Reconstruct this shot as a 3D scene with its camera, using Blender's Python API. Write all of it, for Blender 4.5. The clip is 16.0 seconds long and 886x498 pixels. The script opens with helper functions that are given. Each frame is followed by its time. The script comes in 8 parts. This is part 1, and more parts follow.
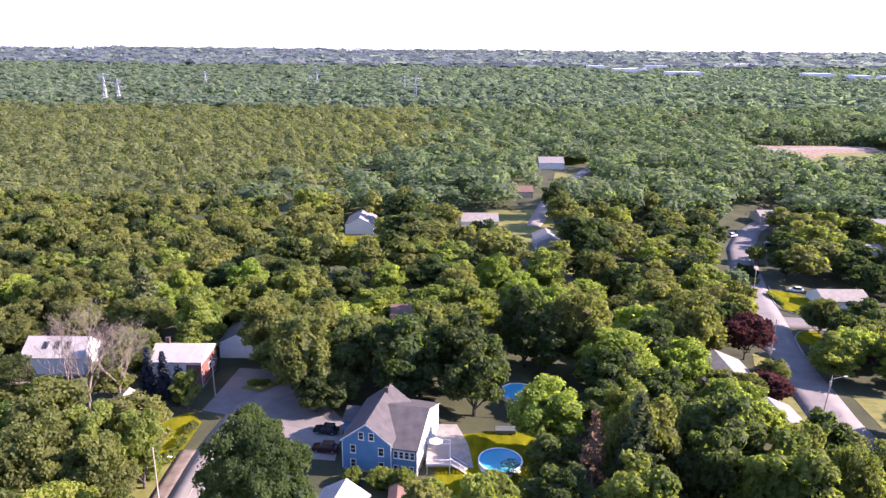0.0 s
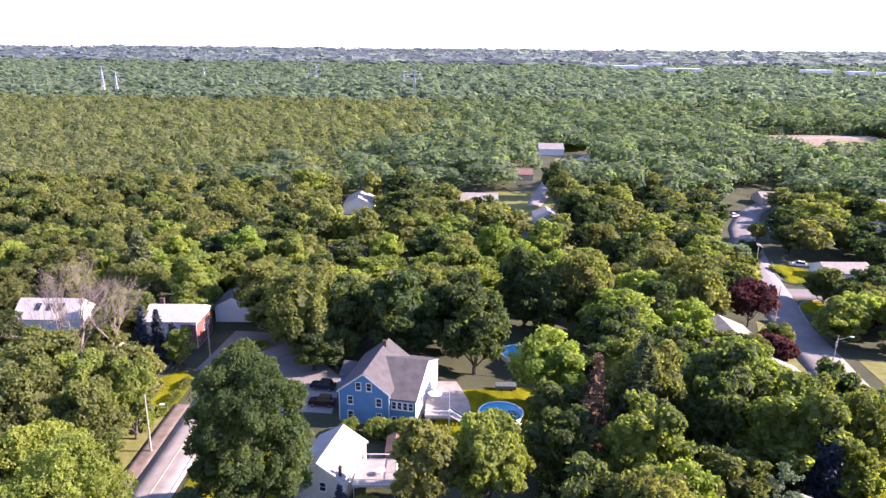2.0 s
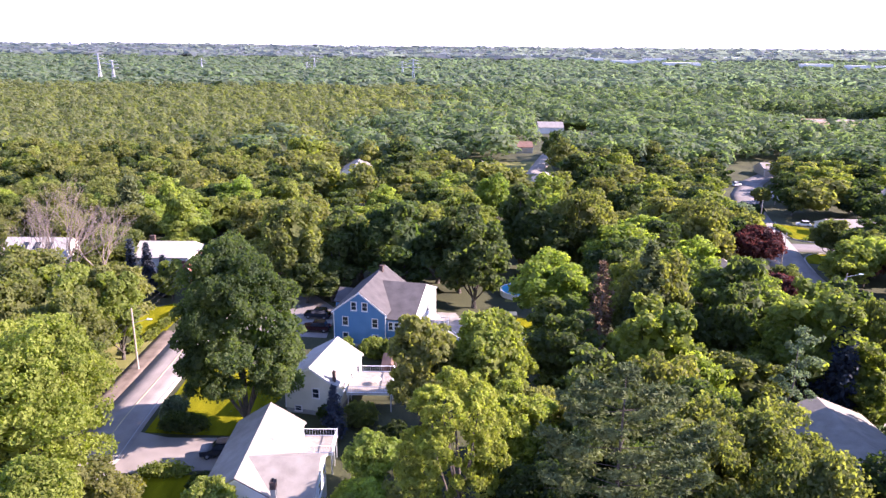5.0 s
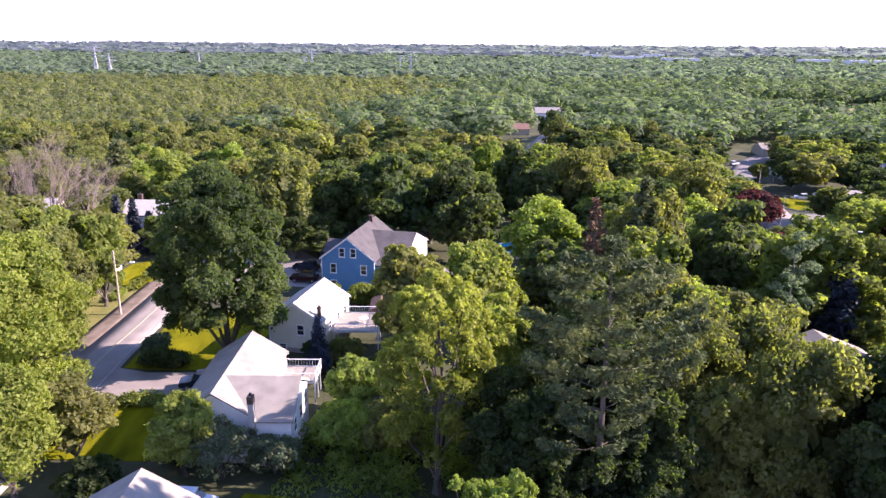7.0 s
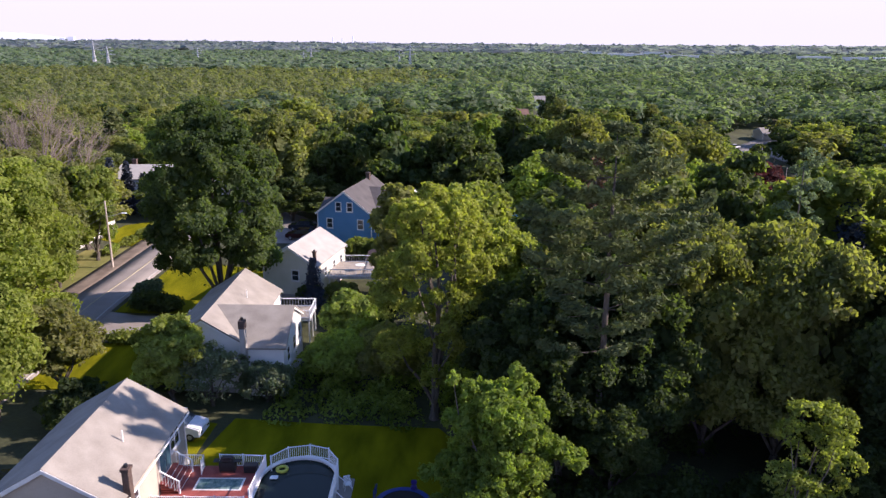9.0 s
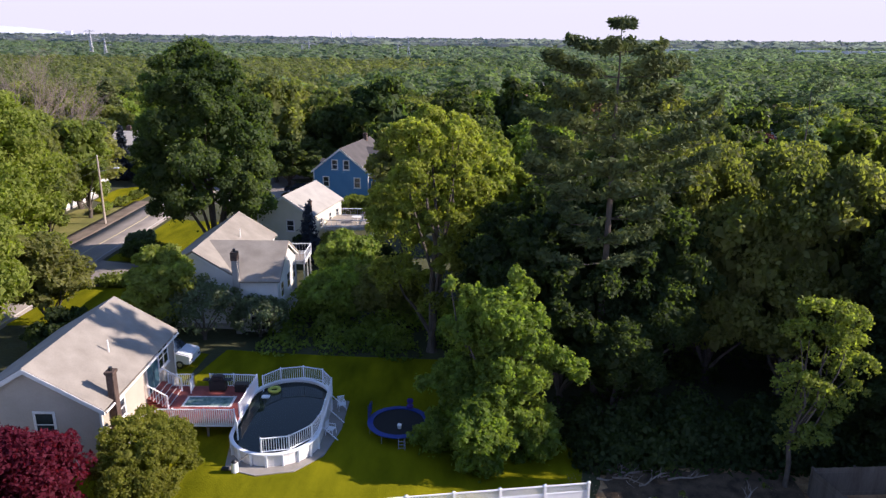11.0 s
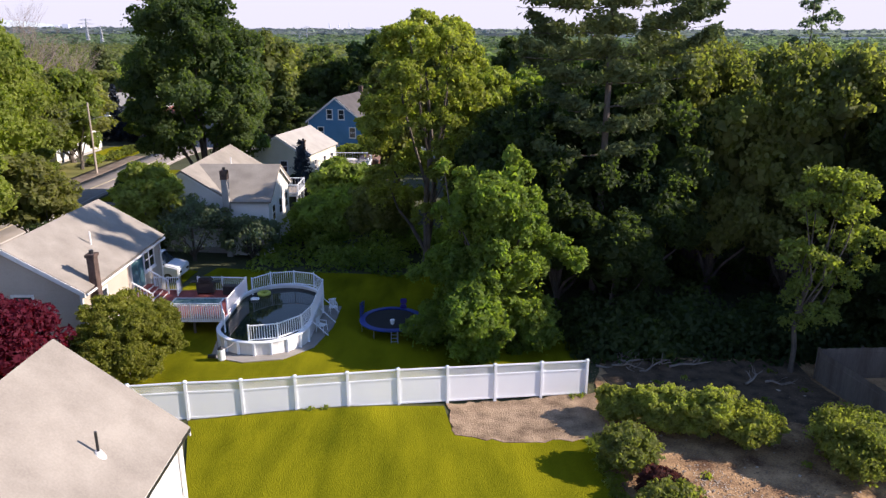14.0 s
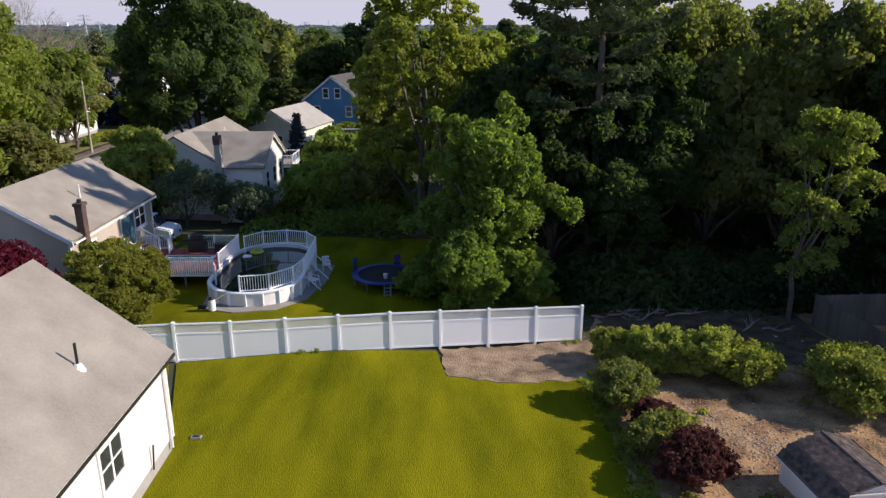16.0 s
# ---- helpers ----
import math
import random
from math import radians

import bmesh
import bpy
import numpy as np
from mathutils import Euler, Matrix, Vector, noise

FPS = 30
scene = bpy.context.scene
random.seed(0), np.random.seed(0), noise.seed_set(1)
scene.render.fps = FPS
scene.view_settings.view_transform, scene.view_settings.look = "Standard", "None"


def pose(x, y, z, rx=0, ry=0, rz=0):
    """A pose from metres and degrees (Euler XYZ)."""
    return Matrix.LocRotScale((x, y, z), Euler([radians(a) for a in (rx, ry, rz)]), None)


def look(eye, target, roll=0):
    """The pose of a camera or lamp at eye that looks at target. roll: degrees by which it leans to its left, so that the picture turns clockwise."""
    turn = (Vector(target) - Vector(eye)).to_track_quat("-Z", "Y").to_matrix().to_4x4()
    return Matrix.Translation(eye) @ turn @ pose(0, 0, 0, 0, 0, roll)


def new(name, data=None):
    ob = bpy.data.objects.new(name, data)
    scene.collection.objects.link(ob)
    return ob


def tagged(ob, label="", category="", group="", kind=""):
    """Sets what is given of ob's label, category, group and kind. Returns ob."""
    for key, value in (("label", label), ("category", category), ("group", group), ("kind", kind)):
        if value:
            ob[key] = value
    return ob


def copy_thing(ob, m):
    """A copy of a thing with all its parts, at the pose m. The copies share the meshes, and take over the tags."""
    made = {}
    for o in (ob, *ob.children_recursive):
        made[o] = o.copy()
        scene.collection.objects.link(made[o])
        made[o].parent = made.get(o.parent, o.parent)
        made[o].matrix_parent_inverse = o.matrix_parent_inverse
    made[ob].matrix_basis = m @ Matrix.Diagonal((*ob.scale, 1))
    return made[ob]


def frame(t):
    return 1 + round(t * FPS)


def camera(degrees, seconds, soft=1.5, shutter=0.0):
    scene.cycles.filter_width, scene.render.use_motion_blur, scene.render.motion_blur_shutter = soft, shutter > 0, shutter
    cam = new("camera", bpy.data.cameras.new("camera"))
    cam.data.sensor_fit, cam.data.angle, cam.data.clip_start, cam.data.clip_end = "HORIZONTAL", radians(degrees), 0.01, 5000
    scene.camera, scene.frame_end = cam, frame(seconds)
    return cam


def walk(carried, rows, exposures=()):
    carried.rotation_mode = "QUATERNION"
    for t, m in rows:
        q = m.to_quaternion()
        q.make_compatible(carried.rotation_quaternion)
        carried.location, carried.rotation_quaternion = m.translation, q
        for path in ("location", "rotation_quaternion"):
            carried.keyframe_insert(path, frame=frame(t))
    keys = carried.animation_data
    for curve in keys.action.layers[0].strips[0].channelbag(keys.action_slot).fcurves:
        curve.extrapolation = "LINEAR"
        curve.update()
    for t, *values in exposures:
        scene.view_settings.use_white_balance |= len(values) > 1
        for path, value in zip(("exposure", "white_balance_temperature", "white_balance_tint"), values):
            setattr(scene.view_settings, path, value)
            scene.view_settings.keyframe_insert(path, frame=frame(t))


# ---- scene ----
cam = camera(64.2, 16.0, soft=1.4)
# seconds, place of the eye, yaw, pitch and roll in degrees
ROWS = [
    (0.0, 0.010, 0.003, 69.205, -0.006, -15.985, 0.496),
    (0.5, 0.105, 0.047, 66.771, -0.011, -15.959, 0.471),
    (1.0, 0.161, -0.055, 64.601, -0.025, -15.966, 0.494),
    (1.5, 0.122, -0.054, 62.224, -0.045, -15.964, 0.502),
    (2.0, 0.091, 0.081, 59.919, -0.066, -15.937, 0.508),
    (2.5, 0.071, 0.054, 57.452, -0.085, -15.877, 0.494),
    (3.0, 0.032, 0.004, 55.283, -0.119, -15.894, 0.523),
    (3.5, 0.088, -0.001, 52.877, -0.123, -15.886, 0.483),
    (4.0, 0.120, 0.063, 50.585, -0.112, -15.908, 0.544),
    (6.5, 1.133, 0.256, 39.158, -0.269, -15.940, 0.493),
    (7.0, 1.690, 0.219, 37.159, -0.262, -15.953, 0.472),
    (7.5, 2.062, 0.026, 35.300, -0.217, -15.937, 0.497),
    (8.0, 2.137, 0.064, 33.491, -0.223, -15.958, 0.533),
    (8.5, 2.014, 0.130, 31.620, -0.284, -15.958, 0.548),
    (9.0, 1.907, 0.134, 29.969, -0.321, -15.956, 0.515),
    (11.5, 2.110, -0.043, 22.902, -0.470, -16.392, 0.631),
    (12.0, 2.170, -0.148, 21.728, -0.441, -16.525, 0.512),
    (12.5, 2.175, -0.180, 20.575, -0.395, -16.631, 0.437),
    (13.0, 2.186, -0.223, 19.410, -0.390, -16.713, 0.319),
    (13.5, 2.193, -0.234, 18.562, -0.476, -16.747, 0.348),
    (14.0, 2.484, -0.384, 17.788, -0.456, -16.854, 0.211),
    (14.5, 2.732, -0.550, 17.061, -0.468, -16.925, 0.146),
    (15.0, 2.881, -0.692, 16.344, -0.475, -16.969, 0.038),
    (15.5, 2.889, -0.706, 15.727, -0.479, -17.005, -0.012),
    (16.0, 2.890, -0.689, 15.139, -0.435, -17.106, -0.080),
]
walk(cam, [(t, pose(x, y, z, 90 + pitch, 0, yaw) @ pose(0, 0, 0, 0, 0, roll)) for t, x, y, z, yaw, pitch, roll in ROWS],
     exposures=[(0.0, 1.64, 6050, 42), (4.0, 1.86, 6050, 42), (7.0, 1.58, 6050, 42), (8.0, 1.15, 6050, 39), (9.0, 0.86, 6080, 31), (11.5, 0.72, 6120, 25), (13.0, 0.76, 6150, 24), (14.5, 0.74, 6200, 22), (15.2, 0.56, 6200, 21), (16.0, 0.26, 6150, 19)])
# ---- light ----
SUN_EL, SUN_AZ = 29.0, 0.5          # degrees above the horizon, and from +x towards +y
world = bpy.data.worlds.new("sky")
scene.world = world
world.use_nodes = True
wn, wl = world.node_tree.nodes, world.node_tree.links
sky = wn.new("ShaderNodeTexSky")
sky.sky_type = 'NISHITA'
sky.sun_disc = False
sky.sun_elevation = radians(SUN_EL)
sky.sun_rotation = radians(90 - SUN_AZ)
sky.air_density, sky.dust_density, sky.ozone_density = 1.0, 0.0, 2.0
wn["Background"].inputs[1].default_value = 0.125
wl.new(sky.outputs[0], wn["Background"].inputs[0])
# thin summer haze hides the blue low over the horizon
haze, both = wn.new("ShaderNodeBackground"), wn.new("ShaderNodeMixShader")
haze.inputs[0].default_value, haze.inputs[1].default_value = (0.96, 0.96, 1.06, 1), 0.54
at, height, thin = wn.new("ShaderNodeTexCoord"), wn.new("ShaderNodeSeparateXYZ"), wn.new("ShaderNodeMapRange")
thin.inputs[1].default_value, thin.inputs[2].default_value = 0.02, 0.36
thin.interpolation_type = 'SMOOTHSTEP'
wl.new(at.outputs["Generated"], height.inputs[0])
wl.new(height.outputs[2], thin.inputs[0])
wl.new(thin.outputs[0], both.inputs[0])
wl.new(haze.outputs[0], both.inputs[1])
wl.new(wn["Background"].outputs[0], both.inputs[2])
wl.new(both.outputs[0], wn["World Output"].inputs[0])
sun_data = bpy.data.lights.new("sun", 'SUN')
sun_data.energy, sun_data.angle, sun_data.color = 5.0, radians(0.55), (1.0, 0.89, 0.70)
sun_ob = new("sun", sun_data)
sun_way = Vector((math.cos(radians(SUN_EL)) * math.cos(radians(SUN_AZ)), math.cos(radians(SUN_EL)) * math.sin(radians(SUN_AZ)), math.sin(radians(SUN_EL))))
sun_ob.matrix_world = look(sun_way * 200, (0, 0, 0))

# ---- materials ----
def surface(name, dark, light, rough=0.7, scale=2.0, grain=25.0, bump=0.15, metal=0.0, vary=0.0, spec=0.4, stretch=None, depth=0.02):
    """A two-scale noisy surface; stretch squeezes the pattern along an axis, vary changes brightness from object to object."""
    m = bpy.data.materials.new(name)
    m.use_nodes = True
    n, l = m.node_tree.nodes, m.node_tree.links
    b = n["Principled BSDF"]
    b.inputs["Roughness"].default_value, b.inputs["Metallic"].default_value = rough, metal
    b.inputs["Specular IOR Level"].default_value = spec
    geo = n.new("ShaderNodeNewGeometry")
    mapping = n.new("ShaderNodeMapping")
    mapping.inputs["Scale"].default_value = stretch or (1, 1, 1)
    l.new(geo.outputs["Position"], mapping.inputs[0])
    big, small = n.new("ShaderNodeTexNoise"), n.new("ShaderNodeTexNoise")
    big.inputs["Scale"].default_value, big.inputs["Detail"].default_value = scale, 5
    small.inputs["Scale"].default_value, small.inputs["Detail"].default_value = grain, 3
    for t in (big, small):
        l.new(mapping.outputs[0], t.inputs["Vector"])
    add = n.new("ShaderNodeMath")
    add.operation = 'MULTIPLY_ADD'
    add.inputs[1].default_value = 0.45
    l.new(small.outputs[0], add.inputs[0])
    l.new(big.outputs[0], add.inputs[2])
    ramp = n.new("ShaderNodeValToRGB")
    ramp.color_ramp.elements[0].position, ramp.color_ramp.elements[1].position = 0.5, 0.95
    ramp.color_ramp.elements[0].color, ramp.color_ramp.elements[1].color = (*dark, 1), (*light, 1)
    l.new(add.outputs[0], ramp.inputs[0])
    out = ramp.outputs[0]
    if vary:
        info, hsv, mr = n.new("ShaderNodeObjectInfo"), n.new("ShaderNodeHueSaturation"), n.new("ShaderNodeMapRange")
        mr.inputs[3].default_value, mr.inputs[4].default_value = 1 - vary, 1 + vary
        l.new(info.outputs["Random"], mr.inputs[0])
        l.new(mr.outputs[0], hsv.inputs["Value"])
        l.new(out, hsv.inputs["Color"])
        out = hsv.outputs[0]
    l.new(out, b.inputs["Base Color"])
    if bump:
        bp = n.new("ShaderNodeBump")
        bp.inputs["Strength"].default_value, bp.inputs["Distance"].default_value = bump, depth
        l.new(small.outputs[0], bp.inputs["Height"])
        l.new(bp.outputs[0], b.inputs["Normal"])
    return m


def courses(name, dark, light, pitch, rough=0.6, bump=0.5, depth=0.02, axis=2):
    """Horizontal boards or shingle courses of a given pitch, as fine relief."""
    m = surface(name, dark, light, rough, 0.7, 14.0, 0)
    n, l = m.node_tree.nodes, m.node_tree.links
    geo, sep, div, saw = n.new("ShaderNodeNewGeometry"), n.new("ShaderNodeSeparateXYZ"), n.new("ShaderNodeMath"), n.new("ShaderNodeMath")
    l.new(geo.outputs["Position"], sep.inputs[0])
    div.operation, saw.operation = 'DIVIDE', 'FRACT'
    div.inputs[1].default_value = pitch
    l.new(sep.outputs[axis], div.inputs[0])
    l.new(div.outputs[0], saw.inputs[0])
    bp = n.new("ShaderNodeBump")
    bp.inputs["Strength"].default_value, bp.inputs["Distance"].default_value = bump, depth
    bp.invert = True
    l.new(saw.outputs[0], bp.inputs["Height"])
    l.new(bp.outputs[0], n["Principled BSDF"].inputs["Normal"])
    return m


def foliage(name, dark, light, glow, hue=0.012, value=0.35, through_light=0.5, patch=0.08):
    """Leaves: colour varies leaf by leaf, tree by tree and, over tens of metres, from patch to patch; some light comes through."""
    m = bpy.data.materials.new(name)
    m.use_nodes = True
    n, l = m.node_tree.nodes, m.node_tree.links
    b = n["Principled BSDF"]
    b.inputs["Roughness"].default_value, b.inputs["Specular IOR Level"].default_value = 0.65, 0.12
    geo, info = n.new("ShaderNodeNewGeometry"), n.new("ShaderNodeObjectInfo")
    noi = n.new("ShaderNodeTexNoise")
    noi.inputs["Scale"].default_value, noi.inputs["Detail"].default_value = patch, 4
    l.new(geo.outputs["Position"], noi.inputs["Vector"])
    mix = n.new("ShaderNodeMix")
    mix.data_type = 'RGBA'
    mix.inputs[6].default_value, mix.inputs[7].default_value = (*dark, 1), (*light, 1)
    tree, blend = n.new("ShaderNodeTexNoise"), n.new("ShaderNodeMix")
    tree.inputs["Scale"].default_value, tree.inputs["Detail"].default_value = 0.11 if patch > 0.02 else 0.03, 1
    spread_out = n.new("ShaderNodeMapRange")
    spread_out.inputs[1].default_value, spread_out.inputs[2].default_value = 0.34, 0.66
    blend.inputs[0].default_value = 0.75
    l.new(geo.outputs["Position"], tree.inputs["Vector"])
    l.new(tree.outputs[0], spread_out.inputs[0])
    l.new(geo.outputs["Random Per Island"], blend.inputs[2])
    l.new(spread_out.outputs[0], blend.inputs[3])
    l.new(blend.outputs[0], mix.inputs[0])
    hsv = n.new("ShaderNodeHueSaturation")
    mh, mv = n.new("ShaderNodeMapRange"), n.new("ShaderNodeMapRange")
    mh.inputs[3].default_value, mh.inputs[4].default_value = 0.5 - hue, 0.5 + hue
    mv.inputs[1].default_value, mv.inputs[2].default_value = 0.3, 0.7
    mv.inputs[3].default_value, mv.inputs[4].default_value = 1 - value, 1 + value
    l.new(info.outputs["Random"], mh.inputs[0])
    tuft, both = n.new("ShaderNodeTexNoise"), n.new("ShaderNodeMath")
    tuft.inputs["Scale"].default_value, tuft.inputs["Detail"].default_value = patch * 16, 2
    l.new(geo.outputs["Position"], tuft.inputs["Vector"])
    both.operation = 'MULTIPLY_ADD'
    both.inputs[1].default_value = 0.8
    half = n.new("ShaderNodeMath")
    half.operation = 'MULTIPLY_ADD'
    half.inputs[1].default_value, half.inputs[2].default_value = 0.55, -0.175
    l.new(noi.outputs[0], half.inputs[0])
    l.new(tuft.outputs[0], both.inputs[0])
    l.new(half.outputs[0], both.inputs[2])
    l.new(both.outputs[0], mv.inputs[0])
    l.new(mh.outputs[0], hsv.inputs["Hue"])
    l.new(mv.outputs[0], hsv.inputs["Value"])
    l.new(mix.outputs[2], hsv.inputs["Color"])
    l.new(hsv.outputs[0], b.inputs["Base Color"])
    tr, ms = n.new("ShaderNodeBsdfTranslucent"), n.new("ShaderNodeMixShader")
    gl = n.new("ShaderNodeMix")
    gl.data_type, gl.blend_type = 'RGBA', 'MULTIPLY'
    gl.inputs[0].default_value = 1.0
    gl.inputs[7].default_value = (*glow, 1)
    l.new(hsv.outputs[0], gl.inputs[6])
    l.new(gl.outputs[2], tr.inputs["Color"])
    ms.inputs[0].default_value = through_light
    l.new(b.outputs[0], ms.inputs[1])
    l.new(tr.outputs[0], ms.inputs[2])
    l.new(ms.outputs[0], n["Material Output"].inputs["Surface"])
    return m


def plain(name, c, rough=0.5, metal=0.0, spec=0.5):
    return surface(name, tuple(v * 0.88 for v in c), tuple(min(1, v * 1.06) for v in c), rough, 3.0, 40.0, 0.03, metal, spec=spec)


# maple green darkened further, to put the shade of the woods into the leaves
LEAF_DARK_SHADE = foliage("maple_leaves", (0.024, 0.040, 0.021), (0.070, 0.093, 0.039), (2.290, 2.560, 0.702))
LEAF_MAPLE = foliage("dense_maple_leaves", (0.041, 0.065, 0.029), (0.106, 0.132, 0.055), (2.290, 2.560, 0.702))
LEAF_MID = foliage("oak_leaves", (0.090, 0.108, 0.042), (0.195, 0.204, 0.075), (2.160, 2.290, 0.702))
LEAF_LIGHT = foliage("locust_leaves", (0.150, 0.190, 0.048), (0.290, 0.330, 0.090), (1.95, 2.20, 0.65), through_light=0.45)
LEAF_BRIGHT = foliage("young_leaves", (0.109, 0.147, 0.042), (0.228, 0.260, 0.073), (2.030, 2.160, 0.614))
LEAF_OLIVE = foliage("olive_green_leaves", (0.142, 0.176, 0.038), (0.280, 0.312, 0.072), (1.95, 2.15, 0.64), through_light=0.45)
LEAF_VINE = foliage("vine_leaves", (0.090, 0.138, 0.034), (0.262, 0.306, 0.072), (2.160, 2.290, 0.702))
LEAF_GREY = foliage("willow_leaves", (0.094, 0.125, 0.084), (0.184, 0.220, 0.137), (1.760, 2.030, 1.266))
LEAF_PINE = foliage("pine_needles", (0.054, 0.082, 0.042), (0.136, 0.164, 0.070), (1.62, 1.70, 0.75), through_light=0.26)
LEAF_SPRUCE = foliage("spruce_needles", (0.029, 0.042, 0.058), (0.062, 0.075, 0.098), (1.490, 1.620, 1.147), through_light=0.1)
LEAF_PURPLE = foliage("purple_leaves", (0.034, 0.018, 0.020), (0.098, 0.046, 0.044), (1.9, 1.2, 1.0), hue=0.01)
LEAF_RED = foliage("red_maple_leaves", (0.059, 0.008, 0.016), (0.126, 0.020, 0.033), (2.430, 1.080, 0.918), hue=0.008)
LEAF_DEAD = foliage("dead_needles", (0.116, 0.065, 0.036), (0.197, 0.121, 0.072), (1.350, 1.220, 1.037), through_light=0.1)
LEAF_YEW = foliage("yew_needles", (0.074, 0.086, 0.020), (0.196, 0.196, 0.040), (1.890, 2.030, 0.614))
LEAF_SHRUB = foliage("rhododendron_leaves", (0.092, 0.124, 0.036), (0.250, 0.276, 0.076), (1.890, 2.030, 0.702))
# distance haze is mixed into these leaf colours, bluer towards the horizon
WOOD_FAR_HAZED = foliage("far_oak_leaves_hazed", (0.100, 0.122, 0.060), (0.180, 0.196, 0.099), (2.030, 2.160, 0.702), hue=0.0, value=0.24, patch=0.03)
WOOD_MIXED_HAZED = foliage("far_mixed_leaves_hazed", (0.084, 0.121, 0.074), (0.168, 0.208, 0.122), (1.72, 2.00, 0.86), hue=0.0, value=0.22, patch=0.03)
WOOD_DISTANT_HAZED = foliage("distant_wood_leaves_hazed", (0.112, 0.152, 0.106), (0.170, 0.212, 0.148), (1.72, 1.98, 1.15), hue=0.0, value=0.16, patch=0.012)
WOOD_HORIZON_HAZED = foliage("horizon_wood_leaves_hazed", (0.135, 0.162, 0.184), (0.158, 0.185, 0.211), (1.760, 1.890, 1.266), hue=0.0, value=0.12, patch=0.005)
BARK = surface("bark", (0.055, 0.045, 0.038), (0.150, 0.125, 0.105), 0.9, 3.0, 18.0, 0.6, stretch=(1, 1, 0.25))
BARK_PALE = surface("pale_bark", (0.17, 0.135, 0.110), (0.32, 0.260, 0.215), 0.9, 3.0, 18.0, 0.5, stretch=(1, 1, 0.3))
GROUND = surface("forest_floor", (0.034, 0.038, 0.016), (0.075, 0.082, 0.034), 0.95, 0.12, 3.0, 0.6, depth=0.1)
LAWN = surface("lawn_grass", (0.088, 0.098, 0.0030), (0.228, 0.216, 0.0060), 0.95, 0.55, 34.0, 0.85, depth=0.04, spec=0.02, stretch=(1.0, 0.30, 1.0))
LAWN_DRY = surface("worn_grass", (0.120, 0.130, 0.025), (0.220, 0.205, 0.060), 0.95, 0.5, 9.0, 0.5, depth=0.05)
DIRT = surface("bare_soil", (0.105, 0.052, 0.026), (0.52, 0.33, 0.17), 0.95, 0.9, 11.0, 0.8, depth=0.06)
SAND = surface("pale_sandy_soil", (0.130, 0.086, 0.052), (0.40, 0.29, 0.19), 0.95, 1.2, 12.0, 0.9, depth=0.06)
# bare soil again, its colour darkened for the shade under the trees
SOIL_SHADE = surface("shade_darkened_soil", (0.030, 0.021, 0.013), (0.150, 0.100, 0.062), 0.95, 1.4, 14.0, 0.9, depth=0.06)
ASPHALT = surface("asphalt", (0.220, 0.192, 0.172), (0.310, 0.275, 0.245), 0.9, 0.35, 30.0, 0.25)
ASPHALT_R = surface("worn_asphalt", (0.173, 0.154, 0.143), (0.236, 0.214, 0.196), 0.9, 0.3, 30.0, 0.25)
SHOULDER = surface("worn_shoulder", (0.120, 0.092, 0.070), (0.215, 0.170, 0.132), 0.95, 0.8, 22.0, 0.4)
CONCRETE = surface("concrete", (0.235, 0.218, 0.197), (0.353, 0.328, 0.302), 0.85, 0.8, 22.0, 0.25)
PAINT_LINE = plain("road_paint", (0.38, 0.36, 0.34), 0.8)
PAINT_YELLOW = plain("yellow_road_paint", (0.40, 0.34, 0.22), 0.8)
WHITE_WALL = courses("white_siding", (0.67, 0.665, 0.65), (0.75, 0.745, 0.73), 0.115)
CREAM_WALL = courses("cream_siding", (0.66, 0.63, 0.50), (0.75, 0.72, 0.60), 0.115)
TAN_WALL = courses("beige_siding", (0.425, 0.365, 0.300), (0.505, 0.440, 0.365), 0.115)
BLUE_WALL = courses("blue_siding", (0.074, 0.213, 0.386), (0.101, 0.261, 0.454), 0.115)
GREY_WALL = courses("grey_siding", (0.30, 0.31, 0.33), (0.40, 0.41, 0.43), 0.115)
BRICK_WALL = surface("red_brick", (0.185, 0.063, 0.046), (0.302, 0.126, 0.092), 0.85, 2.0, 20.0, 0.4)
ROOF_SLATE = courses("slate_grey_shingles", (0.066, 0.060, 0.060), (0.108, 0.098, 0.096), 0.075, 0.9, 0.35, 0.012)
ROOF_GREY = courses("grey_shingles", (0.210, 0.197, 0.185), (0.294, 0.277, 0.260), 0.075, 0.9, 0.35, 0.012)
ROOF_LIGHT = courses("pale_shingles", (0.227, 0.202, 0.1724), (0.336, 0.304, 0.2610), 0.075, 0.9, 0.35, 0.012)
ROOF_WHITE = courses("sun_bleached_shingles", (0.34, 0.32, 0.29), (0.43, 0.405, 0.37), 0.075, 0.9, 0.35, 0.012)
ROOF_DARK = courses("charcoal_shingles", (0.110, 0.105, 0.105), (0.185, 0.175, 0.170), 0.075, 0.9, 0.4, 0.012)
SHED_ROOF = courses("dark_shed_shingles", (0.056, 0.042, 0.037), (0.160, 0.124, 0.110), 0.14, 0.9, 0.8, 0.06)
ROOF_BROWN = courses("brown_shingles", (0.143, 0.084, 0.063), (0.227, 0.139, 0.105), 0.075, 0.9, 0.4, 0.012)
ROOF_TAN = courses("tan_shingles", (0.302, 0.227, 0.168), (0.403, 0.311, 0.235), 0.075, 0.9, 0.35, 0.012)
TRIM = plain("white_trim", (0.80, 0.79, 0.77), 0.45)
VINYL = surface("white_vinyl", (0.85, 0.87, 0.91), (0.89, 0.91, 0.94), 0.35, 0.6, 30.0, 0.02)
GLASS = surface("window_glass", (0.018, 0.022, 0.030), (0.045, 0.055, 0.070), 0.06, 1.5, 5.0, 0, spec=0.8)
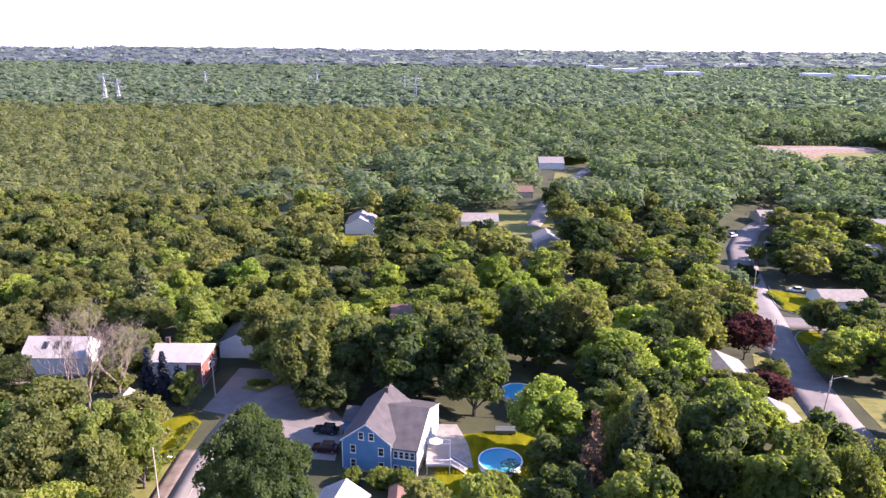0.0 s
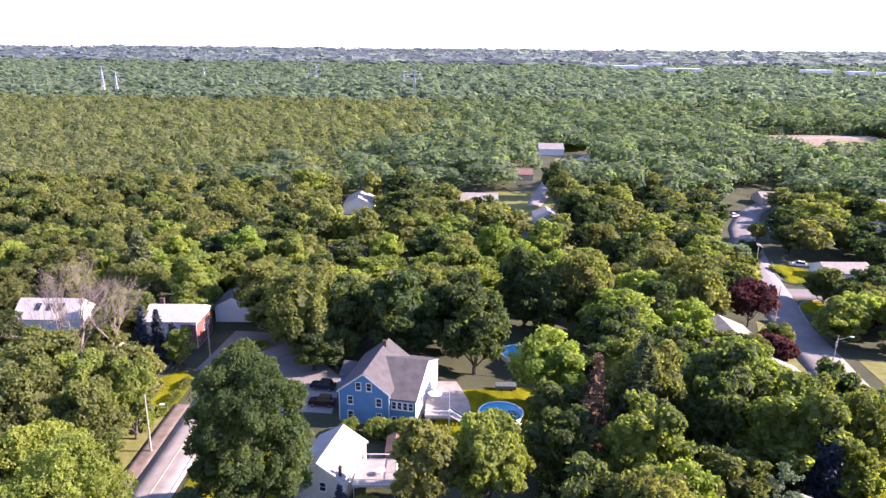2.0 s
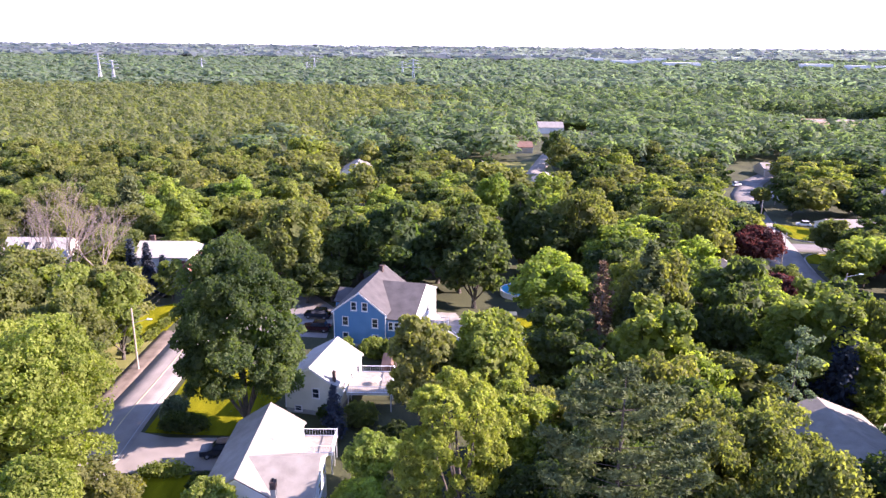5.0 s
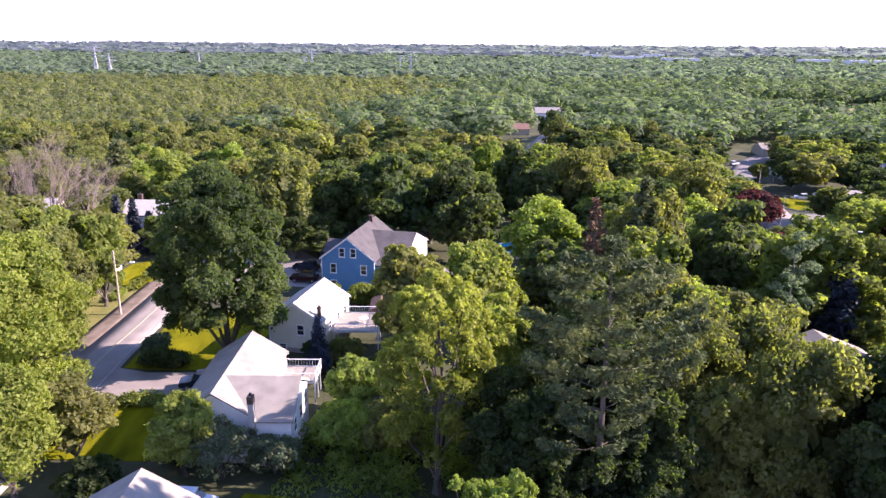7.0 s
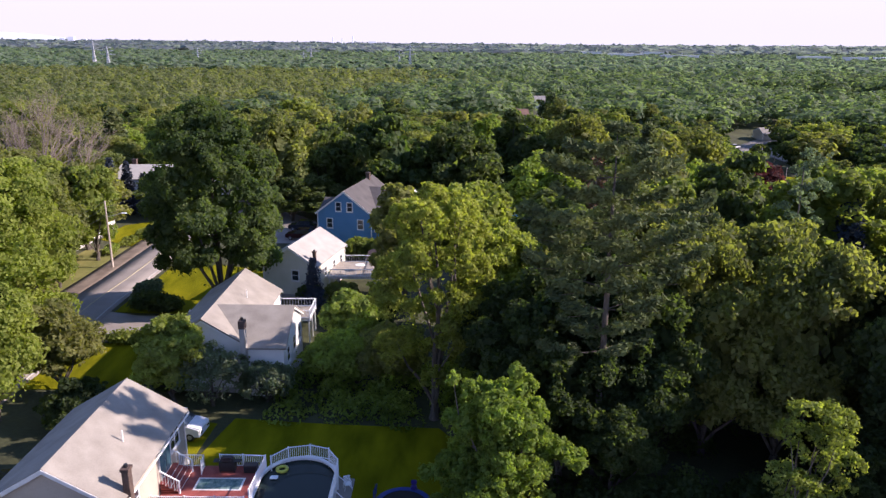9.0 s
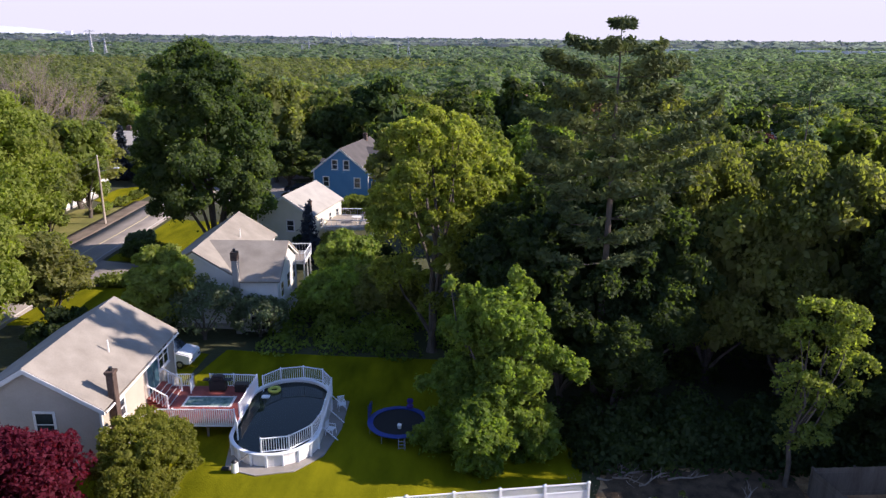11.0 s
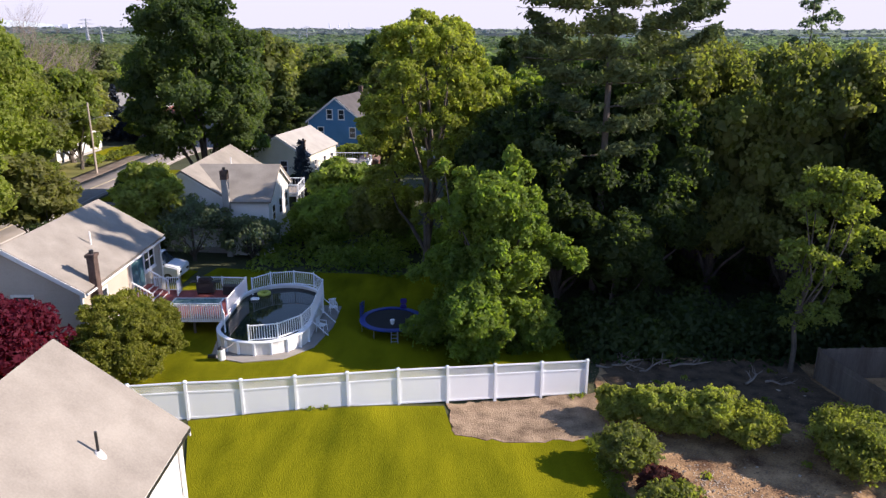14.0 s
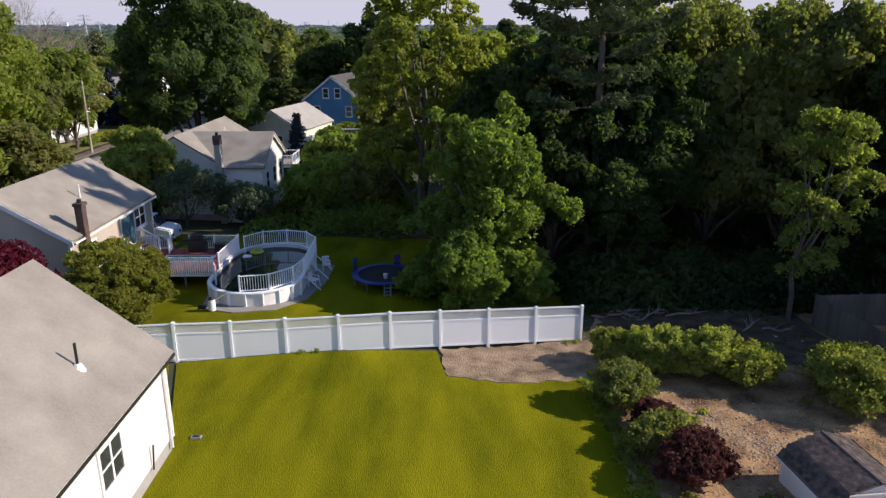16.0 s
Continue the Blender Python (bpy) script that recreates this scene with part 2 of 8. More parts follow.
FOUNDATION = surface("foundation_concrete", (0.30, 0.29, 0.27), (0.42, 0.40, 0.38), 0.9, 1.0, 20.0, 0.3)
CHIMNEY_BRICK = surface("chimney_brick", (0.060, 0.040, 0.034), (0.135, 0.090, 0.072), 0.9, 4.0, 25.0, 0.5)
METAL_DARK = plain("dark_metal", (0.05, 0.05, 0.055), 0.4, 0.6)
METAL_GALV = plain("galvanised_steel", (0.42, 0.43, 0.45), 0.45, 0.7)
WOOD_POLE = surface("weathered_pole", (0.30, 0.25, 0.20), (0.50, 0.43, 0.37), 0.9, 2.0, 25.0, 0.4, stretch=(1, 1, 0.1))
WOOD_GREY = surface("grey_weathered_boards", (0.080, 0.066, 0.057), (0.165, 0.142, 0.124), 0.9, 2.0, 25.0, 0.4, stretch=(1, 1, 0.1))
DECK_RED = surface("red_deck_stain", (0.240, 0.055, 0.045), (0.380, 0.105, 0.085), 0.75, 2.0, 20.0, 0.2)

# ---- building tools ----
def part(name, bm, material, parent=None, label="", smooth=False):
    """Links a bmesh as one mesh object under a thing or a part."""
    me = bpy.data.meshes.new(name)
    bm.to_mesh(me)
    bm.free()
    me.materials.append(material)
    if smooth:
        me.polygons.foreach_set("use_smooth", [True] * len(me.polygons))
    ob = new(name, me)
    ob.parent = parent
    if label:
        ob["label"] = label
    return ob


def sheet(name, verts, faces, material, parent=None, smooth=False):
    """Links a mesh made from arrays of corners and faces."""
    me = bpy.data.meshes.new(name)
    verts, faces = np.asarray(verts, np.float32), np.asarray(faces, np.int32)
    k = faces.shape[1]
    me.vertices.add(len(verts))
    me.vertices.foreach_set("co", verts.ravel())
    me.loops.add(faces.size)
    me.loops.foreach_set("vertex_index", faces.ravel())
    me.polygons.add(len(faces))
    me.polygons.foreach_set("loop_start", np.arange(0, faces.size, k, dtype=np.int32))
    me.update(calc_edges=True)
    me.materials.append(material)
    if smooth:
        me.polygons.foreach_set("use_smooth", [True] * len(me.polygons))
    ob = new(name, me)
    ob.parent = parent
    return ob


def thing(name, m, label, category, group="", kind=""):
    """An empty at the base of a thing, which parents its parts."""
    e = new(name)
    e.empty_display_size = 0.2
    e.matrix_world = m
    return tagged(e, label, category, group, kind)


def box(bm, a, b, m=None):
    """A box between two corners."""
    (x0, y0, z0), (x1, y1, z1) = a, b
    vs = [bm.verts.new(m @ Vector(p) if m else p) for p in ((x0, y0, z0), (x1, y0, z0), (x1, y1, z0), (x0, y1, z0), (x0, y0, z1), (x1, y0, z1), (x1, y1, z1), (x0, y1, z1))]
    for f in ((0, 3, 2, 1), (4, 5, 6, 7), (0, 1, 5, 4), (1, 2, 6, 5), (2, 3, 7, 6), (3, 0, 4, 7)):
        bm.faces.new([vs[i] for i in f])
    return bm


def soft_box(a, b, r=0.02):
    """A box with rounded edges, as a bmesh of its own."""
    bm = box(bmesh.new(), a, b)
    bmesh.ops.bevel(bm, geom=list(bm.edges), offset=r, segments=2, affect='EDGES')
    return bm


def tube(bm, p, q, r0, r1=None, seg=8, caps=True):
    """A tapered round bar from p to q."""
    p, q = Vector(p), Vector(q)
    r1 = r0 if r1 is None else r1
    t = (q - p).to_track_quat('Z', 'Y').to_matrix()
    rings = []
    for c, r in ((p, r0), (q, r1)):
        rings.append([bm.verts.new(c + t @ Vector((r * math.cos(2 * math.pi * k / seg), r * math.sin(2 * math.pi * k / seg), 0))) for k in range(seg)])
    for k in range(seg):
        bm.faces.new((rings[0][k], rings[0][(k + 1) % seg], rings[1][(k + 1) % seg], rings[1][k]))
    if caps:
        bm.faces.new(rings[0][::-1])
        bm.faces.new(rings[1])
    return bm


def slab(bm, corners, thick):
    """A flat slab: corners counter-clockwise from above, thick downwards along its own normal."""
    c = [Vector(p) for p in corners]
    n = (c[1] - c[0]).cross(c[2] - c[0]).normalized()
    top = [bm.verts.new(p) for p in c]
    low = [bm.verts.new(p - n * thick) for p in c]
    bm.faces.new(top)
    bm.faces.new(low[::-1])
    for k in range(len(c)):
        j = (k + 1) % len(c)
        bm.faces.new((top[j], top[k], low[k], low[j]))
    return bm


HEIGHTS = np.array([(10, 32, 0), (-9, 28.5, .8), (-6, 22, 1.1), (0, 0, 1.3), (0, -60, 1.3), (-20, 40, .7), (-16, 50, .2), (-12, 60, -.7), (-22, 66, -.1), (-40, 75, -.5),
                    (-45, 97, -.9), (-17, 105, -.2), (10, 109, -.1), (17, 136, -2.5), (-5, 85, -.3), (25, 35, 0)], float)
HEIGHTS_FAR = np.array([(45, 60, -2.5), (84, 136, -7), (100, 179, -8.5), (141, 280, -11), (50, 356, -5), (-36, 311, -9), (259, 541, -8), (-55, 113, -.9), (-55, 142, -1.5),
                        (-90, 160, -2), (-150, 200, -4), (-200, 400, -8), (0, 600, -8), (-400, 880, -9), (60, -60, 0), (-80, 40, 0), (45, 110, -4), (60, 160, -7), (150, 150, -10),
                        (0, 200, -5)], float)
HEIGHTS = np.concatenate([HEIGHTS, HEIGHTS_FAR])
REACH = 8 + 0.07 * np.hypot(HEIGHTS[:, 0], HEIGHTS[:, 1] - 30)


def terrain(x, y):
    """The ground's height."""
    x, y = np.asarray(x, float)[..., None], np.asarray(y, float)[..., None]
    w = 1 / (((x - HEIGHTS[:, 0]) ** 2 + (y - HEIGHTS[:, 1]) ** 2) / REACH ** 2 + 0.6) ** 2
    z = (w * HEIGHTS[:, 2]).sum(-1) / w.sum(-1)
    far = np.clip((np.hypot(x, y)[..., 0] - 1400) / 3200, 0, 1)
    return z + 30 * far ** 1.5


def gz(x, y):
    return float(terrain(x, y))


def drape(name, outline, material, lift, label="", cell=1.5, category="", kind="structure"):
    """A sheet with a given outline that lies on the ground, with a thin edge."""
    bm = bmesh.new()
    vs = [bm.verts.new((x, y, 0)) for x, y in outline]
    bm.faces.new(vs)
    xs, ys = [p[0] for p in outline], [p[1] for p in outline]
    for axis, lo, hi in ((0, min(xs), max(xs)), (1, min(ys), max(ys))):
        k = lo + cell
        while k < hi:
            co, no = ((k, 0, 0), (1, 0, 0)) if axis == 0 else ((0, k, 0), (0, 1, 0))
            bmesh.ops.bisect_plane(bm, geom=bm.verts[:] + bm.edges[:] + bm.faces[:], plane_co=co, plane_no=no)
            k += cell
    ext = bmesh.ops.extrude_face_region(bm, geom=bm.faces[:])
    up = {v for v in ext["geom"] if isinstance(v, bmesh.types.BMVert)}
    for v in bm.verts:
        v.co.z = gz(v.co.x, v.co.y) + (lift if v in up else -0.15)
    bmesh.ops.recalc_face_normals(bm, faces=bm.faces[:])
    ob = part(name, bm, material)
    return tagged(ob, label, category, kind=kind)


def ribbon(name, line, half, material, lift, label="", category="", kind="structure", step=2.0, drop=0.15):
    """A strip of given half width along a line of points, lying on the ground."""
    pts = []
    for (x0, y0), (x1, y1) in zip(line[:-1], line[1:]):
        k = max(1, int(math.hypot(x1 - x0, y1 - y0) / step))
        pts += [(x0 + (x1 - x0) * i / k, y0 + (y1 - y0) * i / k) for i in range(k)]
    pts.append(line[-1])
    pts = np.array(pts, float)
    for _ in range(3):
        pts[1:-1] = 0.5 * pts[1:-1] + 0.25 * (pts[:-2] + pts[2:])
    d = np.gradient(pts, axis=0)
    d /= np.linalg.norm(d, axis=1, keepdims=True)
    side = np.stack([d[:, 1], -d[:, 0]], 1)
    cols = [(-half, -drop), (-half, lift), (-half / 3, lift + 0.02), (half / 3, lift + 0.02), (half, lift), (half, -drop)]
    v, f = [], []
    for u, h in cols:
        p = pts + side * u
        z = terrain(pts[:, 0], pts[:, 1]) if half > 2 else terrain(p[:, 0], p[:, 1])
        v.append(np.c_[p, z + h])
    n = len(pts)
    v = np.concatenate(v)
    for c in range(len(cols) - 1):
        for i in range(n - 1):
            f.append((c * n + i, (c + 1) * n + i, (c + 1) * n + i + 1, c * n + i + 1))
    ob = sheet(name, v, f, material)
    return tagged(ob, label, category, kind=kind)

# ---- trees ----
def kites(rng, centre, normal, size, long=1.25):
    """Leaf-shaped quads at given places, each turned about its own normal."""
    n = len(centre)
    ref = rng.normal(size=(n, 3))
    u = np.cross(normal, ref)
    u /= np.linalg.norm(u, axis=1, keepdims=True) + 1e-9
    w = np.cross(normal, u)
    s = (size * rng.uniform(0.6, 1.35, n))[:, None]  # size: one for all, or one for each
    droop = normal * s * rng.uniform(-0.25, 0.25, n)[:, None]
    v = np.stack([centre - u * s * long * 0.55, centre + w * s * 0.42 + droop, centre + u * s * long * 0.55, centre - w * s * 0.42 + droop], 1)
    return v.reshape(-1, 3), np.arange(4 * n).reshape(-1, 4)


def lobes_of(rng, rx, rz, cz, count, shape="round", size=(0.34, 0.5)):
    """Lobes that make up a crown: centre and radius. The crown's middle stands at height cz."""
    out = [(0, 0, cz, rx * 0.74, rx * 0.74, rz * 0.8)]
    for k in range(count):
        t = 2 * math.pi * (k * 0.618 + rng.uniform(-0.05, 0.05))
        h = rng.uniform(-0.75, 0.95)
        w = math.sqrt(max(0.05, 1 - h * h))
        if shape == "cone":
            w = 0.95 * (1 - (h + 0.75) / 1.9)
        if shape == "vase":
            w *= 0.6 + 0.4 * (h + 1) / 2
        r = rx * rng.uniform(*size)
        out.append((math.cos(t) * (rx * 0.95 - r * 0.75) * w, math.sin(t) * (rx * 0.95 - r * 0.75) * w, cz + h * (rz - r * 0.92), r, r, r * rng.uniform(0.75, 1.0)))
    return np.array(out)


def clumped(rng, lobes, per, frac, out_by=-0.12):
    """Small clumps over the skins of the lobes: the tufts in which leaves stand together."""
    out = []
    for x, y, z, a, b, c in lobes:
        m = max(3, int(per * (a / lobes[:, 3].mean()) ** 1.5))
        w = rng.normal(size=(m, 3))
        w[:, 2] = np.where(w[:, 2] < -0.3, -w[:, 2], w[:, 2])
        w /= np.linalg.norm(w, axis=1, keepdims=True)
        r = np.minimum(a, lobes[:, 3].mean() * 1.3) * frac * rng.uniform(0.45, 1.6, m)
        q = np.array((x, y, z)) + w * (np.array((a, b, c)) + r[:, None] * out_by)
        out.append(np.c_[q, r, r, r * 0.85])
    return np.concatenate(out)


def leaf_cloud(rng, lobes, n, size, tilt=0.32, inner=0.24, up=0.25, clumps=None):
    """Leaves over the skins of the lobes, fewer inside, with gaps between the lobes."""
    whole = lobes
    if clumps:
        tufts = clumped(rng, lobes, *clumps)
        lobes = np.concatenate([lobes, tufts])
    area = lobes[:, 3] * lobes[:, 5]
    if clumps:
        area[:len(whole)] *= 0.14 * area[len(whole):].sum() / area[:len(whole)].sum()
        if len(whole) > 8:
            area[0] *= 0.12  # few leaves on the middle of the crown: dark hollows between the boughs
    area = area / area.sum()
    c, d = [], []
    waves = [(rng.normal(size=3) * 4.5, rng.uniform(0, 6)) for _ in range(3)]
    while sum(len(a) for a in c) < n:
        k = rng.choice(len(lobes), n, p=area)
        way = rng.normal(size=(n, 3))
        way /= np.linalg.norm(way, axis=1, keepdims=True)
        r = 1 - inner * rng.random(n) ** 1.5 + rng.normal(0, 0.05, n)
        for a, b in waves:
            r += 0.075 * np.sin(way @ a + b + k)
        p = lobes[k, :3] + way * lobes[k, 3:] * r[:, None]
        keep = np.ones(n, bool)
        for j in range(len(whole)):
            q = (p - whole[j, :3]) / whole[j, 3:]
            keep &= ~((np.linalg.norm(q, axis=1) < 0.80) & (k != j))
        keep &= (way[:, 2] > -0.55) | (rng.random(n) < 0.35)
        c.append(p[keep])
        d.append(way[keep])
    c, d = np.concatenate(c)[:n], np.concatenate(d)[:n]
    nor = d + (0, 0, up) + rng.normal(size=(n, 3)) * tilt
    nor /= np.linalg.norm(nor, axis=1, keepdims=True)
    return kites(rng, c, nor, size)


def cores(rng, lobes, m=50, most=9.0):
    """The shaded inner leaves of a crown: coarse sprays inside the lobes, which keep the light from passing straight through."""
    k = np.concatenate([np.repeat(np.arange(len(lobes)), m), np.zeros(8 * m if len(lobes) > 8 else 0, int)])
    way = rng.normal(size=(len(k), 3))
    way /= np.linalg.norm(way, axis=1, keepdims=True)
    c = lobes[k, :3] + way * lobes[k, 3:] * rng.uniform(0.38, 0.74, len(k))[:, None]
    nor = way + rng.normal(size=(len(k), 3)) * 0.3
    nor /= np.linalg.norm(nor, axis=1, keepdims=True)
    return kites(rng, c, nor, np.minimum(lobes[k, 3] * 0.55, most))


def crown(name, rng, lobes, n, size, material, parent, tilt=0.32, core=True, up=0.25, inner=0.24, clumps=None):
    v, f = leaf_cloud(rng, lobes, n, size, tilt, inner, up, clumps)
    if core:
        cv, cf = cores(rng, lobes, *((80, size * 2.8) if size < 0.5 else (20, size * 2.2)))
        f = np.concatenate([f, cf + len(v)])
        v = np.concatenate([v, cv])
    return sheet(name, v, f, material, parent)


def limb(bm, rng, p, q, r0, r1, bends=3, wander=0.12, seg=6):
    """A bent, tapered limb from p to q."""
    p, q = np.array(p, float), np.array(q, float)
    span = np.linalg.norm(q - p)
    last, lr = p, r0
    for k in range(1, bends + 1):
        t = k / bends
        c = p + (q - p) * t + (rng.normal(size=3) * wander * span * (1 - t) * t * 2 if k < bends else 0)
        r = r0 + (r1 - r0) * t
        tube(bm, last, c, lr, r, seg, caps=(k == bends))
        last, lr = c, r


def leafy_tree(label, seed, height, rx, leaves, size, material, shape="round", low=0.28, lobes=9, bark=None, category="tree", tilt=0.9, reach=(0.34, 0.5), core=True, up=0.25, inner=0.24, custom=None, clumps=(11, 0.34), girth=1.0):
    """A broadleaved tree at the origin: tapered trunk with limbs, and a crown of leaves."""
    rng = np.random.default_rng(seed)
    e = thing("tree", pose(0, 0, 0), label, category, "", "")
    rz = height * (1 - low) / 2
    cz = height - rz
    lb = lobes_of(rng, rx, rz, cz, lobes, shape, reach) if custom is None else np.array([(x, y, z, q, q, q * 0.95) for x, y, z, q in custom])
    bm = bmesh.new()
    r = (0.016 * height + 0.06) * girth
    fork = height * low * 1.15
    tube(bm, (0, 0, -0.4), (0, 0, 0.35), r * 1.55, r * 1.05, 9, caps=False)
    limb(bm, rng, (0, 0, 0.35), (rng.normal() * 0.15, rng.normal() * 0.15, fork), r * 1.05, r * 0.8, 3, 0.04, 9)
    limb(bm, rng, (0, 0, fork * 0.9), (0, 0, cz + rz * 0.5), r * 0.75, r * 0.2, 3, 0.05, 7)
    for x, y, z, a, b, c in lb[1:min(len(lb), 8)]:
        limb(bm, rng, (0, 0, fork * rng.uniform(0.75, 1.1)), (x, y, z), r * 0.5, r * 0.12, 3, 0.12, 5)
    part("trunk", bm, bark or BARK, e)
    crown("crown", rng, lb, leaves, size, material, e, tilt, core, up, inner, clumps)
    return e


def pine_tree(label, seed, height, rx, clear, whorls, material, needle=0.34, per=26, droop=0.05, bark=None, taper=1.0, name="tree", trunk_r=None, density=1.0, profile=None):
    """A conifer at the origin: straight trunk, whorls of spreading boughs with tufts of needles along them."""
    rng = np.random.default_rng(seed)
    e = thing(name, pose(0, 0, 0), label, "conifer")
    bm = bmesh.new()
    r = trunk_r or 0.014 * height
    limb(bm, rng, (0, 0, -0.4), (0.1, 0.05, height * 0.6), r * 1.2, r * 0.7, 4, 0.012, 9)
    limb(bm, rng, (0.1, 0.05, height * 0.6), (0, 0, height * 0.99), r * 0.7, r * 0.08, 4, 0.012, 7)
    cs, ns = [], []
    for w in range(whorls):
        t = w / max(1, whorls - 1)
        z0 = height * (clear + (0.985 - clear) * t)
        arms = rng.integers(4, 7)
        ln = rx * ((1 - t) ** taper * 0.88 + 0.10) * min(1.0, 0.62 + 2.2 * t)
        if profile:
            ln = rx * float(np.interp(t, *profile))
        a0 = rng.uniform(0, 6.28)
        for k in range(arms):
            a = a0 + 2 * math.pi * k / arms + rng.normal() * 0.2
            length = ln * rng.uniform(0.6, 1.15)
            rise = length * (rng.uniform(-0.06, 0.26) if not profile else rng.uniform(0.02, 0.16)) - droop * length
            tip = np.array((math.cos(a) * length, math.sin(a) * length, z0 + rise))
            root = np.array((0, 0, z0))
            limb(bm, rng, root, tip, r * 0.22 * (1 - t * 0.7), r * 0.05, 3, 0.06, 4)
            m = max(4, int(per * density * (length / rx + 0.25)))
            s = rng.uniform(0.3, 1.03, m) if not profile else 1.03 - 0.62 * rng.random(m) ** 1.4
            side = np.array((-math.sin(a), math.cos(a), 0))
            spread = rng.normal(size=m) * length * 0.17 * (1.15 - s * 0.6)
            c = root + (tip - root) * s[:, None] + side * spread[:, None]
            c[:, 2] += (rng.normal(0, 0.06 * length + 0.05, m) if not profile else rng.normal(0, 0.022 * length + 0.03, m) + 0.16 * s ** 3 * length) + 0.08
            cs.append(c)
            nn = rng.normal(size=(m, 3)) * 0.5 + (0, 0, 1.0)
            ns.append(nn / np.linalg.norm(nn, axis=1, keepdims=True))
    part("trunk", bm, bark or BARK, e)
    c, nn = np.concatenate(cs), np.concatenate(ns)
    rep = 3
    c = np.repeat(c, rep, 0) + rng.normal(size=(len(c) * rep, 3)) * needle * 0.5
    nn = np.repeat(nn, rep, 0) + rng.normal(size=(len(nn) * rep, 3)) * 0.45
    nn /= np.linalg.norm(nn, axis=1, keepdims=True)
    v, f = kites(rng, c, nn, needle, 1.9)
    sheet("crown", v, f, material, e)
    return e


def bare_tree(label, seed, height, rx, material, depth=5):
    """A leafless tree: limbs that fork again and again."""
    rng = np.random.default_rng(seed)
    e = thing("bare_tree", pose(0, 0, 0), label, "tree")
    bm = bmesh.new()
    stack = [(np.array((0, 0, -0.3)), np.array((0, 0, 1.0)), height * 0.3, 0.010 * height + 0.04, 0)]
    while stack:
        p, d, ln, r, k = stack.pop()
        q = p + d * ln
        limb(bm, rng, p, q, r, r * 0.65, 2, 0.08, 6 if k < 2 else 4 if k < 4 else 3)
        if k >= depth:
            continue
        for _ in range(rng.integers(2, 4) + (k == 0) * 2):
            nd = d * 0.9 + rng.normal(size=3) * (0.42 if k else 0.5) * (rx / height * 2)
            nd[2] = abs(nd[2]) * 0.8 + 0.25
            nd /= np.linalg.norm(nd)
            stack.append((p + d * ln * rng.uniform(0.6, 1.0), nd, ln * rng.uniform(0.62, 0.85), r * 0.58, k + 1))
    part("trunk", bm, material, e)
    return e


def shrub(label, seed, height, rx, ry, leaves, size, material, name="shrub", lobes=8, category="shrub", reach=(0.24, 0.48)):
    """A shrub at the origin: a few stems and lobes of leaves down to the ground."""
    rng = np.random.default_rng(seed)
    e = thing(name, pose(0, 0, 0), label, category)
    lb = lobes_of(rng, 1.0, height * 0.5, height * 0.5, lobes, "round", reach)
    lb[:, 0] *= rx
    lb[:, 1] *= ry
    lb[:, 3] *= rx
    lb[:, 4] *= ry
    lb[:, 5] = np.minimum(lb[:, 5] * min(rx, ry), height * 0.42)
    lb[:, 2] = np.maximum(lb[:, 2], lb[:, 5] * 0.75)
    bm = bmesh.new()
    for x, y, z, *_ in lb[:6]:
        limb(bm, rng, (x * 0.2, y * 0.2, -0.2), (x, y, z), 0.05, 0.015, 3, 0.1, 5)
    part("stem", bm, BARK, e)
    crown("foliage", rng, lb, leaves, size, material, e, tilt=1.0, inner=0.4, clumps=(20, 0.24, 0.45))
    return e


def place(proto, x, y, scale=1.0, turn=0.0, tall=None, z=None):
    """Moves a thing built at the origin to its place on the ground."""
    proto.matrix_world = pose(x, y, gz(x, y) if z is None else z, 0, 0, turn) @ Matrix.Diagonal((scale, scale, tall or scale, 1))
    return proto

# ---- ground, roads, lawns ----
def spread(lo, hi, cell, far, grow=1.16):
    a = list(np.arange(lo, hi + 0.1, cell))
    s, k = cell, a[-1]
    while k < far[1]:
        s *= grow
        k += s
        a.append(k)
    s, k = cell, a[0]
    while k > far[0]:
        s *= grow
        k -= s
        a.insert(0, k)
    return np.array(a)


gx, gy = spread(-70, 120, 2.0, (-4600, 4600), 1.09), spread(0, 230, 2.0, (-1500, 4700), 1.07)
GX, GY = np.meshgrid(gx, gy)
nx, ny = len(gx), len(gy)
idx = np.arange(nx * ny).reshape(ny, nx)
ground = sheet("ground", np.stack([GX, GY, terrain(GX, GY)], -1).reshape(-1, 3),
               np.stack([idx[:-1, :-1], idx[:-1, 1:], idx[1:, 1:], idx[1:, :-1]], -1).reshape(-1, 4), GROUND, smooth=True)
tagged(ground, "dark leaf-littered soil under the woods", "ground", kind="structure")

# the street past the houses, its edge lines and side roads
STREET = [(-38.0, -40), (-38.6, 30), (-39.6, 65), (-40.6, 85), (-40.7, 112), (-39.0, 128), (-33.0, 137), (-20, 142)]
ribbon("road_street", STREET, 3.3, ASPHALT, 0.10, "sunlit grey asphalt street with pale edge lines", "road")
for off in (2.75,):
    ribbon("road_edge_line", [(x + off, y) for x, y in STREET[:5]], 0.07, PAINT_LINE, 0.135, "worn white edge line on the asphalt", "road marking")
ribbon("road_centre_line", [(x, y) for x, y in STREET[:5]], 0.10, PAINT_YELLOW, 0.14, "faded yellow centre line on the asphalt", "road marking")
ribbon("pavement_street", [(x - 4.6, y) for x, y in STREET[:5]], 1.6, SHOULDER, 0.085, "worn brown shoulder beside the street", "pavement")
drape("driveway_white_house", [(-37, 69.5), (-24, 70.0), (-24, 77.0), (-33, 77.2), (-37, 78.5)], ASPHALT, 0.09, "pale asphalt driveway in front of the house", category="driveway")
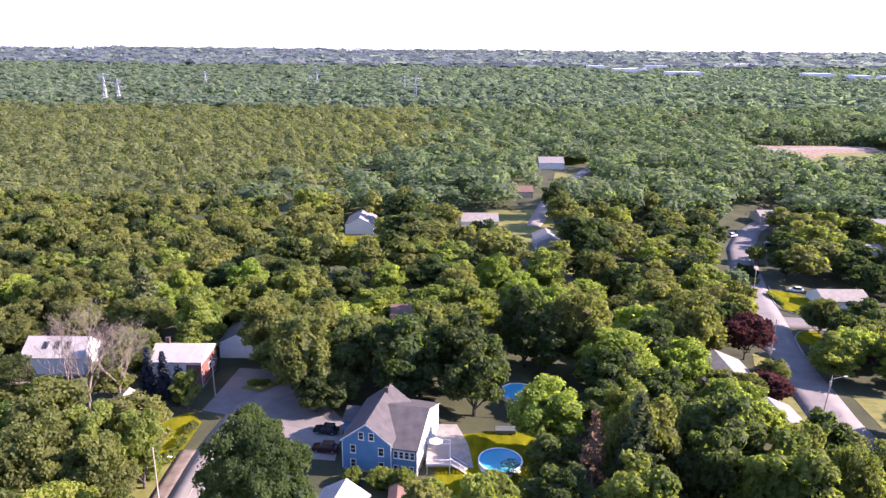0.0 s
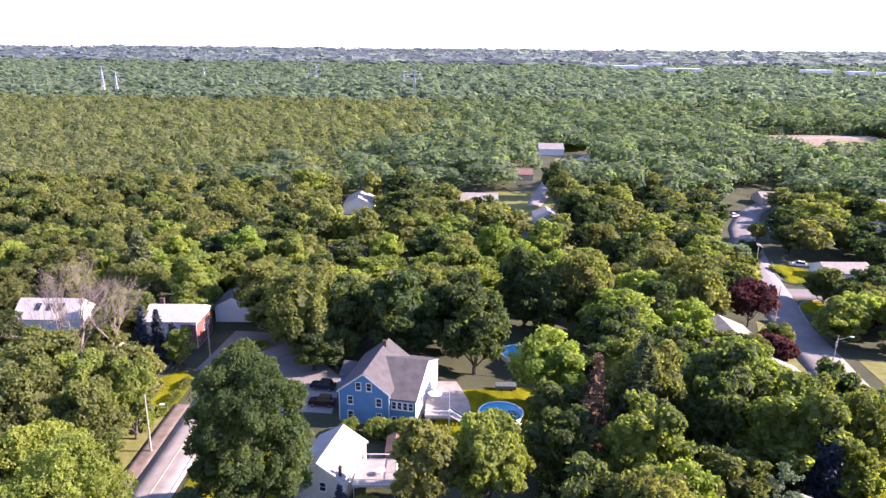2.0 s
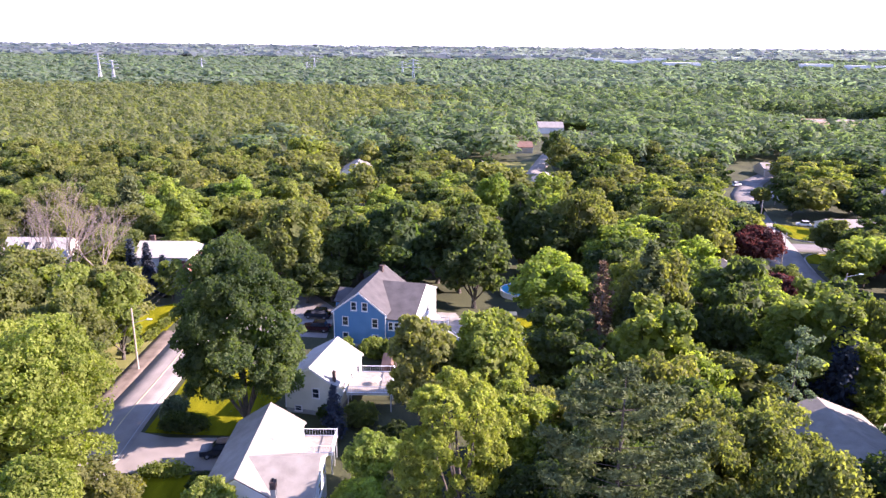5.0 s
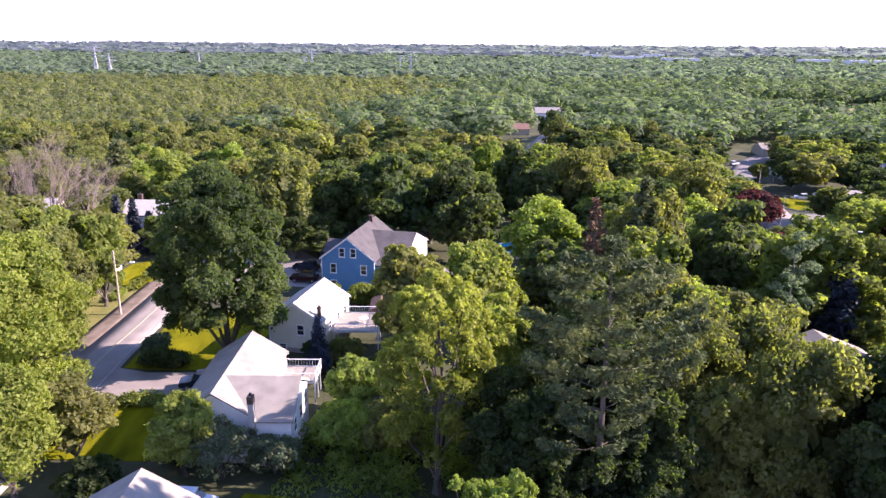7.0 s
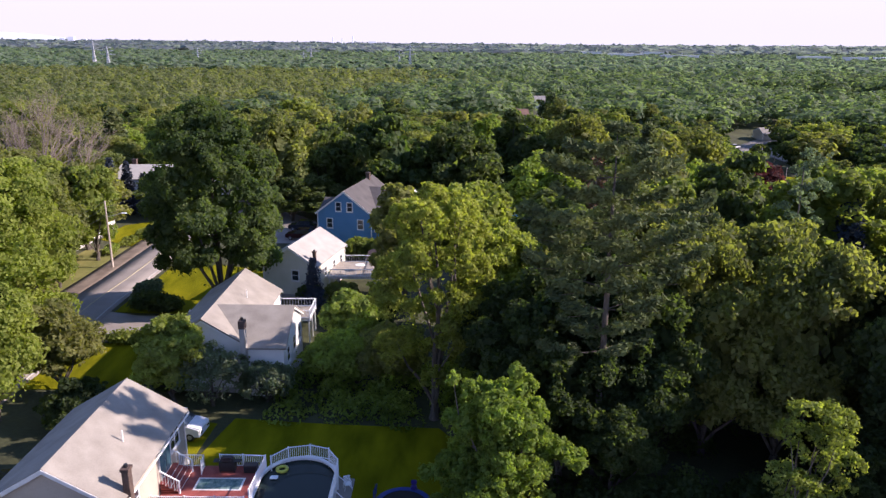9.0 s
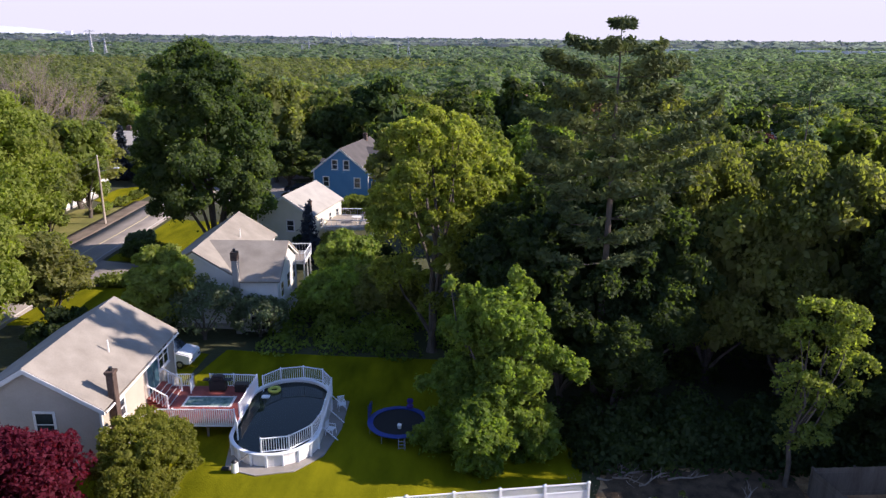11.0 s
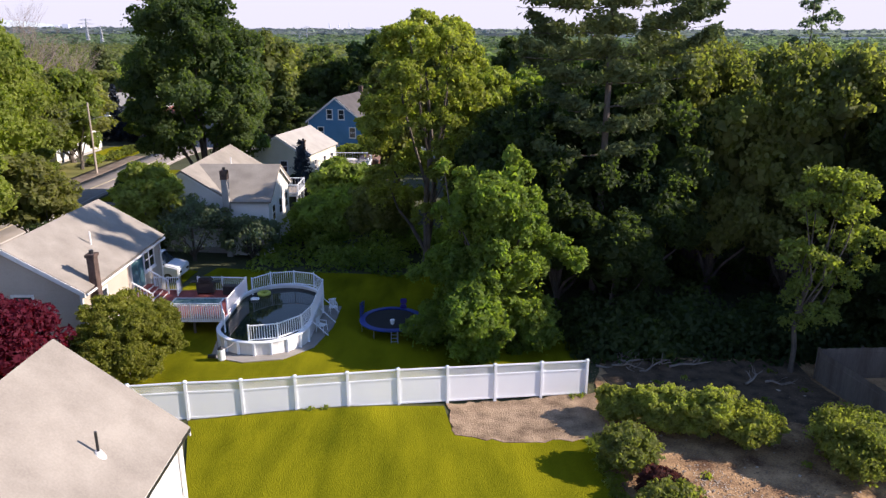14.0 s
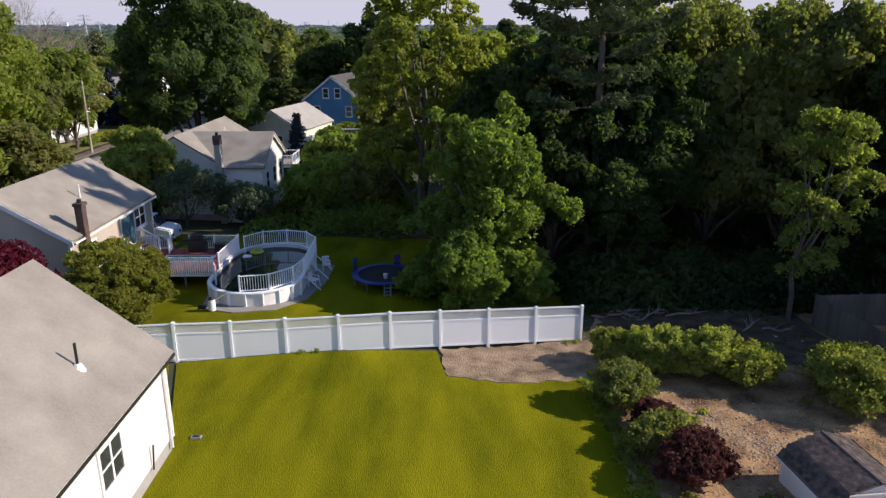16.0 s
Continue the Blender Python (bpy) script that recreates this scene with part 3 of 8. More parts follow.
drape("road_turning", [(-48, 127), (-34, 122), (-22, 118), (-18, 121), (-24, 131), (-36, 146), (-46, 147)], ASPHALT_R, 0.08, "pale asphalt turning place under the trees", category="road")
drape("planting_island", [(-43, 137), (-38, 135), (-35.5, 139.5), (-40, 142)], LAWN_DRY, 0.22, "grassy planting island in the turning place", category="lawn")
ROAD_RIGHT = [(83, 118), (84.0, 136), (86.3, 150.5), (90, 170), (95, 189), (99.5, 208), (103.5, 222), (112.5, 250), (123, 282), (139, 312), (160, 340)]
ribbon("road_side", ROAD_RIGHT, 5.2, ASPHALT_R, 0.10, "wide pale asphalt road with patched surface", "road")
ribbon("road_side_branch", [(97, 196), (106, 195), (116, 194.5), (132, 190)], 4.2, ASPHALT_R, 0.09, "pale asphalt side road", "road")
ribbon("kerb_side", [(95.5, 171), (97.6, 180), (99.6, 186), (104, 189.5), (112, 189.5)], 0.16, CONCRETE, 0.26, "pale concrete kerb of the side road", "kerb")
ribbon("kerb_corner", [(113, 232), (106.6, 215), (104.5, 206), (108, 201.6), (122, 199.5)], 0.16, CONCRETE, 0.26, "pale concrete kerb round the corner lawn", "kerb")
ribbon("road_far", [(40, 300), (52, 345), (62, 380), (80, 425), (100, 470), (135, 510)], 3.6, ASPHALT, 0.1, "narrow asphalt road between far trees", "road")
ribbon("road_distant", [(205, 650), (240, 715), (300, 820), (400, 970)], 6.0, ASPHALT_R, 0.15, "pale road cutting through the distant trees", "road")
drape("gravel_lot", [(236, 508), (268, 515), (300, 548), (350, 556), (350, 590), (262, 592), (246, 560)], SAND, 0.2, "bare pale gravel lot among the far trees", 12, "lot")
drape("clearing_lot", [(225, 452), (355, 452), (352, 556), (300, 548), (268, 515), (236, 508)], LAWN_DRY, 0.15, "rough green grass before the gravel lot", 12, "verge")
ribbon("lot_asphalt_lane", [(240, 560), (300, 574), (352, 580)], 6.0, ASPHALT, 0.45, "grey asphalt lane across the gravel lot", "road", drop=0.3)

# lawns and yards
def ragged(outline, amp, cell=0.5, seed=3):
    """An outline with an uneven, worn edge."""
    r, out = random.Random(seed), []
    for (x0, y0), (x1, y1) in zip(outline, outline[1:] + outline[:1]):
        n = max(1, int(math.hypot(x1 - x0, y1 - y0) / cell))
        out += [(x0 + (x1 - x0) * k / n + (r.uniform(-amp, amp) if k else 0), y0 + (y1 - y0) * k / n + (r.uniform(-amp, amp) if k else 0)) for k in range(n)]
    return out


drape("lawn_near", [(-6.6, -20), (9.3, -20), (9.4, 8), (9.4, 16), (9.6, 24), (9.4, 28.2), (6.0, 27.8), (3.2, 28.0), (2.8, 30.6), (-8.9, 28.3), (-6.6, 21)], LAWN, 0.06, "sunlit mown yellow-green lawn inside the white fence", 1.2, "lawn")
drape("sand_patch", ragged([(3.3, 27.8), (6.0, 27.5), (9.4, 28.0), (10.4, 29), (10.6, 32.4), (2.9, 30.9)], 0.16, 0.4), SAND, 0.08, "bare pale sandy patch at the foot of the fence", 0.8, "ground")
drape("soil_bed", ragged([(9.3, 24), (10, 8), (26, 5), (30, 33), (24, 36.5), (12, 36.8), (10.6, 32.4), (10.3, 28)], 0.15, 0.6), DIRT, 0.05, "bare brown soil with stones between the shrubs", 0.8, "ground")
# a dark sheet that lays the woods' shade on the soil
drape("leaf_mould", ragged([(11.2, 30.6), (16, 30.2), (20, 29.4), (23.0, 29.0), (22.6, 36.2), (12, 36.6)], 0.3, 0.6), SOIL_SHADE, 0.075, "dark soil at the edge of the woods, shade put into its colour", 0.8, "ground")
drape("lawn_pool", [(-17, 26.3), (-9, 29.0), (10, 33.0), (11, 38), (2, 52), (-15, 53), (-16, 47)], LAWN, 0.05, "shaded grass behind the fence round the pool", 1.5, "lawn")
drape("lawn_beige_house", [(-25.0, -20), (-6.8, -20), (-6.8, 20), (-9.2, 28.2), (-17.2, 26.2), (-16.4, 34), (-16.4, 46), (-16.2, 52), (-25.0, 54.0)], LAWN, 0.045, "mown grass round the white and beige houses", 2.0, "lawn")
drape("lawn_street", [(-36.2, 58.5), (-25.5, 58), (-24.5, 69), (-35.8, 69)], LAWN, 0.08, "bright mown lawn beside the driveway", 1.5, "lawn")
drape("lawn_maple", [(-36.4, 78.5), (-24, 77.5), (-20, 94), (-36.6, 100)], LAWN, 0.07, "lawn in the shade under the large maple", 1.5, "lawn")
drape("lawn_left", [(-53.5, 112), (-46.5, 108), (-46.4, 122), (-50, 126), (-54, 122)], LAWN, 0.07, "lawn in front of the white house across the street", 1.5, "lawn")
drape("verge_left", [(-55, 80), (-46.4, 80), (-46.4, 108), (-53, 106)], LAWN_DRY, 0.05, "dry grass verge beside the street", 1.5, "verge")
drape("lawn_blue_house", [(-3, 96), (3, 95.5), (18, 96), (18, 121), (2, 117), (1, 113)], LAWN, 0.07, "sunlit lawn round the round pool", 1.5, "lawn")
drape("patio_blue_house", [(-2.5, 106.5), (5.6, 106), (5.0, 113), (3.0, 122), (-1.5, 122)], CONCRETE, 0.12, "pale concrete patio behind the blue house", 1.5, "patio")
drape("yard_blue_house", [(-34, 110), (-18.5, 108), (-18.5, 122), (-34, 124)], ASPHALT, 0.06, "shaded asphalt parking yard beside the blue house", 2.0, "driveway")
drape("lawn_far_pool", [(13, 132), (23, 131), (25, 141), (15, 143)], LAWN_DRY, 0.06, "shaded worn grass round the far pool", 2.0, "lawn")
drape("lawn_corner", [(107.5, 231), (108, 216), (106.4, 206), (110, 202.6), (121, 200.6), (124, 207), (118, 224)], LAWN, 0.12, "bright corner lawn with a clipped hedge edge", 2.0, "lawn")
drape("lawn_kerb", [(98.2, 180), (100.2, 186), (104, 188.8), (108, 188), (104, 178)], LAWN, 0.12, "small bright lawn inside the kerb", 1.5, "lawn")
drape("lawn_right_house", [(55, 78), (72, 82), (76, 108), (62, 104)], LAWN, 0.06, "mown lawn beside the grey-roofed house", 2.0, "lawn")
drape("drive_right_house", [(57, 76), (68, 78), (66, 90), (58, 88)], CONCRETE, 0.1, "pale concrete drive beside the grey-roofed house", 2.0, "driveway")
drape("lawn_road_verge", [(68, 134), (79, 134), (80, 146), (85, 168), (82, 172), (74, 150)], LAWN_DRY, 0.06, "sunlit rough grass beside the wide road", 2.0, "verge")
drape("lawn_road_right", [(92.5, 132), (112, 128), (112, 146), (94, 146)], LAWN_DRY, 0.06, "mown grass across the wide road", 2.0, "lawn")
drape("clearing_far", [(5, 270), (32, 268), (33, 236), (48, 234), (50, 330), (10, 326)], LAWN_DRY, 0.1, "pale sunlit grass between far houses", 4.0, "lawn")
drape("clearing_road", [(58, 375), (72, 385), (84, 440), (70, 440)], LAWN_DRY, 0.12, "pale sunlit grass beside the far road", 4.0, "lawn")
drape("clearing_house", [(-46, 244), (-22, 242), (-20, 290), (-45, 292)], LAWN, 0.1, "shaded grass before the far white house", 4.0, "lawn")

# ---- houses ----
def gable_body(bm, x0, x1, y0, y1, z0, eave, ridge, axis="y"):
    """Walls with gables, closed, ridge along the axis."""
    if axis == "y":
        xm = (x0 + x1) / 2
        prof = [(x0, z0), (x1, z0), (x1, eave), (xm, ridge), (x0, eave)]
        a = [bm.verts.new((x, y0, z)) for x, z in prof]
        b = [bm.verts.new((x, y1, z)) for x, z in prof]
    else:
        ym = (y0 + y1) / 2
        prof = [(y0, z0), (y1, z0), (y1, eave), (ym, ridge), (y0, eave)]
        a = [bm.verts.new((x1, y, z)) for y, z in prof]
        b = [bm.verts.new((x0, y, z)) for y, z in prof]
    bm.faces.new(a)
    bm.faces.new(b[::-1])
    for k in range(5):
        j = (k + 1) % 5
        bm.faces.new((a[j], a[k], b[k], b[j]))
    return bm


def gable_roof(house, roof, x0, x1, y0, y1, eave, ridge, axis="y", over=0.35, rake=0.25, thick=0.16):
    """Two roof slopes over a gable body, with eaves and rakes that overhang, each a part."""
    if axis == "y":
        xm, slope = (x0 + x1) / 2, (ridge - eave) / ((x1 - x0) / 2)
        lo, h = eave - over * slope, 0.17
        ya, yb = y0 - rake, y1 + rake
        s1 = slab(bmesh.new(), [(xm, ya, ridge + h), (x1 + over, ya, lo + h), (x1 + over, yb, lo + h), (xm, yb, ridge + h)], thick)
        s2 = slab(bmesh.new(), [(x0 - over, ya, lo + h), (xm, ya, ridge + h), (xm, yb, ridge + h), (x0 - over, yb, lo + h)], thick)
    else:
        ym, slope = (y0 + y1) / 2, (ridge - eave) / ((y1 - y0) / 2)
        lo, h = eave - over * slope, 0.17
        xa, xb = x0 - rake, x1 + rake
        s1 = slab(bmesh.new(), [(xa, y0 - over, lo + h), (xb, y0 - over, lo + h), (xb, ym, ridge + h), (xa, ym, ridge + h)], thick)
        s2 = slab(bmesh.new(), [(xa, ym, ridge + h), (xb, ym, ridge + h), (xb, y1 + over, lo + h), (xa, y1 + over, lo + h)], thick)
    for b in (s1, s2):
        part("roof", b, roof, house)


def rake_trim(house, x0, x1, y, eave, ridge, over=0.35, axis="y", w=0.2, t=0.05):
    """White boards under the roof's edge on a gable that stands at y (or at x, with the ridge along x)."""
    mid, slope = (x0 + x1) / 2, (ridge - eave) / ((x1 - x0) / 2)
    lo = eave - over * slope
    for s in (-1, 1):
        bm = bmesh.new()
        e = mid + s * ((x1 - x0) / 2 + over)
        pts = [(mid, ridge + 0.02), (e, lo + 0.02), (e, lo - w + 0.02), (mid, ridge - w + 0.02)]
        a = [bm.verts.new((u, y, z) if axis == "y" else (y, u, z)) for u, z in pts]
        b = [bm.verts.new((u, y - t, z) if axis == "y" else (y + t, u, z)) for u, z in pts]
        bm.faces.new(a)
        bm.faces.new(b[::-1])
        for k in range(4):
            j = (k + 1) % 4
            bm.faces.new((a[j], a[k], b[k], b[j]))
        bmesh.ops.recalc_face_normals(bm, faces=bm.faces[:])
        part("rake_board", bm, TRIM, house)


def add_window(house, face, at, u, z, w=0.9, h=1.35, style="sash", frame=None):
    """A window on a wall: face is the way it looks (+x, -x, +y, -y), at the wall's plane, u its middle along the wall, z its sill."""
    def pt(a, b, d):
        s = 1 if face[0] == "+" else -1
        return (at + s * d, u + a, z + b) if face[1] == "x" else (u + a, at + s * d, z + b)

    def bar(bm, a0, b0, a1, b1, d0, d1):
        p, q = pt(a0, b0, d0), pt(a1, b1, d1)
        box(bm, tuple(min(i, j) for i, j in zip(p, q)), tuple(max(i, j) for i, j in zip(p, q)))
    t = 0.13
    bm = bmesh.new()
    for a0, b0, a1, b1 in ((-w / 2 - t, -t, w / 2 + t, 0), (-w / 2 - t, h, w / 2 + t, h + t), (-w / 2 - t, 0, -w / 2, h), (w / 2, 0, w / 2 + t, h)):
        bar(bm, a0, b0, a1, b1, -0.05, 0.05)
    if style == "sash":
        bar(bm, -w / 2, h / 2 - 0.03, w / 2, h / 2 + 0.03, -0.05, 0.035)
    if style == "double":
        bar(bm, -0.05, 0, 0.05, h, -0.05, 0.045)
        bar(bm, -w / 2, h / 2 - 0.03, -0.05, h / 2 + 0.03, -0.05, 0.035)
        bar(bm, 0.05, h / 2 - 0.03, w / 2, h / 2 + 0.03, -0.05, 0.035)
    win = part("window", bm, frame or TRIM, house)
    bm = bmesh.new()
    bar(bm, -w / 2, 0, w / 2, h, -0.04, 0.018)
    part("pane", bm, GLASS, win)
    bm = bmesh.new()
    bar(bm, -w / 2 - t - 0.04, -t - 0.06, w / 2 + t + 0.04, -t, -0.05, 0.10)
    part("sill", bm, frame or TRIM, win)
    return win


def chimney(house, x, y, z0, z1, w=0.55, d=0.55, material=None):
    bm = soft_box((x - w / 2, y - d / 2, z0), (x + w / 2, y + d / 2, z1), 0.02)
    c = part("chimney", bm, material or CHIMNEY_BRICK, house)
    bm = soft_box((x - w / 2 - 0.06, y - d / 2 - 0.06, z1 - 0.16), (x + w / 2 + 0.06, y + d / 2 + 0.06, z1 + 0.02), 0.02)
    part("cap", bm, material or CHIMNEY_BRICK, c)
    bm = tube(bmesh.new(), (x, y, z1), (x, y, z1 + 0.22), 0.12, 0.11, 10)
    part("flue", bm, METAL_DARK, c)
    return c


def corner_boards(house, x0, x1, y0, y1, z0, z1):
    for x, y in ((x0, y0), (x1, y0), (x1, y1), (x0, y1)):
        part("corner_board", box(bmesh.new(), (x - 0.07 if x == x0 else x - 0.05, y - 0.07 if y == y0 else y - 0.05, z0), (x + 0.05 if x == x0 else x + 0.07, y + 0.05 if y == y0 else y + 0.07, z1)), TRIM, house)


def gutter(house, p, q):
    part("gutter", tube(bmesh.new(), p, q, 0.065, 0.065, 8), TRIM, house)


def house(label, x0, x1, y0, y1, z0, eave, ridge, wall, roof, axis="y", foundation=0.5, windows=(), over=0.35):
    """A gabled house in world coordinates, on its foundation."""
    e = thing("house", pose(0, 0, 0), label, "house")
    part("wall", gable_body(bmesh.new(), x0, x1, y0, y1, z0 + foundation, eave, ridge, axis), wall, e)
    part("foundation", box(bmesh.new(), (x0 + 0.04, y0 + 0.04, z0 - 1.2), (x1 - 0.04, y1 - 0.04, z0 + foundation)), FOUNDATION, e)
    gable_roof(e, roof, x0, x1, y0, y1, eave, ridge, axis, over)
    if axis == "y":
        rake_trim(e, x0, x1, y0 - 0.2, eave, ridge, over)
        rake_trim(e, x0, x1, y1 + 0.25, eave, ridge, over)
    else:
        rake_trim(e, y0, y1, x1 + 0.2, eave, ridge, over, "x")
        rake_trim(e, y0, y1, x0 - 0.25, eave, ridge, over, "x")
    corner_boards(e, x0, x1, y0, y1, z0 + foundation, eave - 0.05)
    for w in windows:
        add_window(e, *w)
    return e


# the white house nearest to the camera, its wing and vent
gh = house("white clapboard house with a pale grey shingle roof", -14.2, -6.45, 6.0, 21.1, 1.1, 4.85, 7.9, WHITE_WALL, ROOF_LIGHT, windows=[("+x", -6.45, 16.85, 2.85, 1.25, 1.2, "double"), ("+x", -6.45, 11.5, 2.85, 1.25, 1.2, "double")])
part("wing_wall", gable_body(bmesh.new(), -22.0, -14.2, 14.5, 21.5, 0.9, 4.2, 5.9, "x"), WHITE_WALL, gh)
gable_roof(gh, ROOF_LIGHT, -22.0, -12.6, 14.5, 21.5, 4.2, 5.9, "x")
vent = part("vent_pipe", tube(bmesh.new(), (-7.55, 17.95, 5.5), (-7.55, 17.95, 6.62), 0.042, 0.042, 10), METAL_DARK, gh, "dark roof vent pipe with a white flange")
part("flange", tube(bmesh.new(), (-7.55, 17.95, 5.72), (-7.55, 17.95, 5.98), 0.22, 0.09, 10), TRIM, vent)
# the beige house with the pool
nh = house("beige house with a pale grey shingle roof", -23.9, -16.35, 34.75, 45.5, 0.6, 4.85, 7.1, TAN_WALL, ROOF_LIGHT,
           windows=[("-y", 34.75, -19.45, 3.1, 0.95, 1.35), ("+x", -16.35, 43.6, 3.2, 1.5, 1.25, "double"), ("+x", -16.35, 37.2, 3.0, 0.6, 1.0)])
chimney(nh, -16.08, 35.9, 0.4, 6.5, 0.40, 0.50)
# the white house with a cross wing
h2 = house("white house with a cross wing and pale roof", -22.5, -15.4, 58.2, 72.5, -0.3, 4.5, 6.75, WHITE_WALL, ROOF_LIGHT)
part("wing_wall", gable_body(bmesh.new(), -15.5, -11.8, 57.84, 66.1, -1.1, 4.4, 6.6, "x"), WHITE_WALL, h2)
part("roof", slab(bmesh.new(), [(-15.2, 57.45, 4.36), (-11.5, 57.45, 4.36), (-11.5, 61.97, 6.78), (-18.75, 61.97, 6.78)], 0.16), ROOF_LIGHT, h2)
part("roof", slab(bmesh.new(), [(-18.75, 61.97, 6.78), (-11.5, 61.97, 6.78), (-11.5, 66.5, 4.36), (-15.2, 66.5, 4.36)], 0.16), ROOF_LIGHT, h2)
rake_trim(h2, 57.84, 66.1, -11.6, 4.4, 6.6, 0.35, "x")
stack = part("chimney", soft_box((-15.42, 57.1, -0.6), (-14.94, 57.7, 6.3), 0.02), FOUNDATION, h2, "pale rendered chimney with a brown brick top")
part("top", soft_box((-15.46, 57.06, 6.3), (-14.90, 57.74, 7.05), 0.02), CHIMNEY_BRICK, stack)
part("flue", tube(bmesh.new(), (-15.18, 57.4, 7.05), (-15.18, 57.4, 7.3), 0.13, 0.12, 10), METAL_DARK, stack)
for y in (59.6, 62.2):
    add_window(h2, "+x", -11.8, y, 2.3, 1.0, 1.3)
add_window(h2, "+x", -11.8, 64.8, 2.3, 0.8, 1.3)
add_window(h2, "+x", -11.8, 60.8, -0.4, 0.9, 1.0)
add_window(h2, "-y", 57.84, -13.4, -0.2, 1.6, 1.2, "double")
add_window(h2, "-y", 58.2, -20.6, 1.6, 0.9, 1.2)
part("vent_pipe", tube(bmesh.new(), (-17.2, 66.5, 5.6), (-17.2, 66.5, 6.6), 0.05, 0.05, 8), TRIM, h2)
# the cream house
h3 = house("cream house with a pale roof and a deck", -20.0, -13.06, 83.0, 93.0, -0.2, 4.2, 6.3, CREAM_WALL, ROOF_WHITE,
           windows=[("-y", 83.0, -15.8, 2.2, 0.8, 1.2), ("-y", 83.0, -18.3, 0.1, 0.8, 0.6), ("+x", -13.06, 86.0, 2.1, 0.8, 1.1), ("+x", -13.06, 89.0, 2.1, 0.8, 1.1), ("+x", -13.06, 91.6, 2.1, 0.8, 1.1)])
chimney(h3, -13.4, 83.5, 3.6, 5.9, 0.36, 0.36)
# the blue house
bh = house("tall blue clapboard house with grey shingle roof", -17.2, -8.7, 105.6, 120.0, -0.3, 5.65, 8.9, BLUE_WALL, ROOF_SLATE,
           windows=[("-y", 105.6, -13.85, 5.95, 0.75, 1.25), ("-y", 105.6, -12.05, 5.95, 0.75, 1.25), ("-y", 105.6, -15.3, 3.3, 0.8, 1.35), ("-y", 105.6, -10.4, 3.3, 0.8, 1.35),
                    ("-y", 105.6, -15.3, 0.6, 0.8, 1.35), ("-y", 105.6, -10.4, 0.6, 0.8, 1.35)])
part("wing_wall", gable_body(bmesh.new(), -12.5, -4.4, 106.2, 122.8, -0.3, 4.75, 8.0, "x"), BLUE_WALL, bh)
gable_roof(bh, ROOF_SLATE, -12.4, -4.4, 106.2, 122.8, 4.75, 8.0, "x")
part("wing_end_wall", gable_body(bmesh.new(), -4.42, -4.35, 106.2, 122.8, -0.3, 4.75, 8.0, "x"), WHITE_WALL, bh)
rake_trim(bh, 106.2, 122.8, -4.2, 4.75, 8.0, 0.35, "x")
for k in range(4):
    add_window(bh, "-y", 106.2, -8.0 + k * 0.95, 2.9, 0.62, 1.2)
for k in range(3):
    add_window(bh, "-y", 106.2, -8.0 + k * 1.35, 0.3, 0.62, 1.1)
add_window(bh, "+x", -4.35, 110.0, 2.6, 0.9, 1.3)
add_window(bh, "+x", -4.35, 116.5, 2.6, 0.9, 1.3)
chimney(bh, -12.75, 117.2, 7.5, 9.9, 0.6, 0.6)
# the lower ell on its street side
part("ell_wall", gable_body(bmesh.new(), -20.0, -17.2, 114.0, 119.5, -0.3, 4.0, 5.4, "x"), BLUE_WALL, bh)
gable_roof(bh, ROOF_SLATE, -20.0, -16.6, 114.0, 119.5, 4.0, 5.4, "x")


def rake_boards(house, x0, x1, y, eave, ridge, over=0.35, deep=0.26):
    """White boards along the two sloping edges of a gable that looks towards -y."""
    xm, slope = (x0 + x1) / 2, (ridge - eave) / ((x1 - x0) / 2)
    for xe in (x0 - over, x1 + over):
        ze = eave - over * slope
        bm = bmesh.new()
        ring = [(xe, ze + 0.13), (xm, ridge + 0.13), (xm, ridge + 0.13 - deep), (xe, ze + 0.13 - deep)]
        a, b = [bm.verts.new((x, y, z)) for x, z in ring], [bm.verts.new((x, y + 0.04, z)) for x, z in ring]
        bm.faces.new(a)
        bm.faces.new(b[::-1])
        for k in range(4):
            bm.faces.new((a[k], b[k], b[(k + 1) % 4], a[(k + 1) % 4]))
        bmesh.ops.recalc_face_normals(bm, faces=bm.faces)
        part("rake_board", bm, TRIM, house)


rake_boards(bh, -17.2, -8.7, 105.31, 5.65, 8.9)
bh.matrix_world = pose(-17.1, 105.35, 0, 0, 0, -12) @ pose(17.55, -105.35, 0)  # it stands askew to the street
rake_boards(nh, -23.9, -16.35, 34.46, 4.85, 7.1)
rake_boards(h3, -20.0, -13.06, 82.71, 4.2, 6.3)
h3.matrix_world = pose(-16.53, 82.73, 0, 0, 0, -12.5) @ pose(16.53, -82.73, 0)
# across the street
lh1 = house("white house with tan shingle roof among trees", -62.0, -54.2, 104.5, 119.0, -1.0, 5.0, 7.6, WHITE_WALL, ROOF_TAN)
lh2 = house("white house with a red brick end and pale roof", -62.0, -51.0, 137.0, 146.5, -1.5, 4.6, 6.6, WHITE_WALL, ROOF_WHITE, "x",
            windows=[("-y", 137.0, -59.5, 0.6, 0.9, 1.3), ("-y", 137.0, -56.8, 0.6, 0.9, 1.3), ("+x", -50.86, 141.8, 1.2, 1.4, 1.2, "double")])
part("brick_end", box(bmesh.new(), (-51.02, 137.2, -1.0), (-50.86, 146.3, 3.9)), BRICK_WALL, lh2, "red brick end wall")
part("brick_front", box(bmesh.new(), (-54.2, 136.88, -1.0), (-51.1, 137.04, 3.9)), BRICK_WALL, lh2, "red brick front bay")
chimney(lh2, -60.0, 143.0, 4.5, 7.6, 0.9, 0.7)
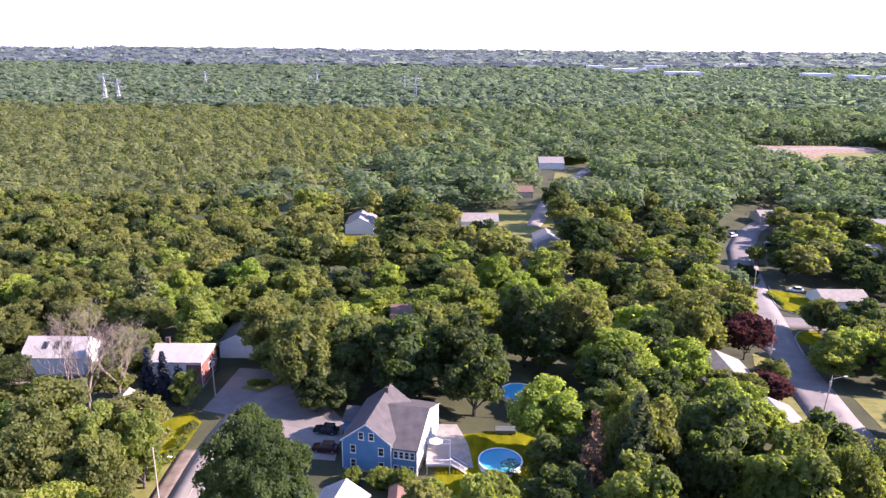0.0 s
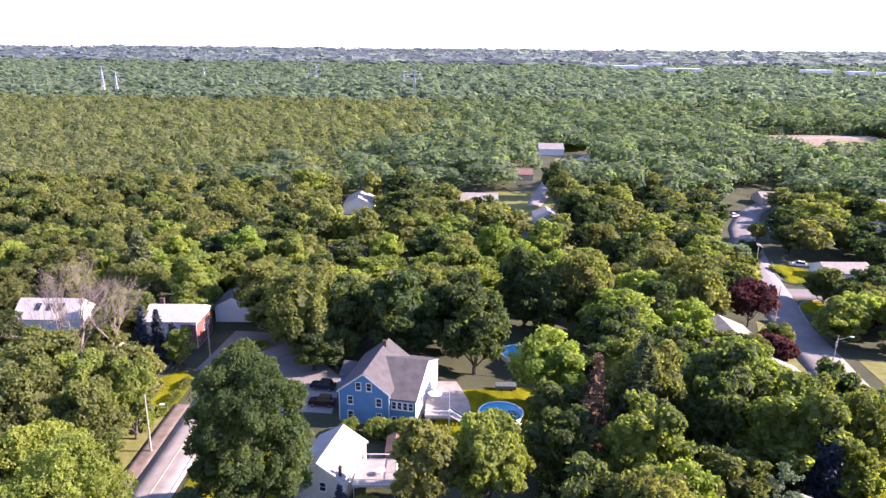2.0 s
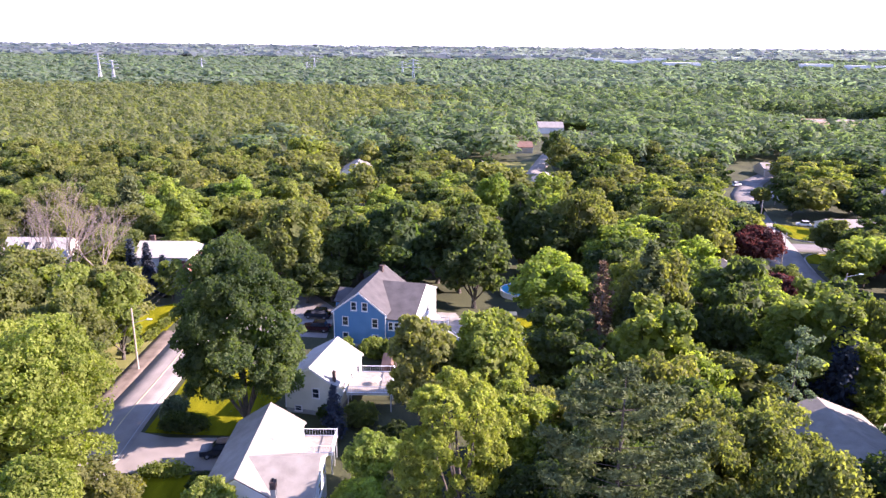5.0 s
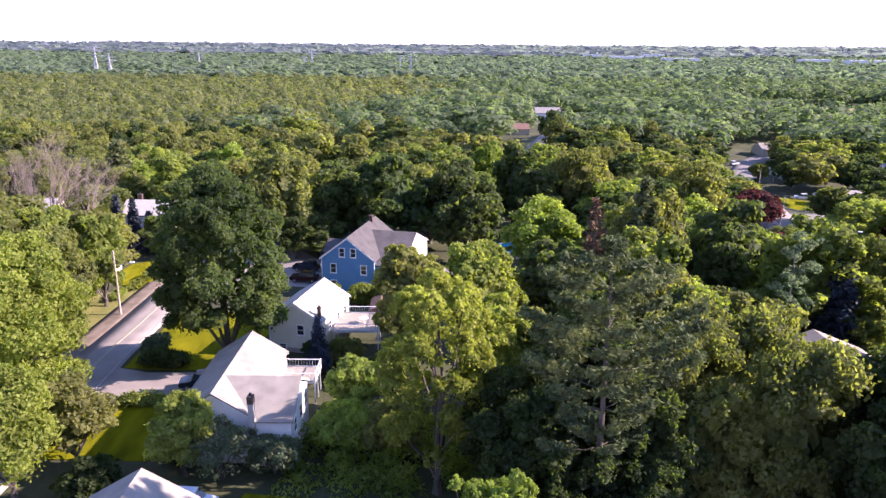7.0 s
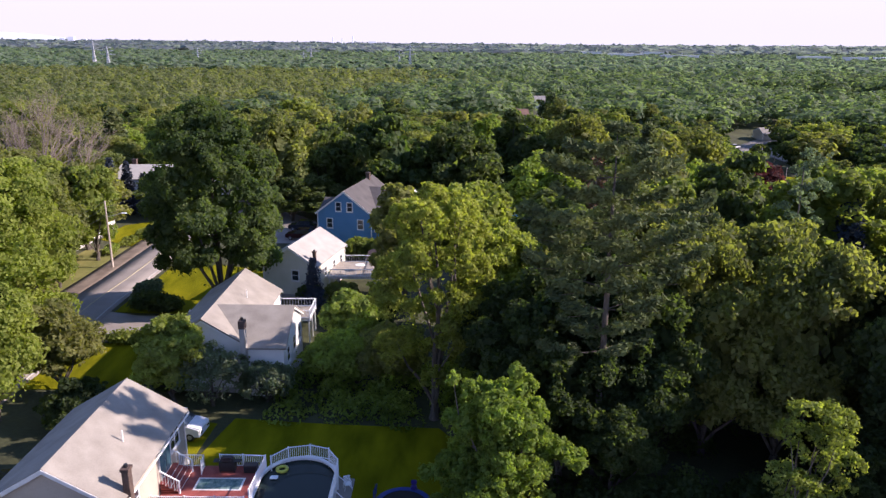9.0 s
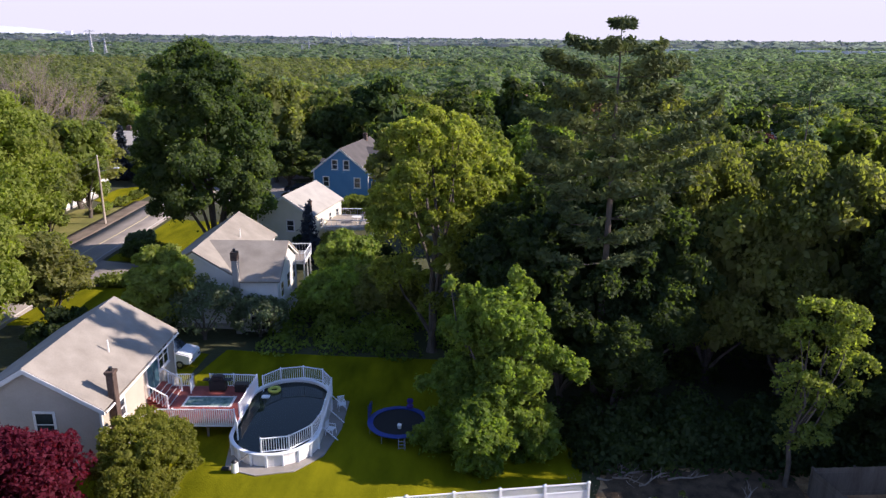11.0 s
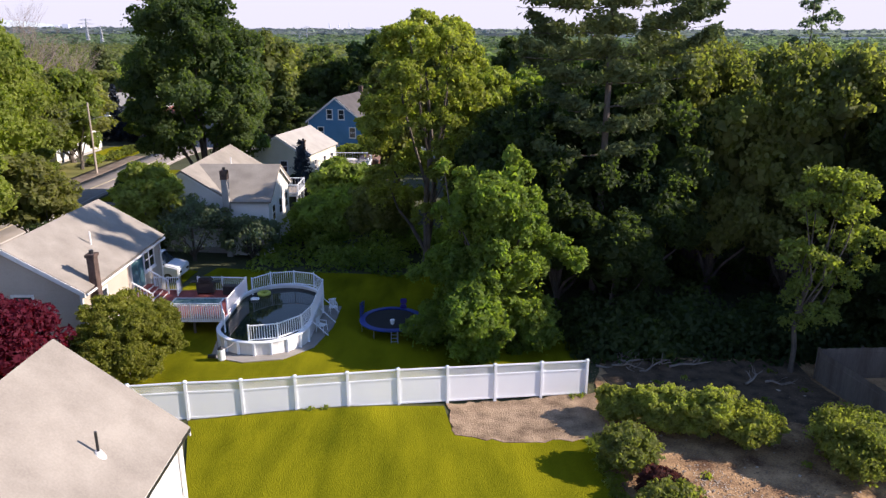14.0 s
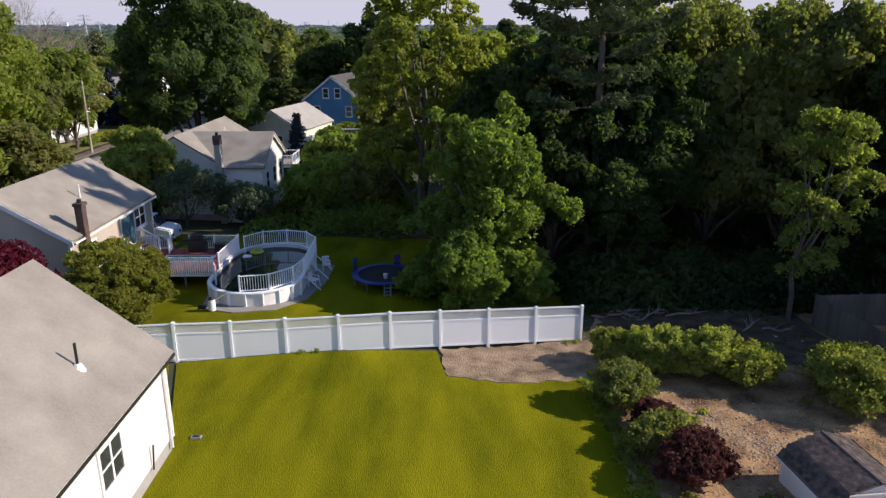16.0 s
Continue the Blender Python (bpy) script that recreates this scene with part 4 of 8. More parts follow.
lh4 = house("long white house with pale roof and skylights", -93.0, -79.5, 143.0, 152.0, -2.0, 2.6, 5.6, WHITE_WALL, ROOF_WHITE, "x")
for u in (-88.5, -86.0, -83.5):
    part("skylight", slab(bmesh.new(), [(u - 0.6, 144.6, 3.95), (u + 0.6, 144.6, 3.95), (u + 0.6, 146.2, 5.02), (u - 0.6, 146.2, 5.02)], 0.1), GLASS, lh4, "dark roof skylight")
lh5 = house("grey-roofed white house behind trees", -52.0, -44.0, 152.5, 164.0, -2.2, 2.4, 4.4, WHITE_WALL, ROOF_DARK)
# along the wide road
rh0 = house("low house with grey shingle roof", 64.5, 74.0, 125.0, 136.0, -6.2, -3.9, -2.0, WHITE_WALL, ROOF_GREY)
rh2 = house("low white house with pale grey roof", 119.5, 134.0, 208.0, 219.0, -9.3, -6.3, -4.3, WHITE_WALL, ROOF_LIGHT, "x")
rh1 = house("small white house with pale roof", 133.0, 144.0, 266.0, 282.0, -11.0, -7.6, -5.2, WHITE_WALL, ROOF_LIGHT)
rh5 = house("white house with grey roof on the rise", 160.0, 172.0, 262.0, 272.0, -11.0, -6.6, -4.0, WHITE_WALL, ROOF_GREY, "x")
rh6 = house("white two-storey house with grey roof", 186.0, 200.0, 300.0, 312.0, -10.6, -5.8, -3.0, WHITE_WALL, ROOF_GREY, "x")
rh7 = house("low house with pale roof far off", 150.0, 163.0, 325.0, 336.0, -10.4, -7.0, -4.8, TAN_WALL, ROOF_LIGHT, "x")
rh3 = house("low house with pale grey shingle roof", 41.0, 52.5, 55.0, 79.0, -2.4, 2.4, 4.7, WHITE_WALL, ROOF_LIGHT)
rh8 = house("house with pale roof behind purple maple", 60.0, 72.0, 146.0, 158.0, -7.0, -3.5, -1.0, WHITE_WALL, ROOF_LIGHT)
# far houses
fa = house("white house with grey roof in a clearing", -42.0, -30.0, 294.0, 312.0, -9.2, -4.6, -1.6, WHITE_WALL, ROOF_GREY)
fb = house("white house half hidden by trees", 8.0, 24.0, 298.0, 308.0, -7.0, -3.6, -1.0, WHITE_WALL, ROOF_LIGHT, "x")
fc = house("house with pale blue-grey roof", 36.0, 46.0, 262.0, 276.0, -6.2, -3.0, -0.8, GREY_WALL, ROOF_LIGHT)
fd = house("red-roofed house between trees", -13.0, -4.0, 166.0, 176.0, -4.0, 2.4, 5.2, TAN_WALL, ROOF_BROWN, "x")
fe = house("house with brown roof by the far road", 34.0, 46.0, 356.0, 366.0, -5.0, -2.0, 0.2, TAN_WALL, ROOF_BROWN, "x")
ff = house("white house by the far road", 62.0, 78.0, 455.0, 468.0, -7.0, -2.6, 0.4, WHITE_WALL, ROOF_GREY, "x")
fg = house("long white house with grey roof", 108.0, 132.0, 410.0, 420.0, -7.5, -3.8, -1.4, WHITE_WALL, ROOF_GREY, "x")

# ---- trees in their places ----
def put_tree(maker, x, y, top, rx, turn=0.0, **kw):
    z = gz(x, y)
    return place(maker(height=top - z, rx=rx, **kw), x, y, 1.0, turn)


put_tree(leafy_tree, -23.9, 79.5, 24.6, 7.7, label="large dense dark green maple beside the street", seed=11, leaves=60000, size=0.28, material=LEAF_MAPLE, low=0.05, lobes=46, reach=(0.22, 0.32))
put_tree(leafy_tree, 1.6, 53.8, 19.9, 5.2, label="tall yellow-green locust tree with feathery crown", seed=12, leaves=52000, size=0.20, material=LEAF_OLIVE, low=0.06, lobes=52, reach=(0.19, 0.30), tilt=1.0, core=False, inner=0.5, clumps=(12, 0.30))
put_tree(leafy_tree, 7.2, 60.5, 15.5, 4.8, label="yellow-green locust tree beside a taller one", seed=13, leaves=16000, size=0.24, material=LEAF_OLIVE, low=0.2, lobes=24, reach=(0.22, 0.34), tilt=0.9, inner=0.5)
put_tree(leafy_tree, -2.0, 78.6, 15.2, 4.2, label="green maple beside the cream house's yard", seed=14, leaves=7000, size=0.45, material=LEAF_MID, low=0.15, lobes=16, reach=(0.28, 0.42))
put_tree(leafy_tree, 6.3, 80.5, 14.6, 5.3, label="broad bright green maple by the round pool", seed=15, leaves=9000, size=0.45, material=LEAF_BRIGHT, low=0.18, lobes=18, reach=(0.28, 0.42))
white_pine = put_tree(pine_tree, 12.7, 43.3, 25.6, 6.2, label="tall white pine with open spreading boughs", seed=16, clear=0.42, whorls=11, material=LEAF_PINE, needle=0.22, per=130, trunk_r=0.25, density=1.5, profile=((0, 0.25, 0.5, 0.7, 0.85, 1), (0.6, 0.9, 1.0, 0.9, 0.6, 0.15)))
white_pine.matrix_world = white_pine.matrix_world @ Matrix.Diagonal((1.0, 0.5, 1.0, 1))
VINES = [(0.3, 0.1, 11.3, 0.58), (0.6, 0.2, 10.2, 0.84), (1.5, 0.2, 9.0, 0.63), (-0.6, 0.3, 9.5, 0.84), (-2.1, 0.2, 10.0, 0.84), (-3.5, 0.3, 10.7, 0.47), (1.2, -0.5, 7.6, 1.0), (-2.8, -0.1, 7.9, 1.16), (-0.8, 0.3, 7.2, 1.26), (3.1, 0.1, 6.0, 0.84),
         (4.3, 0.3, 5.0, 0.79), (-3.3, -0.4, 5.0, 1.16), (-5.1, -0.1, 4.5, 0.63), (0.8, -0.3, 4.6, 1.47), (-1.3, -0.0, 3.6, 1.58), (-3.8, 0.0, 1.3, 1.26), (2.3, -0.5, 1.8, 0.89), (1.3, -0.3, 0.3, 1.31), (-1.2, -0.2, -0.0, 1.47), (2.9, 0.3, 0.4, 0.63)]
rng = np.random.default_rng(17)
for h in np.linspace(0.5, 9.0, 46):  # the tangle inside and behind, wider towards the ground, and the skirt before it
    lean, wide, skirt = -1.1 + 0.08 * h, 3.7 - 0.29 * h, rng.random() < 0.5 * (1 - h / 6.0)
    VINES.append((lean + rng.uniform(-wide, wide), rng.uniform(-3.4, -1.0) if skirt else rng.uniform(-1.2, 2.2), h, rng.uniform(1.0, 1.5)))
put_tree(leafy_tree, 6.3, 38.6, 11.7, 3.1, label="dead trunk smothered in green climbing vines", seed=17, leaves=66000, size=0.17, material=LEAF_VINE, low=0.1, custom=VINES, tilt=1.0, clumps=(18, 0.26), inner=0.5)
SLENDER = [(0.2, 0, 10.6, 0.8), (1.4, 0.2, 10.5, 0.8), (2.3, 0, 10.2, 0.7), (-0.5, 0.2, 9.6, 0.7), (1.2, -0.2, 9.2, 0.8), (2.4, 0, 8.9, 0.6), (0.1, 0.2, 8.3, 0.6), (3.0, 0, 7.4, 0.8), (1.8, 0.3, 7.4, 0.7), (-0.6, 0, 7.0, 0.7), (0.5, -0.2, 6.4, 0.8), (-1.2, 0, 6.2, 0.5), (2.9, 0, 6.2, 0.6), (1.6, 0, 5.4, 0.8), (0.2, 0.2, 5.0, 0.7), (-0.6, 0, 4.2, 0.6), (1.8, 0, 4.2, 0.6), (0.8, -0.2, 3.4, 0.8), (-0.2, 0, 2.8, 0.6)]
put_tree(leafy_tree, 22.0, 34.9, 11.0, 2.3, label="slender young tree with an open crown", seed=19, leaves=9000, size=0.16, material=LEAF_BRIGHT, low=0.30, core=False, custom=SLENDER, inner=0.6, tilt=0.6, girth=0.6, clumps=(12, 0.42))
rng = np.random.default_rng(39)
SLIM = [((h - 17.0) * 0.16 + rng.normal() * (0.7 + 0.10 * (24.0 - h)), rng.normal() * 0.8, h, rng.uniform(0.22, 0.5)) for h in np.linspace(14.5, 24.0, 34)]
put_tree(leafy_tree, 32.0, 58.0, 24.0, 2.3, label="tall thin tree rising over the woods", seed=39, leaves=5200, size=0.17, material=LEAF_GREY, low=0.5, core=False, custom=SLIM, inner=0.9, tilt=0.8, girth=0.35, clumps=(4, 0.7))
put_tree(leafy_tree, -21.0, 55.6, 8.6, 2.9, label="small round maple between two houses", seed=20, leaves=7500, size=0.26, material=LEAF_LIGHT, low=0.12, lobes=12)
put_tree(leafy_tree, -17.6, 55.4, 5.3, 3.0, label="grey-green willowy tree beside the white wing", seed=21, leaves=6500, size=0.20, material=LEAF_GREY, low=0.05, lobes=16, tilt=0.9, core=False, inner=0.7)
put_tree(leafy_tree, -13.2, 56.6, 3.2, 2.4, label="grey-green leafy tree before the basement wall", seed=22, leaves=5000, size=0.20, material=LEAF_GREY, low=0.05, lobes=14, tilt=0.9, core=False, inner=0.7)
put_tree(leafy_tree, -6.6, 66.6, 6.8, 3.0, label="small bright yellow-green maple", seed=23, leaves=8000, size=0.25, material=LEAF_LIGHT, low=0.12, lobes=11)
put_tree(leafy_tree, -7.2, 60.0, 5.0, 3.2, label="low leafy tree behind the pool yard", seed=24, leaves=6000, size=0.28, material=LEAF_VINE, low=0.06, lobes=11)
put_tree(leafy_tree, -2.4, 59.5, 6.0, 3.2, label="dark leafy tree at the edge of the yard", seed=25, leaves=6000, size=0.28, material=LEAF_MID, low=0.05, lobes=11)
put_tree(pine_tree, -12.6, 77.5, 6.4, 2.3, label="small dark spruce between the houses", seed=26, clear=0.06, whorls=14, material=LEAF_SPRUCE, needle=0.22, per=16, trunk_r=0.1)
put_tree(leafy_tree, -41.4, 65.5, 19.8, 7.4, label="tall sunlit green tree beside the street", seed=27, leaves=24000, size=0.28, material=LEAF_OLIVE, low=0.03, lobes=30, reach=(0.28, 0.42))
put_tree(leafy_tree, -34.5, 52.5, 11.5, 4.4, label="leafy tree beside the street", seed=28, leaves=12000, size=0.26, material=LEAF_OLIVE, low=0.08, lobes=14)
put_tree(leafy_tree, -51.5, 79.8, 14.0, 5.8, label="green tree with a sunlit side beside the verge", seed=29, leaves=8000, size=0.38, material=LEAF_OLIVE, low=0.12, lobes=16)
put_tree(leafy_tree, -61.0, 94.0, 14.8, 6.8, label="broad green oak beside the white house", seed=30, leaves=8000, size=0.46, material=LEAF_MID, low=0.12, lobes=18)
put_tree(leafy_tree, -52.0, 97.5, 10.6, 4.0, label="open leafy tree before the white house", seed=31, leaves=4200, size=0.40, material=LEAF_LIGHT, low=0.15, lobes=12, core=False)
put_tree(pine_tree, 22.8, 93.4, 17.6, 4.2, label="dead brown conifer with bare boughs", seed=32, clear=0.25, whorls=20, material=LEAF_DEAD, needle=0.30, per=12, bark=BARK_PALE)
put_tree(pine_tree, 29.6, 94.3, 20.3, 6.2, label="green spruce with drooping boughs", seed=33, clear=0.12, whorls=26, material=LEAF_PINE, needle=0.42, per=34, droop=0.15)
put_tree(pine_tree, 52.4, 84.5, 13.6, 4.2, label="grey-green spruce beside a house", seed=34, clear=0.05, whorls=22, material=LEAF_SPRUCE, needle=0.40, per=40)
put_tree(pine_tree, -75.0, 168.0, 15.0, 7.0, label="broad dark pine behind the houses", seed=35, clear=0.2, whorls=18, material=LEAF_PINE, needle=0.6, per=26)
for x, y, top in ((-60.8, 133.5, 9.0), (-57.2, 132.5, 8.6), (-53.6, 131.0, 6.5)):
    put_tree(pine_tree, x, y, top, 2.4, label="dark narrow spruce before the brick house", seed=int(x * 10) % 97 + 100, clear=0.05, whorls=16, material=LEAF_SPRUCE, needle=0.36, per=18)
for x, y, top, sd in ((-67.5, 122.5, 23.6, 36), (-73.0, 125.0, 22.0, 45), (-64.0, 127.0, 20.5, 46)):
    put_tree(bare_tree, x, y, top, 7.5, label="leafless grey-brown tree with fine twigs", seed=sd, material=BARK_PALE, depth=7)
put_tree(bare_tree, 82.5, 133.5, -1.2, 4.5, label="leafless grey tree beside the wide road", seed=37, material=BARK_PALE, depth=5)
put_tree(bare_tree, -62.0, 84.0, 10.0, 5.0, label="leafless pale tree among the green", seed=38, material=BARK_PALE, depth=5)
for x, y, top, rx, s in ((77.7, 167.0, 4.8, 6.2, 41), (72.4, 141.6, 0.4, 4.4, 42), (148.0, 196.0, 1.5, 7.0, 43), (103.5, 162.0, 1.0, 4.0, 44)):
    put_tree(leafy_tree, x, y, top, rx, label="purple-leaved maple beside the wide road", seed=s, leaves=3500, size=0.6, material=LEAF_PURPLE, low=0.12, lobes=12)

# kinds of trees that stand in number: near, middle and far ones
MIDDLE = [leafy_tree("broad green tree in the dense woods", 200 + k, 15.0, (5.2, 4.6, 5.8, 4.4, 5.0)[k], 4200, 0.42, (LEAF_MID, LEAF_MAPLE, LEAF_MID, LEAF_BRIGHT, LEAF_VINE)[k], ("round", "round", "vase", "round", "round")[k], 0.08, 22, tilt=0.7, reach=(0.22, 0.36), clumps=(6, 0.44)) for k in range(5)]
# kind 1 has the leaves whose colour is darkened for the woods' shade
NEAREST = [leafy_tree("tree of the shady woods beside the yard", 250 + k, 15.0, (5.2, 4.6, 5.8, 4.4, 5.0)[k], 15000, 0.26, (LEAF_MID, LEAF_DARK_SHADE, LEAF_MID, LEAF_BRIGHT, LEAF_MID)[k], "round", 0.05, 24, tilt=1.0, reach=(0.20, 0.36), inner=0.5, clumps=(7, 0.46)) for k in range(5)]
FARTHER = [leafy_tree("green tree among the far woods", 300 + k, 15.0, (5.4, 4.8, 5.8, 5.0)[k], 900, 0.85, (LEAF_MID, LEAF_DARK_SHADE, LEAF_BRIGHT, LEAF_MID)[k], "round", 0.1, 13, tilt=0.5, reach=(0.26, 0.42), clumps=(4, 0.5)) for k in range(4)]
OPEN = [  # x0, x1, y0, y1: where no tree of the woods stands
    (-36, 13, -200, 48), (-25, 0, 45, 126), (-47, -24, -50, 128), (-63.5, -53, 103.5, 121), (-54, -46, 107, 124), (-25, 2, 100, 124), (-3, 18, 62, 118), (0, 10, 48, 68), (6, 34, 30, 46), (9, 33, 118, 147), (-50, -36, 118, 150),
    (-66, -49, 128, 149), (-50, -34, 126, 147), (-36, -17, 106, 128), (-98, -68, 128, 156), (-54, -42, 144, 166), (62, 96, 118, 180), (54, 76, 74, 108), (39, 55, 50, 82), (90, 112, 126, 152), (-15, -2, 160, 178), (-46, -22, 226, 314), (2, 50, 254, 328), (31, 50, 232, 282),
    (32, 50, 322, 368), (52, 90, 352, 470), (104, 136, 398, 424), (225, 355, 450, 596), (112, 136, 198, 236), (130, 146, 252, 286), (158, 174, 250, 276), (184, 202, 288, 314), (148, 165, 316, 338), (-52, -26, 278, 294), (15, 30, 84, 98), (58, 74, 140, 160)]
LINES = [(ROAD_RIGHT, 11.0), ([(97, 196), (106, 195), (116, 194.5), (132, 190)], 8.0), ([(52, 345), (62, 380), (80, 425), (100, 470), (135, 510)], 8), ([(205, 650), (240, 715), (300, 820), (400, 970)], 14), ([(-900, 840), (-415, 895), (-225, 960), (-37, 960), (120, 1000)], 24)]


def near_line(x, y, line, w):
    for (x0, y0), (x1, y1) in zip(line[:-1], line[1:]):
        t = max(0, min(1, ((x - x0) * (x1 - x0) + (y - y0) * (y1 - y0)) / ((x1 - x0) ** 2 + (y1 - y0) ** 2)))
        if math.hypot(x - x0 - t * (x1 - x0), y - y0 - t * (y1 - y0)) < w:
            return True
    return False


def free(x, y):
    return not any(a < x < b and c < y < d for a, b, c, d in OPEN) and not any(near_line(x, y, l, w) for l, w in LINES)


rng = np.random.default_rng(5)
SINGLE_TREES = [  # trees seen one by one, and unseen ones: x, y, top, crown radius, kind
    (-28.3, 131.0, 19.0, 7.0, 0), (-25.0, 126.5, 9.0, 4.6, 1), (-20.5, 127.5, 8.0, 4.2, 1), (-19.2, 134.0, 16.4, 5.6, 1), (-7.6, 131.0, 19.2, 7.2, 1), (6.6, 127.0, 16.8, 6.9, 1), (4.0, 137.0, 17.0, 6.6, 1), (19.2, 152.0, 18.2, 6.4, 1), (31.8, 151.0, 18.4, 7.6, 2), (36.9, 140.0, 12.6, 8.2, 4), (50.1, 165.0, 8.4, 8.2, 4), (60.2, 161.0, 14.0, 7.4, 2), (46.4, 104.0, 16.6, 7.2, 1), (50.4, 88.5, 16.6, 7.2, 3), (27.4, 84.0, 16.2, 5.8, 3), (31.5, 98.0, 18.5, 6.0, 0), (18.0, 98.0, 11.4, 4.6, 1), (61.4, 90.5, 15.0, 4.3, 2), (-12.7, 262.0, 9.5, 11.0, 1), (-7.3, 226.0, 7.5, 7.6, 3), (53.0, 256.0, 10.0, 11.0, 1), (-57.0, 155.0, 15.0, 5.8, 3), (-56.3, 150.5, 9.4, 5.0, 3), (-38.3, 171.5, 14.9, 6.0, 3), 
    # (55, 44) to (43, 48.5) are out of view, added to shade the woods
    (17.0, 87.0, 13.0, 5.4, 1), (40.5, 95.0, 14.5, 5.0, 1), (94.5, 156.5, 4.0, 5.4, 3), (25.0, 62.0, 13.2, 5.2, 3), (55.0, 44.0, 24.0, 6.0, 1), (56.0, 34.0, 23.0, 6.0, 1), (52.0, 27.0, 21.0, 6.0, 1), (58.0, 50.5, 25.0, 6.0, 1), (60.0, 57.0, 25.5, 6.0, 1), (60.0, 64.0, 25.0, 6.0, 1), (60.0, 71.0, 23.0, 6.0, 1), (43.5, 37.5, 14.0, 5.2, 1), (44.0, 43.0, 21.5, 5.2, 1), (43.0, 48.5, 20.5, 4.8, 1), (-28, 146, 15.5, 6.4, 0), (-3, 150, 14, 6, 0),
    (17.5, 47.8, 17.4, 4.8, 1), (23.5, 66.5, 17.4, 5.6, 2), (22.5, 52.0, 18.2, 5.6, 0), (30.0, 54.0, 18.4, 5.8, 4), (36.5, 64.0, 8.5, 4.6, 3), (29.0, 73.0, 13.0, 5.6, 4), (17.0, 71.0, 14.5, 5.6, 1), (37.0, 47.0, 18.4, 5.6, 1), (27.5, 47.5, 18.4, 5.2, 4), (33.0, 40.5, 18.0, 5.0, 1), (41.0, 40.0, 19.5, 5.4, 0), (47.0, 46.0, 19.5, 5.4, 1),
    # (30.5, 18.6) and (30.8, 23) are out of view, added to shade the soil
    (17.0, 58.0, 17.8, 5.4, 1), (45.0, 33.0, 17.0, 5.2, 1), (36.0, 32.0, 13.0, 4.6, 0), (13.2, 51.5, 16.4, 4.4, 1), (8.5, 52.5, 14.5, 4.6, 1), (31.0, 122.0, 8.0, 5.4, 1), (24.0, 149.0, 13.0, 6.0, 1), (34.5, 130.0, 12.0, 6.4, 1), (11.5, 64.0, 13.0, 5.0, 4), (50.0, 38.0, 20.0, 5.4, 1), (30.5, 18.6, 6.3, 2.7, 1), (30.8, 23.0, 6.0, 2.4, 1), (30.0, 38.0, 9.0, 3.6, 1), (10.6, 44.6, 14.0, 4.2, 1), (8.0, 48.0, 15.0, 4.6, 1), (13.6, 41.8, 8.0, 3.0, 1), (15.8, 44.8, 11.0, 3.6, 1), (37.0, 55.0, 9.0, 4.6, 0), (22.5, 49.0, 17.6, 4.8, 4), (24.5, 58.5, 17.6, 5.2, 1),
    (-48.6, 100.5, 13.5, 3.8, 3), (-50.5, 92.0, 14.0, 4.6, 0), (-56.0, 99.5, 15.0, 4.6, 3), (-47.8, 88.0, 7.5, 3.0, 3), (-65.5, 106.0, 15.5, 7.6, 0), (-51.0, 127.8, 7.0, 3.0, 3), (-40.0, 151.0, 14.0, 6.2, 0), (-67.0, 130.0, 10.0, 4.6, 0), (-75.0, 122.0, 8.0, 4.6, 3),
    (58.0, 101.0, 12.0, 4.5, 0), (63.5, 104.5, 12.0, 5.0, 1), (70.5, 97.0, 11.0, 4.5, 0), (56.5, 84.0, 9.0, 3.6, 3), (-31.8, 57.8, 8.6, 3.6, 0), (61.0, 139.5, 3.0, 4.5, 0), (67.5, 140.0, 2.0, 4.0, 2), (77.0, 150.0, 0.5, 3.6, 0)]
spots, dice = [], np.random.default_rng(15)
for x, y, top, rx, k in SINGLE_TREES:
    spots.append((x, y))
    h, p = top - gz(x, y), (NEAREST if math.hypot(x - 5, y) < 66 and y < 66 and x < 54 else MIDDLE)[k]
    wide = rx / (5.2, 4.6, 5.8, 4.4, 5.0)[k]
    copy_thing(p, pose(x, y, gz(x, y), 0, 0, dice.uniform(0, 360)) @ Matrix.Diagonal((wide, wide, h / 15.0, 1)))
step = 8.6
found = []
for j in range(0, 33):
    for i in range(-26, 27):
        y = 40 + j * step + rng.uniform(-2.6, 2.6)
        x = i * step + (j % 2) * step / 2 + rng.uniform(-2.6, 2.6)
        oak = x < -66 - 0.05 * (y - 150)
        apart = 30 if oak else 96
        if abs(x - 5) > 30 + 0.72 * y or not free(x, y) or any((x - a) ** 2 + (y - b) ** 2 < 40 for a, b in spots) or any((x - a) ** 2 + (y - b) ** 2 < apart for a, b, _ in found):
            continue
        found.append((x, y, oak))
found.sort(key=lambda p: math.hypot(p[0] * 0.8, p[1]))
joined_v, joined_f = {}, {}
